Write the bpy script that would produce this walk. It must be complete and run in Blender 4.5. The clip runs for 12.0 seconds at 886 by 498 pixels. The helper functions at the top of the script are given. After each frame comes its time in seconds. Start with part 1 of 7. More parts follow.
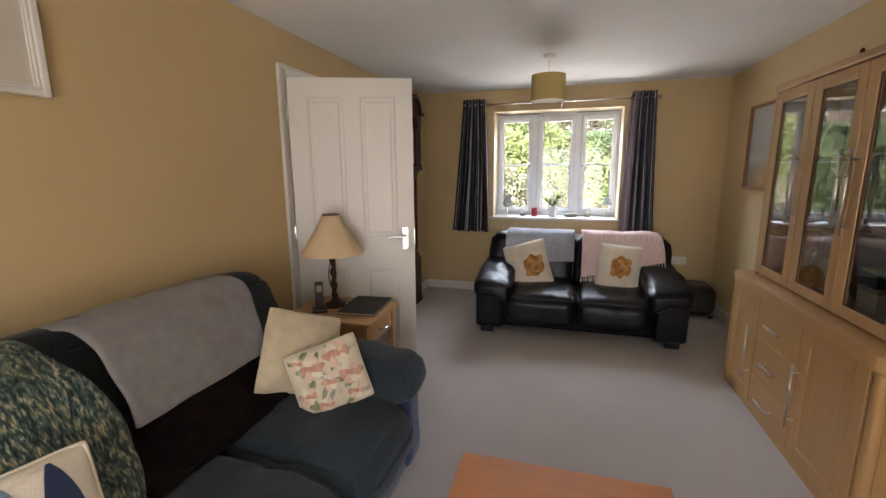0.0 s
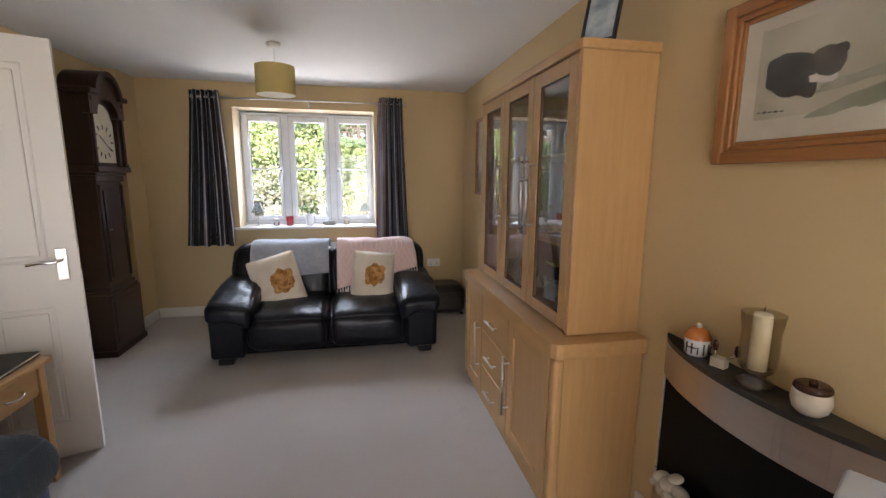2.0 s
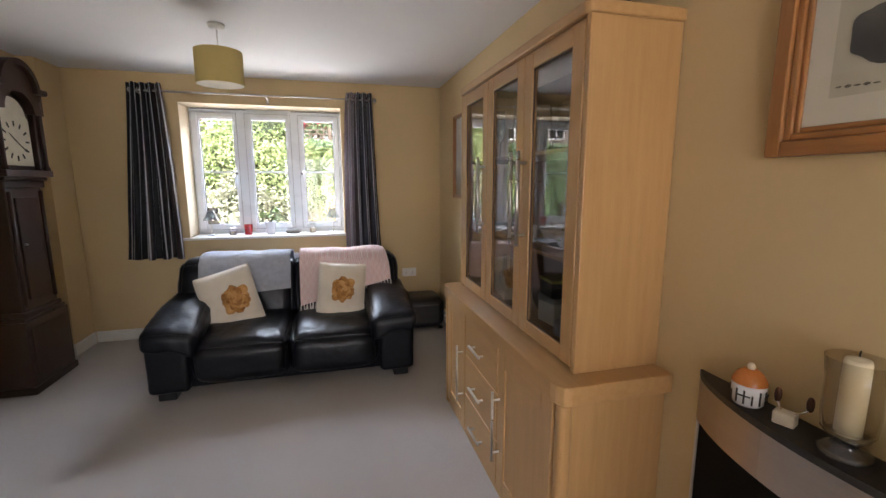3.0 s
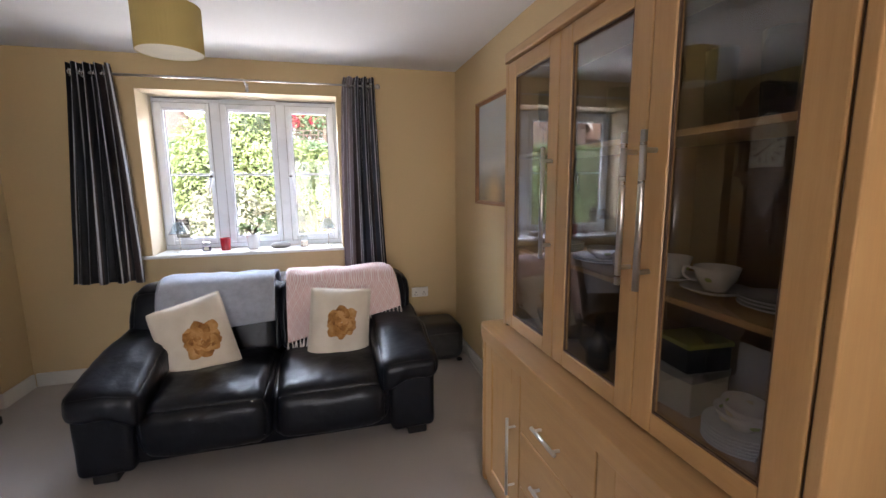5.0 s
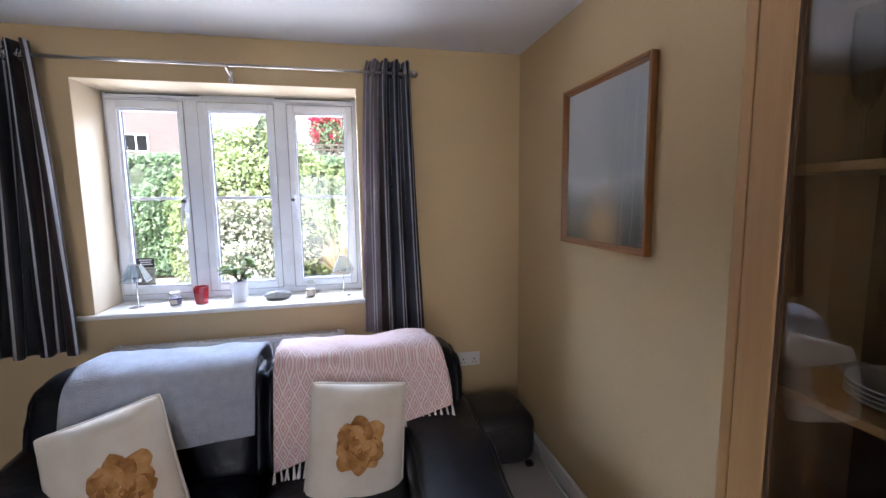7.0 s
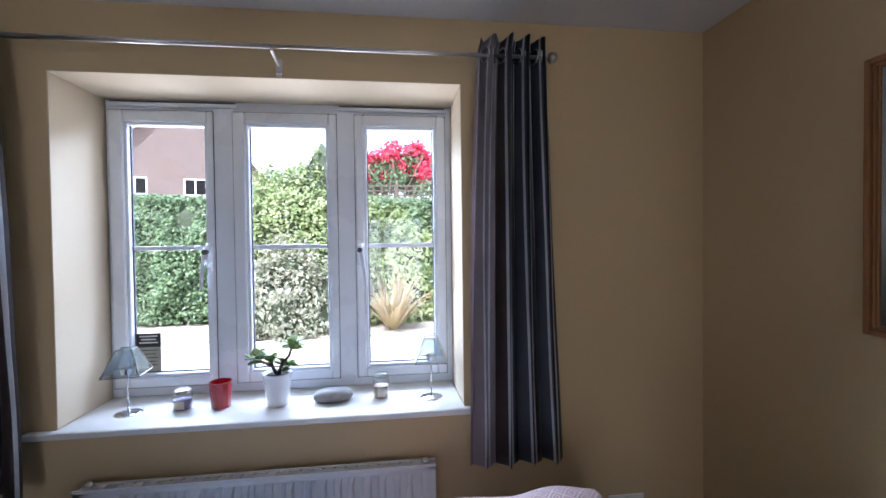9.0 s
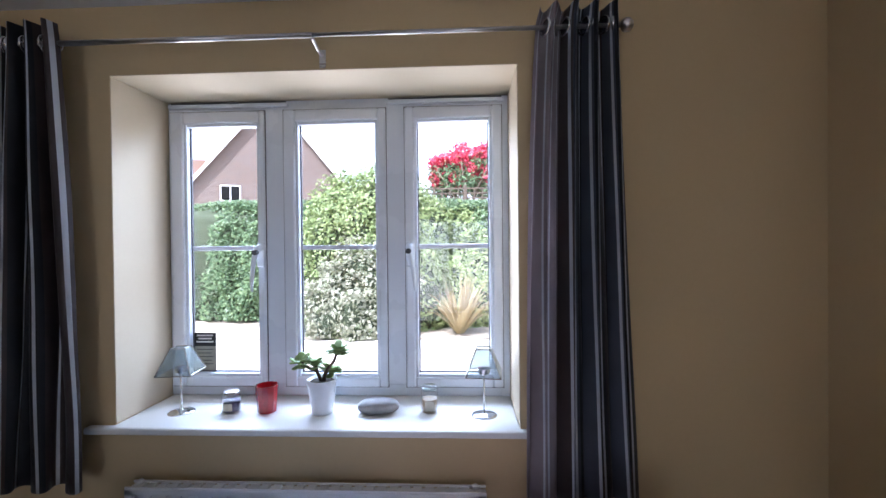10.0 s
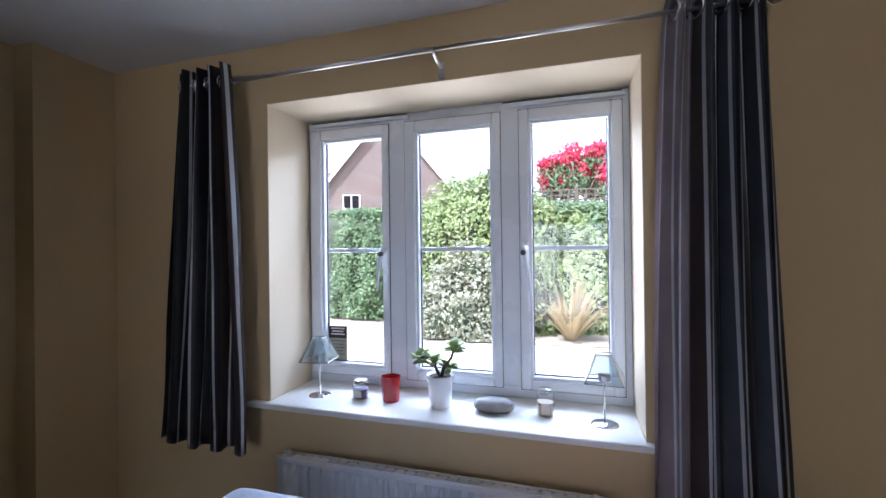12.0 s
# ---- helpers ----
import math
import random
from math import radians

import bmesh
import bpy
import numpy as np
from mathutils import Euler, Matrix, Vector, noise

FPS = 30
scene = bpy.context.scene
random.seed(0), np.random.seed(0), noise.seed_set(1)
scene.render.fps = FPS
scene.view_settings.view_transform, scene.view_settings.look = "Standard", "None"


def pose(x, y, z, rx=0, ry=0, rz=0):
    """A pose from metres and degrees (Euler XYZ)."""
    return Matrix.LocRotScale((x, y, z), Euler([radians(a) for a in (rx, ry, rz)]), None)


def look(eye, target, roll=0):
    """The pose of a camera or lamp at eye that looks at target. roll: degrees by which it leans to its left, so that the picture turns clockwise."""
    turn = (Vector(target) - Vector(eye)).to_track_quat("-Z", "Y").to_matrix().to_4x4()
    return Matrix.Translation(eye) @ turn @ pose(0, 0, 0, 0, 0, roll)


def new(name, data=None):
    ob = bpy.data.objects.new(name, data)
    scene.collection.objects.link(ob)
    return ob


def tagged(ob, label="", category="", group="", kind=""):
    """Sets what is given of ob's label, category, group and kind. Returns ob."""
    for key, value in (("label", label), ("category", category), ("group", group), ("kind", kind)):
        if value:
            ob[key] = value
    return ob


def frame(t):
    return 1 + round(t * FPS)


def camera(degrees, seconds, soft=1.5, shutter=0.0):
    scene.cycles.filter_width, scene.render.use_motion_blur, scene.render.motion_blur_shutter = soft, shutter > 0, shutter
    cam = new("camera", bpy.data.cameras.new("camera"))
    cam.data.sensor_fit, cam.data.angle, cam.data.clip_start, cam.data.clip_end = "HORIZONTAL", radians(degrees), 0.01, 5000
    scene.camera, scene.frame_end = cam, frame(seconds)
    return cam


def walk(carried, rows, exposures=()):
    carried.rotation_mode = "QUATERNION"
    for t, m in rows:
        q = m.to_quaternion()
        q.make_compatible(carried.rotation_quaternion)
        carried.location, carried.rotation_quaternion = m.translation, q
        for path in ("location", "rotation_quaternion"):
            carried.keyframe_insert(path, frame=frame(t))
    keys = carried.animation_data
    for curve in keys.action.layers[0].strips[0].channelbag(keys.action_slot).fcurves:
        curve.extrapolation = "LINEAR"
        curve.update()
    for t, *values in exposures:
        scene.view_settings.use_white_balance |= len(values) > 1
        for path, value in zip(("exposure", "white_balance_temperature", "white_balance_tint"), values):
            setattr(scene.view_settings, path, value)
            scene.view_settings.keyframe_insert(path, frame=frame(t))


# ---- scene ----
cam = camera(92.5, 12.0)
PATH = [
    (0, (0.173, -0.159, 1.46), (-0.368, 1.731, 1.094), -0.4),
    (0.5, (0.246, -0.107, 1.444), (0.087, 1.855, 1.091), -0.1),
    (1, (0.312, -0.043, 1.431), (0.463, 1.921, 1.091), 0.3),
    (1.5, (0.42, 0.052, 1.44), (0.744, 1.997, 1.105), 0.6),
    (2, (0.551, 0.177, 1.429), (0.941, 2.11, 1.099), 0.4),
    (2.5, (0.599, 0.358, 1.429), (1.046, 2.28, 1.104), 0.1),
    (3, (0.632, 0.538, 1.422), (1.128, 2.45, 1.106), -0.1),
    (5, (0.641, 1.273, 1.421), (1.153, 3.183, 1.117), -0.6),
    (5.5, (0.631, 1.509, 1.425), (1.148, 3.416, 1.114), -0.5),
    (6, (0.633, 1.786, 1.434), (1.134, 3.7, 1.139), -0.6),
    (6.5, (0.674, 2.052, 1.464), (1.139, 3.976, 1.182), -0.6),
    (7, (0.679, 2.337, 1.489), (1.104, 4.278, 1.255), -0.8),
    (9, (0.478, 3.281, 1.529), (0.722, 5.266, 1.492), -0.7),
    (9.5, (0.518, 3.384, 1.519), (0.617, 5.382, 1.502), -0.7),
    (10, (0.557, 3.436, 1.518), (0.466, 5.434, 1.5), -0.6),
    (10.5, (0.561, 3.45, 1.508), (0.343, 5.438, 1.501), -0.7),
    (11, (0.556, 3.463, 1.505), (0.249, 5.44, 1.501), -0.7),
    (11.5, (0.549, 3.445, 1.506), (0.108, 5.396, 1.507), -0.7),
    (12, (0.531, 3.407, 1.509), (-0.052, 5.32, 1.516), -0.7),
]
EXPOSURES = [(0.0, 2.38, 6550, 17.5), (1.5, 2.48, 6300, 17.5), (3.2, 2.56, 6250, 18), (5.5, 2.72, 6050, 20.5), (7.0, 2.5, 5600, 21), (9.0, 1.82, 5340, 20), (12.0, 1.73, 5320, 20)]
walk(cam, [(t, look(eye, target, roll)) for t, eye, target, roll in PATH], EXPOSURES)

# ---- world, sun, added lamps for light through the openings ----
SUN_EL, SUN_AZ = 56.0, 215.0        # degrees; azimuth clockwise from +y: the sun stands behind the house
world = bpy.data.worlds.new("sky")
scene.world = world
world.use_nodes = True
wn = world.node_tree
sky = wn.nodes.new("ShaderNodeTexSky")
sky.sky_type, sky.sun_disc = "NISHITA", False
sky.sun_elevation, sky.sun_rotation = radians(SUN_EL), radians(SUN_AZ)
sky.air_density, sky.dust_density = 1.2, 6.0
wn.nodes["Background"].inputs["Strength"].default_value = 0.15
sky_lift = wn.nodes.new("ShaderNodeMixRGB")        # constant white mixed into the blue: whitens the sky, adds light indoors
sky_lift.inputs["Fac"].default_value, sky_lift.inputs["Color2"].default_value = 0.5, (9.0, 9.2, 9.6, 1)
wn.links.new(sky.outputs["Color"], sky_lift.inputs["Color1"])
wn.links.new(sky_lift.outputs["Color"], wn.nodes["Background"].inputs["Color"])
sun_data = bpy.data.lights.new("sun", "SUN")
sun_data.energy, sun_data.angle, sun_data.color = 4.5, radians(0.5), (1.0, 0.95, 0.87)
sun = new("sun", sun_data)
az, el = radians(SUN_AZ), radians(SUN_EL)
sun_dir = Vector((math.sin(az) * math.cos(el), math.cos(az) * math.cos(el), math.sin(el)))
sun.matrix_world = look(sun_dir * 30, (0, 0, 0))


def area_lamp(name, eye, target, width, height, power, colour):
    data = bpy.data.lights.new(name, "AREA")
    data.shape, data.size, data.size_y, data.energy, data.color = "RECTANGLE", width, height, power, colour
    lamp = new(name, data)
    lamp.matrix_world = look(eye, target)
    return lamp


# added lamp hung outdoors above the window, boosting the sky's light indoors
area_lamp("front_sky_fill", (-1.0, 7.2, 3.15), (-0.3, 2.0, 0.7), 7.4, 1.0, 235.0, (0.76, 0.88, 1.0))
# added lamp low outside, in place of bounce from the gravel onto the ceiling
area_lamp("forecourt_bounce_fill", (-1.5, 7.0, 0.22), (0.7, 4.0, 1.75), 7.0, 0.7, 84.0, (1.0, 0.98, 0.94))
area_lamp("garden_door_light", (0.3, -2.46, 1.15), (0.6, 0, 1.25), 1.7, 2.0, 6.5, (1.0, 0.97, 0.92))

# ---- materials ----
def material(name, colour, second=None, scale=6.0, fine=120.0, fine_mix=0.25, rough=0.6, bump=0.15, bump_scale=150.0,
             metal=0.0, stretch=(1, 1, 1), sheen=0.0, rough_var=0.08, ramp=(0.35, 0.65), coat=0.0, specular=0.5):
    """A surface with variation at two scales: patches between two colours, and fine grain with relief."""
    m = bpy.data.materials.new(name)
    m.use_nodes = True
    nt = m.node_tree
    b = nt.nodes["Principled BSDF"]
    second = second or tuple(c * 0.86 for c in colour)
    tc = nt.nodes.new("ShaderNodeTexCoord")
    mp = nt.nodes.new("ShaderNodeMapping")
    mp.inputs["Scale"].default_value = stretch
    nt.links.new(tc.outputs["Object"], mp.inputs["Vector"])
    big = nt.nodes.new("ShaderNodeTexNoise")
    big.inputs["Scale"].default_value, big.inputs["Detail"].default_value = scale, 4
    small = nt.nodes.new("ShaderNodeTexNoise")
    small.inputs["Scale"].default_value, small.inputs["Detail"].default_value = fine, 3
    for n in (big, small):
        nt.links.new(mp.outputs["Vector"], n.inputs["Vector"])
    mixer = nt.nodes.new("ShaderNodeMix")
    mixer.inputs["Factor"].default_value = fine_mix
    nt.links.new(big.outputs["Fac"], mixer.inputs["A"])
    nt.links.new(small.outputs["Fac"], mixer.inputs["B"])
    cr = nt.nodes.new("ShaderNodeValToRGB")
    cr.color_ramp.elements[0].position, cr.color_ramp.elements[1].position = ramp
    cr.color_ramp.elements[0].color, cr.color_ramp.elements[1].color = (*second, 1), (*colour, 1)
    nt.links.new(mixer.outputs["Result"], cr.inputs["Fac"])
    nt.links.new(cr.outputs["Color"], b.inputs["Base Color"])
    mr = nt.nodes.new("ShaderNodeMapRange")
    mr.inputs["To Min"].default_value, mr.inputs["To Max"].default_value = max(0.02, rough - rough_var), min(1, rough + rough_var)
    nt.links.new(big.outputs["Fac"], mr.inputs["Value"])
    nt.links.new(mr.outputs["Result"], b.inputs["Roughness"])
    b.inputs["Metallic"].default_value = metal
    b.inputs["Specular IOR Level"].default_value = specular
    b.inputs["Coat Weight"].default_value = coat
    if sheen:
        b.inputs["Sheen Weight"].default_value, b.inputs["Sheen Roughness"].default_value = sheen, 0.4
    if bump:
        bn = nt.nodes.new("ShaderNodeTexNoise")
        bn.inputs["Scale"].default_value, bn.inputs["Detail"].default_value = bump_scale, 4
        nt.links.new(mp.outputs["Vector"], bn.inputs["Vector"])
        bp = nt.nodes.new("ShaderNodeBump")
        bp.inputs["Strength"].default_value, bp.inputs["Distance"].default_value = bump, 0.01
        nt.links.new(bn.outputs["Fac"], bp.inputs["Height"])
        nt.links.new(bp.outputs["Normal"], b.inputs["Normal"])
    return m


def wood(name, colour, dark, axis=2, rough=0.42, grain=7.0, coat=0.0):
    """Long grain along one axis."""
    s = [grain * 6, grain * 6, grain * 6]
    s[axis] = grain * 0.35
    m = material(name, colour, dark, scale=1.0, fine=7.0, fine_mix=0.35, rough=rough, bump=0.05, bump_scale=9.0,
                 stretch=tuple(s), rough_var=0.06, ramp=(0.25, 0.75), coat=coat)
    return m


def glass(name, tint=(1, 1, 1), rough=0.0, base=0.04):
    """Thin clear glass: it lets light through and mirrors more at a slant."""
    m = bpy.data.materials.new(name)
    m.use_nodes = True
    nt = m.node_tree
    nt.nodes.remove(nt.nodes["Principled BSDF"])
    tr, gl = nt.nodes.new("ShaderNodeBsdfTransparent"), nt.nodes.new("ShaderNodeBsdfGlossy")
    lw, mx = nt.nodes.new("ShaderNodeLayerWeight"), nt.nodes.new("ShaderNodeMixShader")
    pw, ma = nt.nodes.new("ShaderNodeMath"), nt.nodes.new("ShaderNodeMath")
    pw.operation, ma.operation = "POWER", "MULTIPLY_ADD"
    pw.inputs[1].default_value = 5.0
    ma.inputs[1].default_value, ma.inputs[2].default_value = 1 - base, base
    lw.inputs["Blend"].default_value = 0.5
    tr.inputs["Color"].default_value = (*tint, 1)
    gl.inputs["Roughness"].default_value = rough
    nt.links.new(lw.outputs["Facing"], pw.inputs[0])
    nt.links.new(pw.outputs["Value"], ma.inputs[0])
    nt.links.new(ma.outputs["Value"], mx.inputs["Fac"])
    nt.links.new(tr.outputs["BSDF"], mx.inputs[1])
    nt.links.new(gl.outputs["BSDF"], mx.inputs[2])
    nt.links.new(mx.outputs["Shader"], nt.nodes["Material Output"].inputs["Surface"])
    return m


def ramped(name, stops, scale=8.0, rough=0.8, bump=0.2, bump_scale=200.0, kind="noise", stretch=(1, 1, 1), distort=0.0, sheen=0.0):
    """A print or weave of several colours: stops of (position, colour)."""
    m = bpy.data.materials.new(name)
    m.use_nodes = True
    nt = m.node_tree
    b = nt.nodes["Principled BSDF"]
    tc, mp = nt.nodes.new("ShaderNodeTexCoord"), nt.nodes.new("ShaderNodeMapping")
    mp.inputs["Scale"].default_value = stretch
    nt.links.new(tc.outputs["Object"], mp.inputs["Vector"])
    if kind == "voronoi":
        tx = nt.nodes.new("ShaderNodeTexVoronoi")
        tx.inputs["Scale"].default_value = scale
        wob = nt.nodes.new("ShaderNodeTexNoise")
        wob.inputs["Scale"].default_value, wob.inputs["Detail"].default_value = scale * 0.8, 3
        ad = nt.nodes.new("ShaderNodeMix")
        ad.data_type = "VECTOR"
        ad.inputs["Factor"].default_value = distort
        nt.links.new(mp.outputs["Vector"], wob.inputs["Vector"])
        nt.links.new(mp.outputs["Vector"], ad.inputs["A"])
        nt.links.new(wob.outputs["Color"], ad.inputs["B"])
        nt.links.new(ad.outputs["Result"], tx.inputs["Vector"])
        sep = nt.nodes.new("ShaderNodeSeparateColor")
        nt.links.new(tx.outputs["Color"], sep.inputs["Color"])
        fac = sep.outputs["Red"]
    else:
        tx = nt.nodes.new("ShaderNodeTexNoise")
        tx.inputs["Scale"].default_value, tx.inputs["Detail"].default_value, tx.inputs["Distortion"].default_value = scale, 5, distort
        nt.links.new(mp.outputs["Vector"], tx.inputs["Vector"])
        fac = tx.outputs["Fac"]
    cr = nt.nodes.new("ShaderNodeValToRGB")
    while len(cr.color_ramp.elements) < len(stops):
        cr.color_ramp.elements.new(0.5)
    for e, (p, c) in zip(cr.color_ramp.elements, stops):
        e.position, e.color = p, (*c, 1)
    nt.links.new(fac, cr.inputs["Fac"])
    nt.links.new(cr.outputs["Color"], b.inputs["Base Color"])
    b.inputs["Roughness"].default_value = rough
    b.inputs["Sheen Weight"].default_value = sheen
    bn, bp = nt.nodes.new("ShaderNodeTexNoise"), nt.nodes.new("ShaderNodeBump")
    bn.inputs["Scale"].default_value = bump_scale
    nt.links.new(mp.outputs["Vector"], bn.inputs["Vector"])
    bp.inputs["Strength"].default_value, bp.inputs["Distance"].default_value = bump, 0.01
    nt.links.new(bn.outputs["Fac"], bp.inputs["Height"])
    nt.links.new(bp.outputs["Normal"], b.inputs["Normal"])
    return m


def leafy(name, dark, light, trans=0.35, rough=0.45):
    """Leaves that differ one from the next and let some light through."""
    m = bpy.data.materials.new(name)
    m.use_nodes = True
    nt = m.node_tree
    b = nt.nodes["Principled BSDF"]
    ge, cr = nt.nodes.new("ShaderNodeNewGeometry"), nt.nodes.new("ShaderNodeValToRGB")
    cr.color_ramp.elements[0].color, cr.color_ramp.elements[1].color = (*dark, 1), (*light, 1)
    nt.links.new(ge.outputs["Random Per Island"], cr.inputs["Fac"])
    nt.links.new(cr.outputs["Color"], b.inputs["Base Color"])
    b.inputs["Roughness"].default_value = rough
    tl, mx = nt.nodes.new("ShaderNodeBsdfTranslucent"), nt.nodes.new("ShaderNodeMixShader")
    nt.links.new(cr.outputs["Color"], tl.inputs["Color"])
    mx.inputs["Fac"].default_value = trans
    nt.links.new(b.outputs["BSDF"], mx.inputs[1])
    nt.links.new(tl.outputs["BSDF"], mx.inputs[2])
    nt.links.new(mx.outputs["Shader"], nt.nodes["Material Output"].inputs["Surface"])
    return m


M = {}
M["wall"] = material("magnolia_wall_paint", (0.58, 0.44, 0.238), (0.55, 0.415, 0.222), scale=1.2, fine=60, rough=0.85, bump=0.06, bump_scale=260)
M["recess"] = material("daylit_wall_paint", (0.60, 0.505, 0.355), (0.575, 0.48, 0.335), scale=1.2, fine=60, rough=0.85, bump=0.06, bump_scale=260)
M["ceiling"] = material("white_ceiling_paint", (0.74, 0.74, 0.73), (0.70, 0.70, 0.69), scale=1.5, fine=80, rough=0.9, bump=0.05, bump_scale=200)
M["carpet"] = material("beige_carpet", (0.57, 0.52, 0.485), (0.48, 0.435, 0.40), scale=2.2, fine=420, fine_mix=0.45, rough=0.98, bump=0.8, bump_scale=520, sheen=0.25, ramp=(0.3, 0.7), specular=0.1)
M["gloss_white"] = material("white_gloss_paint", (0.71, 0.695, 0.655), (0.675, 0.66, 0.62), scale=3, rough=0.35, bump=0.02, bump_scale=60)
M["upvc"] = material("white_upvc", (0.75, 0.79, 0.85), (0.72, 0.76, 0.82), scale=3, rough=0.28, bump=0.01)
M["rubber"] = material("grey_seal", (0.10, 0.10, 0.11), rough=0.7)
M["oak"] = wood("oak_veneer", (0.50, 0.305, 0.130), (0.40, 0.228, 0.088), axis=2, rough=0.38)
M["oak_y"] = wood("oak_veneer_long", (0.50, 0.305, 0.130), (0.40, 0.228, 0.088), axis=1, rough=0.38)
M["oak_x"] = wood("oak_veneer_deep", (0.50, 0.305, 0.130), (0.40, 0.228, 0.088), axis=0, rough=0.38)
# darkened copy of the oak: shade inside the hutch put into the colour
M["oak_dark"] = wood("oak_veneer_shaded", (0.165, 0.095, 0.042), (0.125, 0.07, 0.03), axis=2, rough=0.5)
M["shadow_gap"] = material("dark_gap_and_bead", (0.09, 0.045, 0.02), rough=0.6)
M["table"] = wood("cherry_table_top", (0.56, 0.25, 0.11), (0.48, 0.20, 0.08), axis=0, rough=0.3, coat=0.2)
M["pine"] = wood("waxed_pine", (0.36, 0.165, 0.05), (0.25, 0.10, 0.028), axis=1, rough=0.35, coat=0.3)
M["pine_z"] = wood("waxed_pine_upright", (0.36, 0.165, 0.05), (0.25, 0.10, 0.028), axis=2, rough=0.35, coat=0.3)
M["mahogany"] = wood("dark_mahogany", (0.046, 0.016, 0.007), (0.020, 0.007, 0.004), axis=2, rough=0.4, coat=0.15)
M["leather"] = material("black_leather", (0.006, 0.007, 0.011), (0.003, 0.0035, 0.006), scale=5, fine=90, rough=0.35, bump=0.35, bump_scale=20, rough_var=0.08, specular=0.32)
M["suede"] = material("navy_suede", (0.026, 0.041, 0.056), (0.012, 0.019, 0.027), scale=4, fine=60, rough=0.92, bump=0.25, bump_scale=90, sheen=0.12, ramp=(0.3, 0.7))
M["suede_side"] = material("blue_suede", (0.035, 0.055, 0.17), (0.022, 0.034, 0.11), scale=4, fine=60, rough=0.92, bump=0.2, bump_scale=90, sheen=0.3)
M["fur"] = material("brown_fur_throw", (0.019, 0.012, 0.011), (0.004, 0.003, 0.003), scale=16, fine=160, fine_mix=0.5, rough=0.98, bump=1.0, bump_scale=120, specular=0.1)
M["grey_throw"] = material("grey_wool_throw", (0.31, 0.30, 0.30), (0.22, 0.21, 0.21), scale=24, fine=260, fine_mix=0.5, rough=0.98, bump=0.9, bump_scale=260, sheen=0.3)
M["blue_throw"] = material("blue_grey_wool_throw", (0.47, 0.51, 0.59), (0.36, 0.39, 0.46), scale=30, fine=260, fine_mix=0.5, rough=0.98, bump=0.9, bump_scale=260, sheen=0.3)
M["brown_curtain"] = material("brown_curtain_satin", (0.075, 0.052, 0.048), (0.05, 0.035, 0.032), scale=9, fine=300, rough=0.5, bump=0.15, bump_scale=400, sheen=0.2)


def diamond_weave(name, pink, pale, pitch):
    """Nested diamonds woven in two yarns; the pattern follows the cloth over the edge of the sofa."""
    m = material(name, pink, rough=0.95, bump=0.5, bump_scale=260, sheen=0.2)
    nt = m.node_tree
    b = nt.nodes["Principled BSDF"]
    tc, sx = nt.nodes.new("ShaderNodeTexCoord"), nt.nodes.new("ShaderNodeSeparateXYZ")
    nt.links.new(tc.outputs["Object"], sx.inputs["Vector"])

    def calc(op, a, c=None, k=None):
        n = nt.nodes.new("ShaderNodeMath")
        n.operation = op
        nt.links.new(a, n.inputs[0])
        if c is not None:
            nt.links.new(c, n.inputs[1])
        if k is not None:
            n.inputs[1].default_value = k
        return n.outputs["Value"]
    down = calc("MULTIPLY", calc("SUBTRACT", sx.outputs["Z"], sx.outputs["Y"]), k=0.78)
    d1 = calc("PINGPONG", calc("DIVIDE", calc("ADD", sx.outputs["X"], down), k=pitch), k=0.5)
    d2 = calc("PINGPONG", calc("DIVIDE", calc("SUBTRACT", sx.outputs["X"], down), k=pitch), k=0.5)
    cr = nt.nodes.new("ShaderNodeValToRGB")
    cr.color_ramp.interpolation = "EASE"
    stops = [(0.05, pale), (0.10, pink), (0.19, pink), (0.24, pale), (0.29, pale), (0.33, pink), (0.43, pink), (0.47, pale)]
    while len(cr.color_ramp.elements) < len(stops):
        cr.color_ramp.elements.new(0.5)
    for e, (p, c) in zip(cr.color_ramp.elements, stops):
        e.position, e.color = p, (*c, 1)
    nt.links.new(calc("MINIMUM", d1, d2), cr.inputs["Fac"])
    nt.links.new(cr.outputs["Color"], b.inputs["Base Color"])
    return m


M["pink_throw"] = diamond_weave("pink_diamond_weave", (0.66, 0.42, 0.39), (0.80, 0.70, 0.67), 0.046)
M["fringe"] = material("white_fringe", (0.78, 0.73, 0.68), rough=0.95)
M["green_throw"] = ramped("green_flecked_throw", [(0.34, (0.008, 0.014, 0.013)), (0.44, (0.018, 0.050, 0.042)), (0.53, (0.07, 0.115, 0.095)), (0.60, (0.22, 0.20, 0.11)), (0.68, (0.34, 0.33, 0.24))], scale=95, stretch=(0.55, 1.0, 0.30), distort=0.3, bump=1.0, bump_scale=120, sheen=0.2)
M["cream"] = material("cream_cotton", (0.74, 0.68, 0.57), (0.66, 0.59, 0.48), scale=10, fine=420, rough=0.9, bump=0.3, bump_scale=420, sheen=0.2)
M["ivory"] = material("ivory_fleece", (0.66, 0.57, 0.40), (0.56, 0.47, 0.32), scale=20, fine=200, rough=0.97, bump=0.7, bump_scale=150, sheen=0.4)
M["petal"] = ramped("tan_printed_petal", [(0.3, (0.34, 0.155, 0.035)), (0.5, (0.47, 0.24, 0.07)), (0.7, (0.60, 0.35, 0.14))], scale=22, rough=0.9, bump=0.2, bump_scale=300)
M["floral"] = ramped("floral_print_ground", [(0.30, (0.42, 0.44, 0.32)), (0.40, (0.60, 0.54, 0.42)), (0.62, (0.66, 0.60, 0.47)), (0.72, (0.62, 0.48, 0.36))], scale=16, distort=1.0, rough=0.85)
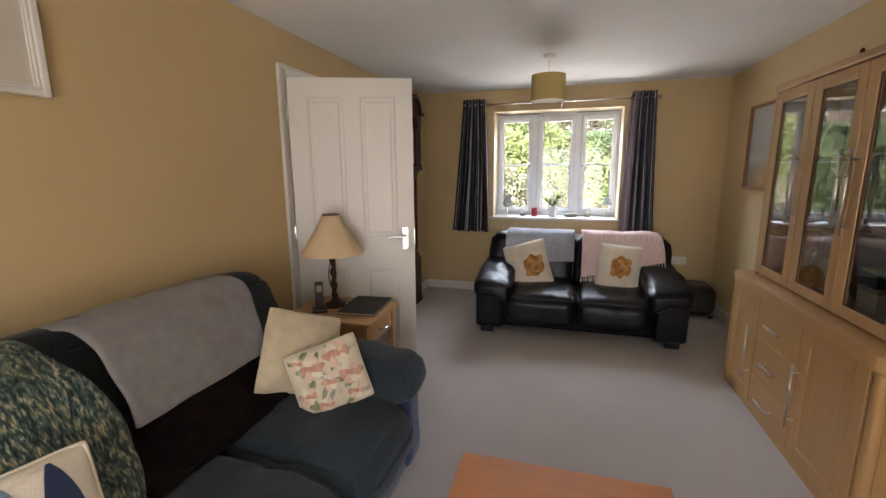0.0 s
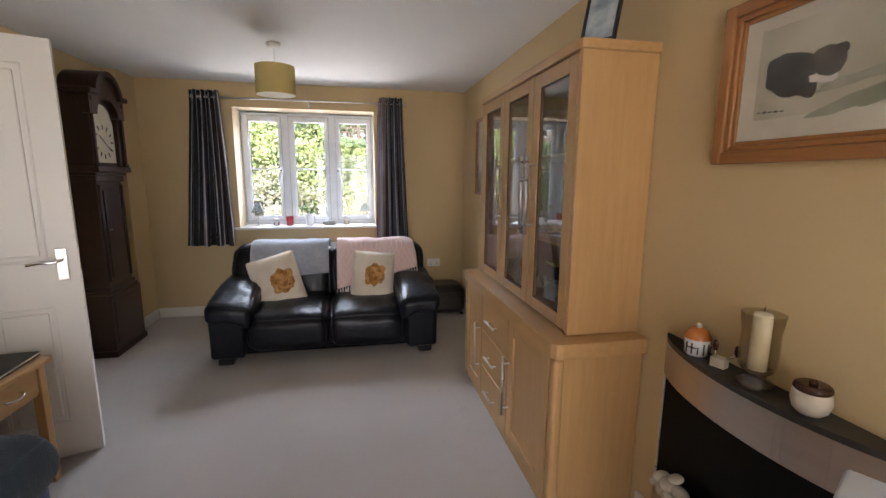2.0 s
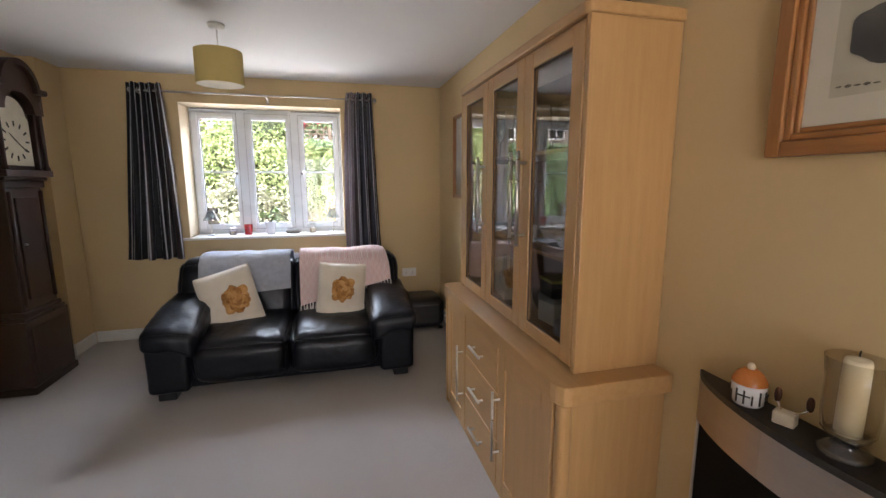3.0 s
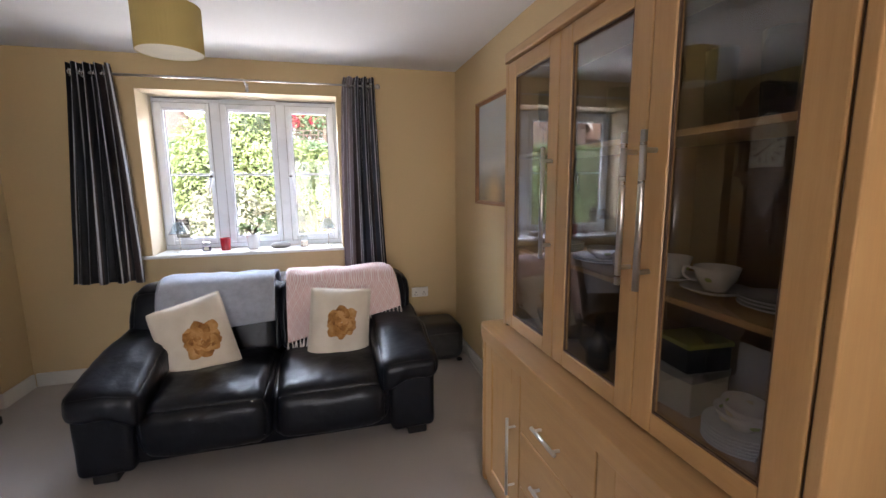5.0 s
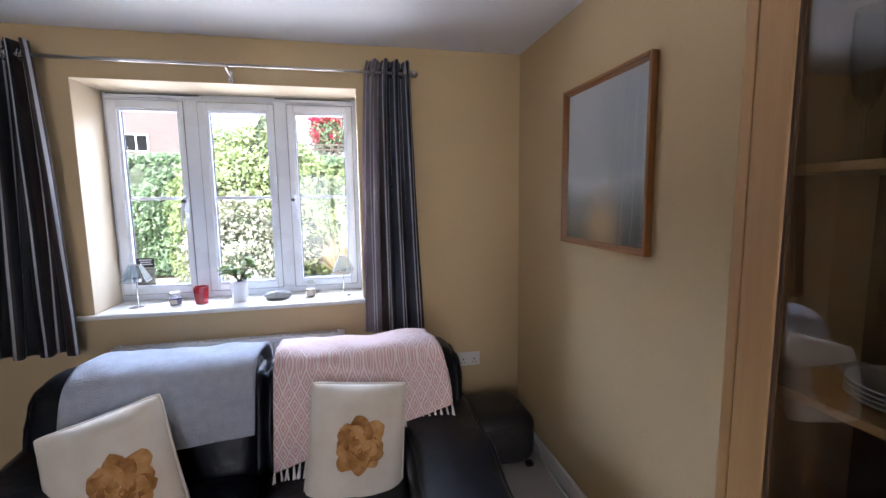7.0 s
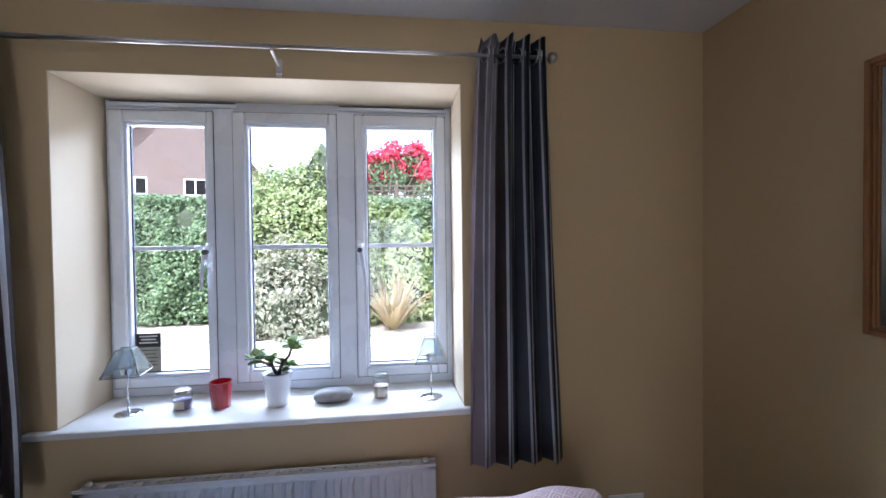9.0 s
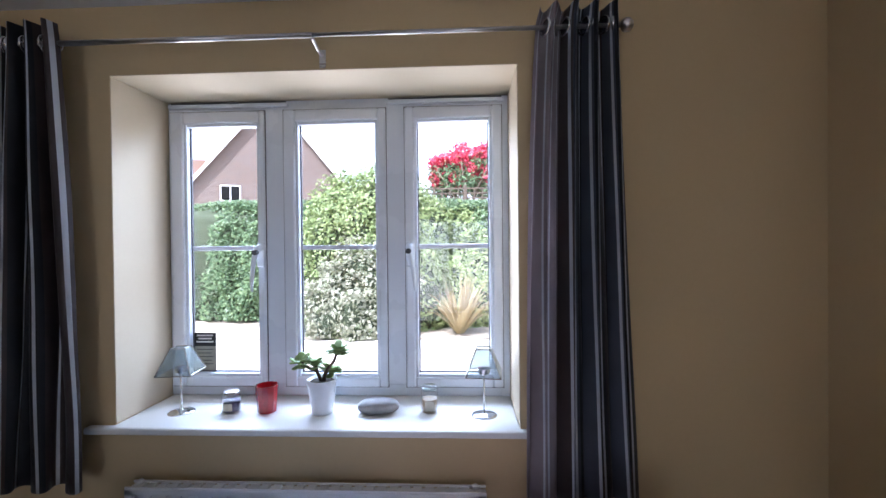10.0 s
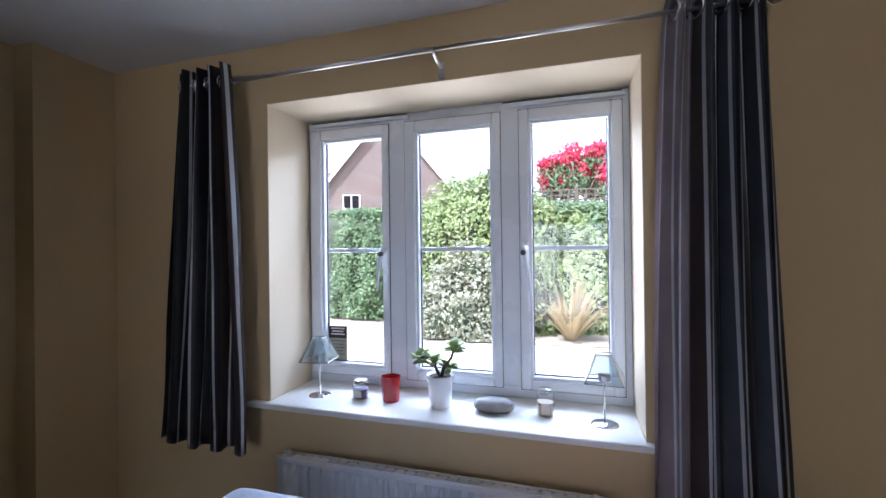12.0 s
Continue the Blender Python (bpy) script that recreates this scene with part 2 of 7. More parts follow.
M["print_rose"] = ramped("rose_print", [(0.3, (0.48, 0.24, 0.17)), (0.7, (0.64, 0.40, 0.30))], scale=40, rough=0.9)
M["print_blush"] = ramped("blush_print", [(0.3, (0.62, 0.42, 0.32)), (0.7, (0.74, 0.60, 0.48))], scale=40, rough=0.9)
M["print_cream"] = ramped("pale_petal_print", [(0.3, (0.64, 0.58, 0.46)), (0.7, (0.76, 0.70, 0.58))], scale=40, rough=0.9)
M["print_green"] = ramped("leaf_print", [(0.3, (0.14, 0.18, 0.08)), (0.7, (0.33, 0.36, 0.20))], scale=40, rough=0.9)
M["grey_leaf_pale"] = ramped("grey_leaf_print", [(0.3, (0.26, 0.27, 0.25)), (0.7, (0.45, 0.45, 0.40))], scale=40, rough=0.9)
M["petal_dark"] = ramped("brown_printed_petal", [(0.3, (0.19, 0.075, 0.014)), (0.5, (0.33, 0.15, 0.035)), (0.7, (0.46, 0.24, 0.075))], scale=26, rough=0.9, bump=0.2, bump_scale=300)
M["navy_leaf"] = material("navy_print", (0.02, 0.035, 0.08), rough=0.9)
M["grey_leaf"] = material("blue_grey_print", (0.17, 0.22, 0.30), rough=0.9)
M["curtain_dark"] = material("charcoal_curtain_satin", (0.026, 0.027, 0.033), (0.016, 0.017, 0.021), scale=9, fine=300, rough=0.55, bump=0.15, bump_scale=400, sheen=0.2)
# woven taupe, lightened further to stand for window light on the cloth
M["curtain_grey"] = material("taupe_curtain_satin", (0.34, 0.285, 0.295), (0.27, 0.225, 0.235), scale=9, fine=300, rough=0.5, bump=0.15, bump_scale=400, sheen=0.2)
M["curtain_white"] = material("silver_curtain_stripe", (0.74, 0.76, 0.80), (0.62, 0.64, 0.68), scale=9, fine=300, rough=0.45, bump=0.15, bump_scale=400)
M["curtain_mid"] = material("slate_curtain_satin", (0.085, 0.097, 0.128), (0.065, 0.074, 0.10), scale=9, fine=300, rough=0.5, bump=0.15, bump_scale=400, sheen=0.2)
M["steel"] = material("brushed_steel", (0.60, 0.58, 0.55), (0.52, 0.50, 0.47), scale=3, fine=40, rough=0.30, bump=0.03, metal=1.0, stretch=(1, 1, 14))
M["chrome"] = material("polished_chrome", (0.80, 0.80, 0.80), (0.76, 0.76, 0.76), scale=2, rough=0.10, bump=0, metal=1.0, rough_var=0.04)
M["nickel"] = material("satin_nickel", (0.55, 0.54, 0.52), (0.48, 0.47, 0.45), scale=5, rough=0.28, bump=0, metal=1.0)
M["fp_steel"] = material("fireplace_steel", (0.58, 0.51, 0.45), (0.50, 0.44, 0.38), scale=2, fine=30, rough=0.33, bump=0.03, metal=1.0, stretch=(1, 1, 10))
M["black"] = material("black_plastic", (0.016, 0.016, 0.017), (0.011, 0.011, 0.012), scale=6, rough=0.38, bump=0.05)
M["black_gloss"] = material("black_glass_back", (0.005, 0.005, 0.005), (0.003, 0.003, 0.003), scale=6, rough=0.55, bump=0, specular=0.15)
M["charcoal"] = material("charcoal_stone_top", (0.035, 0.032, 0.030), (0.022, 0.020, 0.019), scale=20, rough=0.45, bump=0.05)
M["shade"] = material("olive_lampshade_fabric", (0.50, 0.40, 0.15), (0.46, 0.36, 0.13), scale=6, fine=300, rough=0.9, bump=0.3, bump_scale=400)
M["shade_in"] = material("cream_shade_lining", (0.72, 0.66, 0.48), rough=0.8)
M["lampshade"] = material("peach_lampshade_fabric", (0.74, 0.57, 0.36), (0.70, 0.53, 0.33), scale=5, fine=200, rough=0.85, bump=0.2, bump_scale=300)
M["radiator"] = material("white_radiator_enamel", (0.78, 0.77, 0.75), (0.75, 0.74, 0.72), scale=3, rough=0.32, bump=0.01)
M["ceramic"] = material("white_glazed_ceramic", (0.74, 0.75, 0.78), (0.70, 0.71, 0.74), scale=6, rough=0.15, bump=0.0, coat=0.3)
M["terracotta"] = material("orange_glazed_lid", (0.55, 0.20, 0.05), (0.42, 0.14, 0.03), scale=12, rough=0.25, bump=0.02)
M["brown_glaze"] = material("brown_glaze", (0.07, 0.025, 0.012), (0.045, 0.016, 0.008), scale=15, rough=0.18, bump=0.03)
M["stoneware"] = material("speckled_stoneware", (0.60, 0.54, 0.44), (0.52, 0.46, 0.36), scale=30, fine=220, rough=0.4, bump=0.05)
M["wax"] = material("ivory_candle_wax", (0.78, 0.72, 0.55), (0.72, 0.65, 0.47), scale=12, rough=0.5, bump=0.1, bump_scale=30)
M["red_glass"] = material("red_candle_glass", (0.42, 0.015, 0.02), (0.32, 0.010, 0.014), scale=9, rough=0.12, bump=0.03, bump_scale=30, coat=0.5)
M["yellow_lid"] = material("yellow_green_card", (0.42, 0.40, 0.08), rough=0.6)
M["purple"] = material("lavender_wax", (0.12, 0.10, 0.20), rough=0.4)
M["amber"] = material("amber_wax", (0.32, 0.23, 0.13), rough=0.4)
M["paper"] = material("cream_paper", (0.66, 0.62, 0.52), (0.58, 0.54, 0.44), scale=4, rough=0.9, bump=0.05)
M["pebble"] = material("grey_pebble", (0.36, 0.35, 0.34), (0.26, 0.255, 0.25), scale=30, fine=180, rough=0.75, bump=0.2, bump_scale=90)
M["white_pebble"] = material("white_pebble", (0.72, 0.68, 0.60), (0.60, 0.56, 0.48), scale=12, rough=0.6, bump=0.1, bump_scale=40)
M["soil"] = material("potting_soil", (0.04, 0.028, 0.018), rough=0.95, bump=0.8, bump_scale=100)
M["jade_leaf"] = leafy("jade_plant_leaf", (0.24, 0.36, 0.11), (0.40, 0.50, 0.20), trans=0.4, rough=0.35)
M["bark"] = material("grey_brown_bark", (0.16, 0.115, 0.08), (0.09, 0.065, 0.045), scale=20, rough=0.9, bump=0.6, bump_scale=60, stretch=(1, 1, 0.3))
M["clear"] = glass("clear_glass")
M["pane"] = glass("window_glass", (0.97, 0.985, 0.98))
M["cabinet_glass"] = glass("cabinet_glass", (0.90, 0.895, 0.88), base=0.12)
M["frosted"] = glass("frosted_lamp_glass", (0.86, 0.91, 0.93), rough=0.3, base=0.16)
M["smoky"] = glass("smoked_vase_glass", (0.93, 0.91, 0.86), rough=0.03, base=0.05)
M["crystal"] = glass("crystal_glass", (0.86, 0.88, 0.88), rough=0.04, base=0.08)
M["dial"] = material("cream_painted_dial", (0.66, 0.62, 0.50), (0.58, 0.54, 0.42), scale=14, rough=0.4, bump=0.02)
M["ink"] = material("black_ink", (0.02, 0.018, 0.016), rough=0.6, bump=0)
def seascape():
    """A hazy print: grey sky, pale band, dark water, a low sunset glow."""
    m = ramped("hazy_seascape_print", [(0.0, (0.10, 0.09, 0.06)), (0.16, (0.17, 0.165, 0.13)), (0.32, (0.27, 0.29, 0.26)), (0.46, (0.55, 0.58, 0.57)), (0.54, (0.44, 0.50, 0.52)), (1.0, (0.46, 0.50, 0.52))], rough=0.5, bump=0.05)
    nt = m.node_tree
    cr = nt.nodes["Color Ramp"]
    nz, tc = nt.nodes["Noise Texture"], nt.nodes["Texture Coordinate"]
    sx, mr, ad = nt.nodes.new("ShaderNodeSeparateXYZ"), nt.nodes.new("ShaderNodeMapRange"), nt.nodes.new("ShaderNodeMath")
    nt.links.new(tc.outputs["Object"], sx.inputs["Vector"])
    mr.inputs["From Min"].default_value, mr.inputs["From Max"].default_value = 1.30, 1.95
    nt.links.new(sx.outputs["Z"], mr.inputs["Value"])
    ad.operation = "MULTIPLY_ADD"
    ad.inputs[1].default_value = 0.16
    nt.links.new(nz.outputs["Fac"], ad.inputs[0])
    nt.links.new(mr.outputs["Result"], ad.inputs[2])
    nt.links.new(ad.outputs["Value"], cr.inputs["Fac"])
    ds, gr, mx = nt.nodes.new("ShaderNodeVectorMath"), nt.nodes.new("ShaderNodeMapRange"), nt.nodes.new("ShaderNodeMix")
    ds.operation = "DISTANCE"
    ds.inputs[1].default_value = (0, 3.92, 1.37)
    nt.links.new(tc.outputs["Object"], ds.inputs[0])
    gr.interpolation_type = "SMOOTHSTEP"
    gr.inputs["From Min"].default_value, gr.inputs["From Max"].default_value = 0.20, 0.0
    gr.inputs["To Max"].default_value = 0.75
    nt.links.new(ds.outputs["Value"], gr.inputs["Value"])
    mx.data_type = "RGBA"
    for i in mx.inputs:
        if i.identifier == "B_Color":
            i.default_value = (0.62, 0.40, 0.17, 1)
        if i.identifier == "A_Color":
            nt.links.new(cr.outputs["Color"], i)
        if i.identifier == "Factor_Float":
            nt.links.new(gr.outputs["Result"], i)
    for o in mx.outputs:
        if o.identifier == "Result_Color":
            nt.links.new(o, nt.nodes["Principled BSDF"].inputs["Base Color"])
    return m


M["seascape"] = seascape()
M["sketch_dark"] = ramped("charcoal_wash", [(0.3, (0.03, 0.027, 0.024)), (0.55, (0.075, 0.068, 0.06)), (0.75, (0.16, 0.145, 0.125))], scale=14, rough=0.8, bump=0.1)
M["sketch_mid"] = ramped("grey_wash", [(0.3, (0.24, 0.23, 0.18)), (0.7, (0.42, 0.40, 0.32))], scale=12, rough=0.8, bump=0.1)
M["sketch_paper"] = ramped("cream_wash", [(0.3, (0.44, 0.41, 0.31)), (0.6, (0.56, 0.52, 0.41)), (0.8, (0.60, 0.56, 0.46))], scale=5, rough=0.85, bump=0.05)
M["sketch_green"] = ramped("green_grey_wash", [(0.3, (0.22, 0.24, 0.18)), (0.7, (0.38, 0.37, 0.28))], scale=9, rough=0.85, bump=0.05)
M["sketch_grey"] = ramped("mid_grey_wash", [(0.3, (0.07, 0.065, 0.055)), (0.7, (0.17, 0.155, 0.13))], scale=16, rough=0.8, bump=0.05)
M["photo"] = ramped("blue_photograph", [(0.3, (0.12, 0.15, 0.18)), (0.5, (0.33, 0.40, 0.44)), (0.7, (0.58, 0.60, 0.60))], scale=9, rough=0.25, bump=0.0)
M["white_board"] = material("white_enamel", (0.52, 0.56, 0.63), (0.48, 0.52, 0.59), scale=4, rough=0.3, bump=0.01)
# outdoors
M["ground"] = material("pale_gravel_ground", (0.46, 0.43, 0.38), (0.36, 0.335, 0.29), scale=1.2, fine=60, fine_mix=0.5, rough=0.95, bump=0.6, bump_scale=70)
M["earth"] = material("dry_earth", (0.33, 0.285, 0.225), (0.22, 0.185, 0.14), scale=5, fine=60, rough=0.95, bump=0.9, bump_scale=35)
M["hedge_green"] = leafy("hedge_leaf", (0.055, 0.105, 0.045), (0.21, 0.295, 0.14))
M["yellow_green"] = leafy("yellow_green_leaf", (0.13, 0.185, 0.06), (0.36, 0.42, 0.18))
M["variegated"] = leafy("variegated_leaf", (0.12, 0.14, 0.07), (0.45, 0.44, 0.34))
M["red_bloom"] = leafy("red_blossom", (0.35, 0.012, 0.035), (0.75, 0.06, 0.12), trans=0.25)
# solid bodies under the leaves, coloured dark for the shade deep in foliage
M["dark_core"] = material("foliage_shade", (0.05, 0.065, 0.034), (0.03, 0.04, 0.02), scale=10, rough=0.95, bump=0.8, bump_scale=25)
M["flax"] = leafy("bronze_flax_blade", (0.22, 0.17, 0.07), (0.55, 0.43, 0.24), trans=0.25)
M["fence"] = wood("weathered_fence", (0.13, 0.095, 0.07), (0.085, 0.062, 0.045), axis=0, rough=0.9)
M["roof"] = material("brown_roof_tile", (0.23, 0.14, 0.10), (0.16, 0.10, 0.075), scale=5, fine=40, rough=0.85, bump=0.5, bump_scale=12)


def brickwork():
    m = bpy.data.materials.new("red_brown_brickwork")
    m.use_nodes = True
    nt = m.node_tree
    b = nt.nodes["Principled BSDF"]
    tc, mp, bt = nt.nodes.new("ShaderNodeTexCoord"), nt.nodes.new("ShaderNodeMapping"), nt.nodes.new("ShaderNodeTexBrick")
    mp.inputs["Rotation"].default_value = (radians(90), 0, 0)
    nt.links.new(tc.outputs["Object"], mp.inputs["Vector"])
    nt.links.new(mp.outputs["Vector"], bt.inputs["Vector"])
    bt.inputs["Scale"].default_value = 1.0
    bt.inputs["Brick Width"].default_value, bt.inputs["Row Height"].default_value, bt.inputs["Mortar Size"].default_value = 0.225, 0.075, 0.011
    bt.inputs["Color1"].default_value, bt.inputs["Color2"].default_value, bt.inputs["Mortar"].default_value = (0.125, 0.072, 0.055, 1), (0.070, 0.043, 0.036, 1), (0.21, 0.185, 0.16, 1)
    nt.links.new(bt.outputs["Color"], b.inputs["Base Color"])
    b.inputs["Roughness"].default_value = 0.9
    bp = nt.nodes.new("ShaderNodeBump")
    bp.inputs["Distance"].default_value, bp.inputs["Strength"].default_value, bp.invert = 0.01, 0.6, True
    nt.links.new(bt.outputs["Fac"], bp.inputs["Height"])
    nt.links.new(bp.outputs["Normal"], b.inputs["Normal"])
    return m


M["brick"] = brickwork()


# ---- building helpers ----
def part(name, bm, mats, parent=None, label="", smooth=False):
    """One mesh object from a bmesh, under a thing or a part."""
    me = bpy.data.meshes.new(name)
    bm.to_mesh(me)
    bm.free()
    for m in mats if isinstance(mats, (list, tuple)) else [mats]:
        me.materials.append(M[m])
    if smooth:
        me.polygons.foreach_set("use_smooth", [True] * len(me.polygons))
    ob = new(name, me)
    ob.parent = parent
    if label:
        ob["label"] = label
    return ob


def thing(name, label, category, at=(0, 0, 0), turn=0.0, group="", kind="", tilt=(0, 0)):
    ob = new(name)
    ob.matrix_basis = pose(*at, tilt[0], tilt[1], turn)
    ob.empty_display_size = 0.1
    return tagged(ob, label, category, group, kind)


def box(bm, lo, hi, bevel=0.0, seg=2):
    """A box between two corners, its edges rounded."""
    r = bmesh.ops.create_cube(bm, size=1.0)
    c, s = (Vector(lo) + Vector(hi)) / 2, Vector(hi) - Vector(lo)
    bmesh.ops.transform(bm, matrix=Matrix.Translation(c) @ Matrix.Diagonal((*s, 1)), verts=r["verts"])
    if bevel:
        edges = list({e for v in r["verts"] for e in v.link_edges})
        bmesh.ops.bevel(bm, geom=edges, offset=min(bevel, min(s) * 0.49), segments=seg, affect="EDGES", profile=0.5)
    return bm


def boxes(*spans, bevel=0.0, seg=2):
    bm = bmesh.new()
    for lo, hi in spans:
        box(bm, lo, hi, bevel, seg)
    return bm


def lathe(profile, n=28, centre=(0, 0, 0)):
    """A body turned about the upright axis from rows of (radius, height)."""
    bm = bmesh.new()
    rings = []
    for r, z in profile:
        if r < 1e-5:
            rings.append([bm.verts.new((centre[0], centre[1], centre[2] + z))])
        else:
            rings.append([bm.verts.new((centre[0] + r * math.cos(2 * math.pi * k / n), centre[1] + r * math.sin(2 * math.pi * k / n), centre[2] + z)) for k in range(n)])
    for a, b in zip(rings, rings[1:]):
        for k in range(n):
            j = (k + 1) % n
            if len(a) == 1 and len(b) > 1:
                bm.faces.new((a[0], b[j], b[k]))
            elif len(b) == 1 and len(a) > 1:
                bm.faces.new((a[k], a[j], b[0]))
            elif len(a) > 1:
                bm.faces.new((a[k], a[j], b[j], b[k]))
    bmesh.ops.recalc_face_normals(bm, faces=bm.faces)
    return bm


def tube(points, radius, n=10, bm=None):
    """A round bar along points; radius is one number or one a point."""
    bm = bm or bmesh.new()
    pts = [Vector(p) for p in points]
    radii = radius if isinstance(radius, (list, tuple)) else [radius] * len(pts)
    rings = []
    for i, p in enumerate(pts):
        d = (pts[min(i + 1, len(pts) - 1)] - pts[max(i - 1, 0)]).normalized()
        side = d.orthogonal().normalized() if i == 0 else (side - d * side.dot(d)).normalized()
        up = d.cross(side)
        rings.append([bm.verts.new(p + radii[i] * (math.cos(2 * math.pi * k / n) * side + math.sin(2 * math.pi * k / n) * up)) for k in range(n)])
    for a, b in zip(rings, rings[1:]):
        for k in range(n):
            bm.faces.new((a[k], a[(k + 1) % n], b[(k + 1) % n], b[k]))
    bm.faces.new(rings[0][::-1])
    bm.faces.new(rings[-1])
    return bm


def prism(outline, lo, hi, axis=2, bevel=0.0):
    """A flat outline drawn out along an axis."""
    bm = bmesh.new()

    def place(p, h):
        return (p[0], p[1], h) if axis == 2 else (p[0], h, p[1]) if axis == 1 else (h, p[0], p[1])
    a = [bm.verts.new(place(p, lo)) for p in outline]
    b = [bm.verts.new(place(p, hi)) for p in outline]
    bm.faces.new(a)
    bm.faces.new(b[::-1])
    for k in range(len(a)):
        j = (k + 1) % len(a)
        bm.faces.new((a[k], b[k], b[j], a[j]))
    bmesh.ops.recalc_face_normals(bm, faces=bm.faces)
    if bevel:
        bmesh.ops.bevel(bm, geom=[e for e in bm.edges], offset=bevel, segments=2, affect="EDGES", profile=0.5)
    return bm


def soft(lo, hi, power=4.0, n=14, crown=0.0, rough=0.006, seed=0.0, freq=4.0):
    """A padded body: a box blown soft, with shallow dents. crown: how far its faces bulge."""
    bm = bmesh.new()
    bmesh.ops.create_cube(bm, size=2.0)
    bmesh.ops.subdivide_edges(bm, edges=bm.edges[:], cuts=n, use_grid_fill=True)
    c, s = (Vector(lo) + Vector(hi)) / 2, (Vector(hi) - Vector(lo)) / 2
    m = min(s)
    for v in bm.verts:
        p = v.co.copy()
        norm = (abs(p.x) ** power + abs(p.y) ** power + abs(p.z) ** power) ** (1 / power)
        q = p / norm
        bulge = 1 + crown * (1 - max(abs(p.x), abs(p.y)) ** 2) if abs(p.z) > 0.999 else 1
        w = Vector((q.x * s.x, q.y * s.y, q.z * s.z * bulge)) + c
        d = noise.noise(w * freq + Vector((seed, seed * 2, 0))) * rough + noise.noise(w * freq * 4 + Vector((0, seed, 7))) * rough * 0.4
        v.co = w + Vector((q.x / s.x, q.y / s.y, q.z / s.z)).normalized() * d * min(1, m * 12)
    return bm


def rounded(lo, hi, radius, n=12, rough=0.004, seed=0.0, freq=4.0, puff=0.0):
    """An upholstered block: flat faces, edges rounded to a radius, with shallow dents and a slight swell."""
    bm = bmesh.new()
    bmesh.ops.create_cube(bm, size=2.0)
    bmesh.ops.subdivide_edges(bm, edges=bm.edges[:], cuts=n, use_grid_fill=True)
    c, s = (Vector(lo) + Vector(hi)) / 2, (Vector(hi) - Vector(lo)) / 2
    r = min(radius, min(s) * 0.98)
    for v in bm.verts:
        u = v.co.copy()
        p = Vector([math.copysign(1 - (1 - abs(a)) ** 1.6, a) * e for a, e in zip(u, s)])
        core = Vector([max(-(e - r), min(e - r, a)) for a, e in zip(p, s)])
        d = p - core
        out = d.normalized() if d.length > 1e-6 else Vector((0, 0, 1))
        swell = puff * (1 - u.x * u.x) * (1 - u.y * u.y) if abs(u.z) > 0.999 else puff * (1 - u.x * u.x) * (1 - u.z * u.z) if abs(u.y) > 0.999 else puff * (1 - u.y * u.y) * (1 - u.z * u.z)
        w = core + out * r + c if d.length > 1e-6 else p + c
        dent = noise.noise(w * freq + Vector((seed, 3 * seed, 0))) * rough + noise.noise(w * freq * 4.5 + Vector((0, seed, 7))) * rough * 0.35
        v.co = w + out * (swell + dent)
    return bm


def sheet(point, nu, nv, thick, rough=0.004, seed=0.0, freq=9.0):
    """A cloth: point(u, v) for u, v in 0..1 gives its middle; it gets a thickness and small folds."""
    bm = bmesh.new()
    grid = [[Vector(point(i / nu, j / nv)) for j in range(nv + 1)] for i in range(nu + 1)]
    normals = []
    for i in range(nu + 1):
        row = []
        for j in range(nv + 1):
            a = grid[min(i + 1, nu)][j] - grid[max(i - 1, 0)][j]
            b = grid[i][min(j + 1, nv)] - grid[i][max(j - 1, 0)]
            row.append(a.cross(b).normalized())
        normals.append(row)
    top, bot = [], []
    for i in range(nu + 1):
        ta, ba = [], []
        for j in range(nv + 1):
            p, n = grid[i][j], normals[i][j]
            p = p + n * (noise.noise(p * freq + Vector((seed, 0, seed))) * rough)
            ta.append(bm.verts.new(p + n * thick / 2))
            ba.append(bm.verts.new(p - n * thick / 2))
        top.append(ta)
        bot.append(ba)
    for i in range(nu):
        for j in range(nv):
            bm.faces.new((top[i][j], top[i + 1][j], top[i + 1][j + 1], top[i][j + 1]))
            bm.faces.new((bot[i][j], bot[i][j + 1], bot[i + 1][j + 1], bot[i + 1][j]))
    for i in range(nu):
        bm.faces.new((top[i][0], bot[i][0], bot[i + 1][0], top[i + 1][0]))
        bm.faces.new((top[i][nv], top[i + 1][nv], bot[i + 1][nv], bot[i][nv]))
    for j in range(nv):
        bm.faces.new((top[0][j], top[0][j + 1], bot[0][j + 1], bot[0][j]))
        bm.faces.new((top[nu][j], bot[nu][j], bot[nu][j + 1], top[nu][j + 1]))
    bmesh.ops.recalc_face_normals(bm, faces=bm.faces)
    return bm


def along(path, u):
    """The point at the share u of a polyline's length."""
    pts = [Vector(p) for p in path]
    lens = [(b - a).length for a, b in zip(pts, pts[1:])]
    d = u * sum(lens)
    for a, b, l in zip(pts, pts[1:], lens):
        if d <= l:
            return a.lerp(b, d / l)
        d -= l
    return pts[-1]


def rounded_path(path, steps=3):
    """Cuts the corners of a polyline."""
    pts = [Vector(p) for p in path]
    for _ in range(steps):
        out = [pts[0]]
        for a, b in zip(pts, pts[1:]):
            out += [a.lerp(b, 0.25), a.lerp(b, 0.75)]
        pts = out + [pts[-1]]
    return pts


# ---- the room ----
XL, XR, YW, YB, H = -1.58, 1.713, 4.832, -2.4, 2.34
WX0, WX1, WZ0, WZ1 = -0.637, 0.743, 0.891, 2.108        # the window's opening
DY0, DY1, DZ = 2.30, 3.06, 2.05                            # the doorway in the west wall
T = 0.40


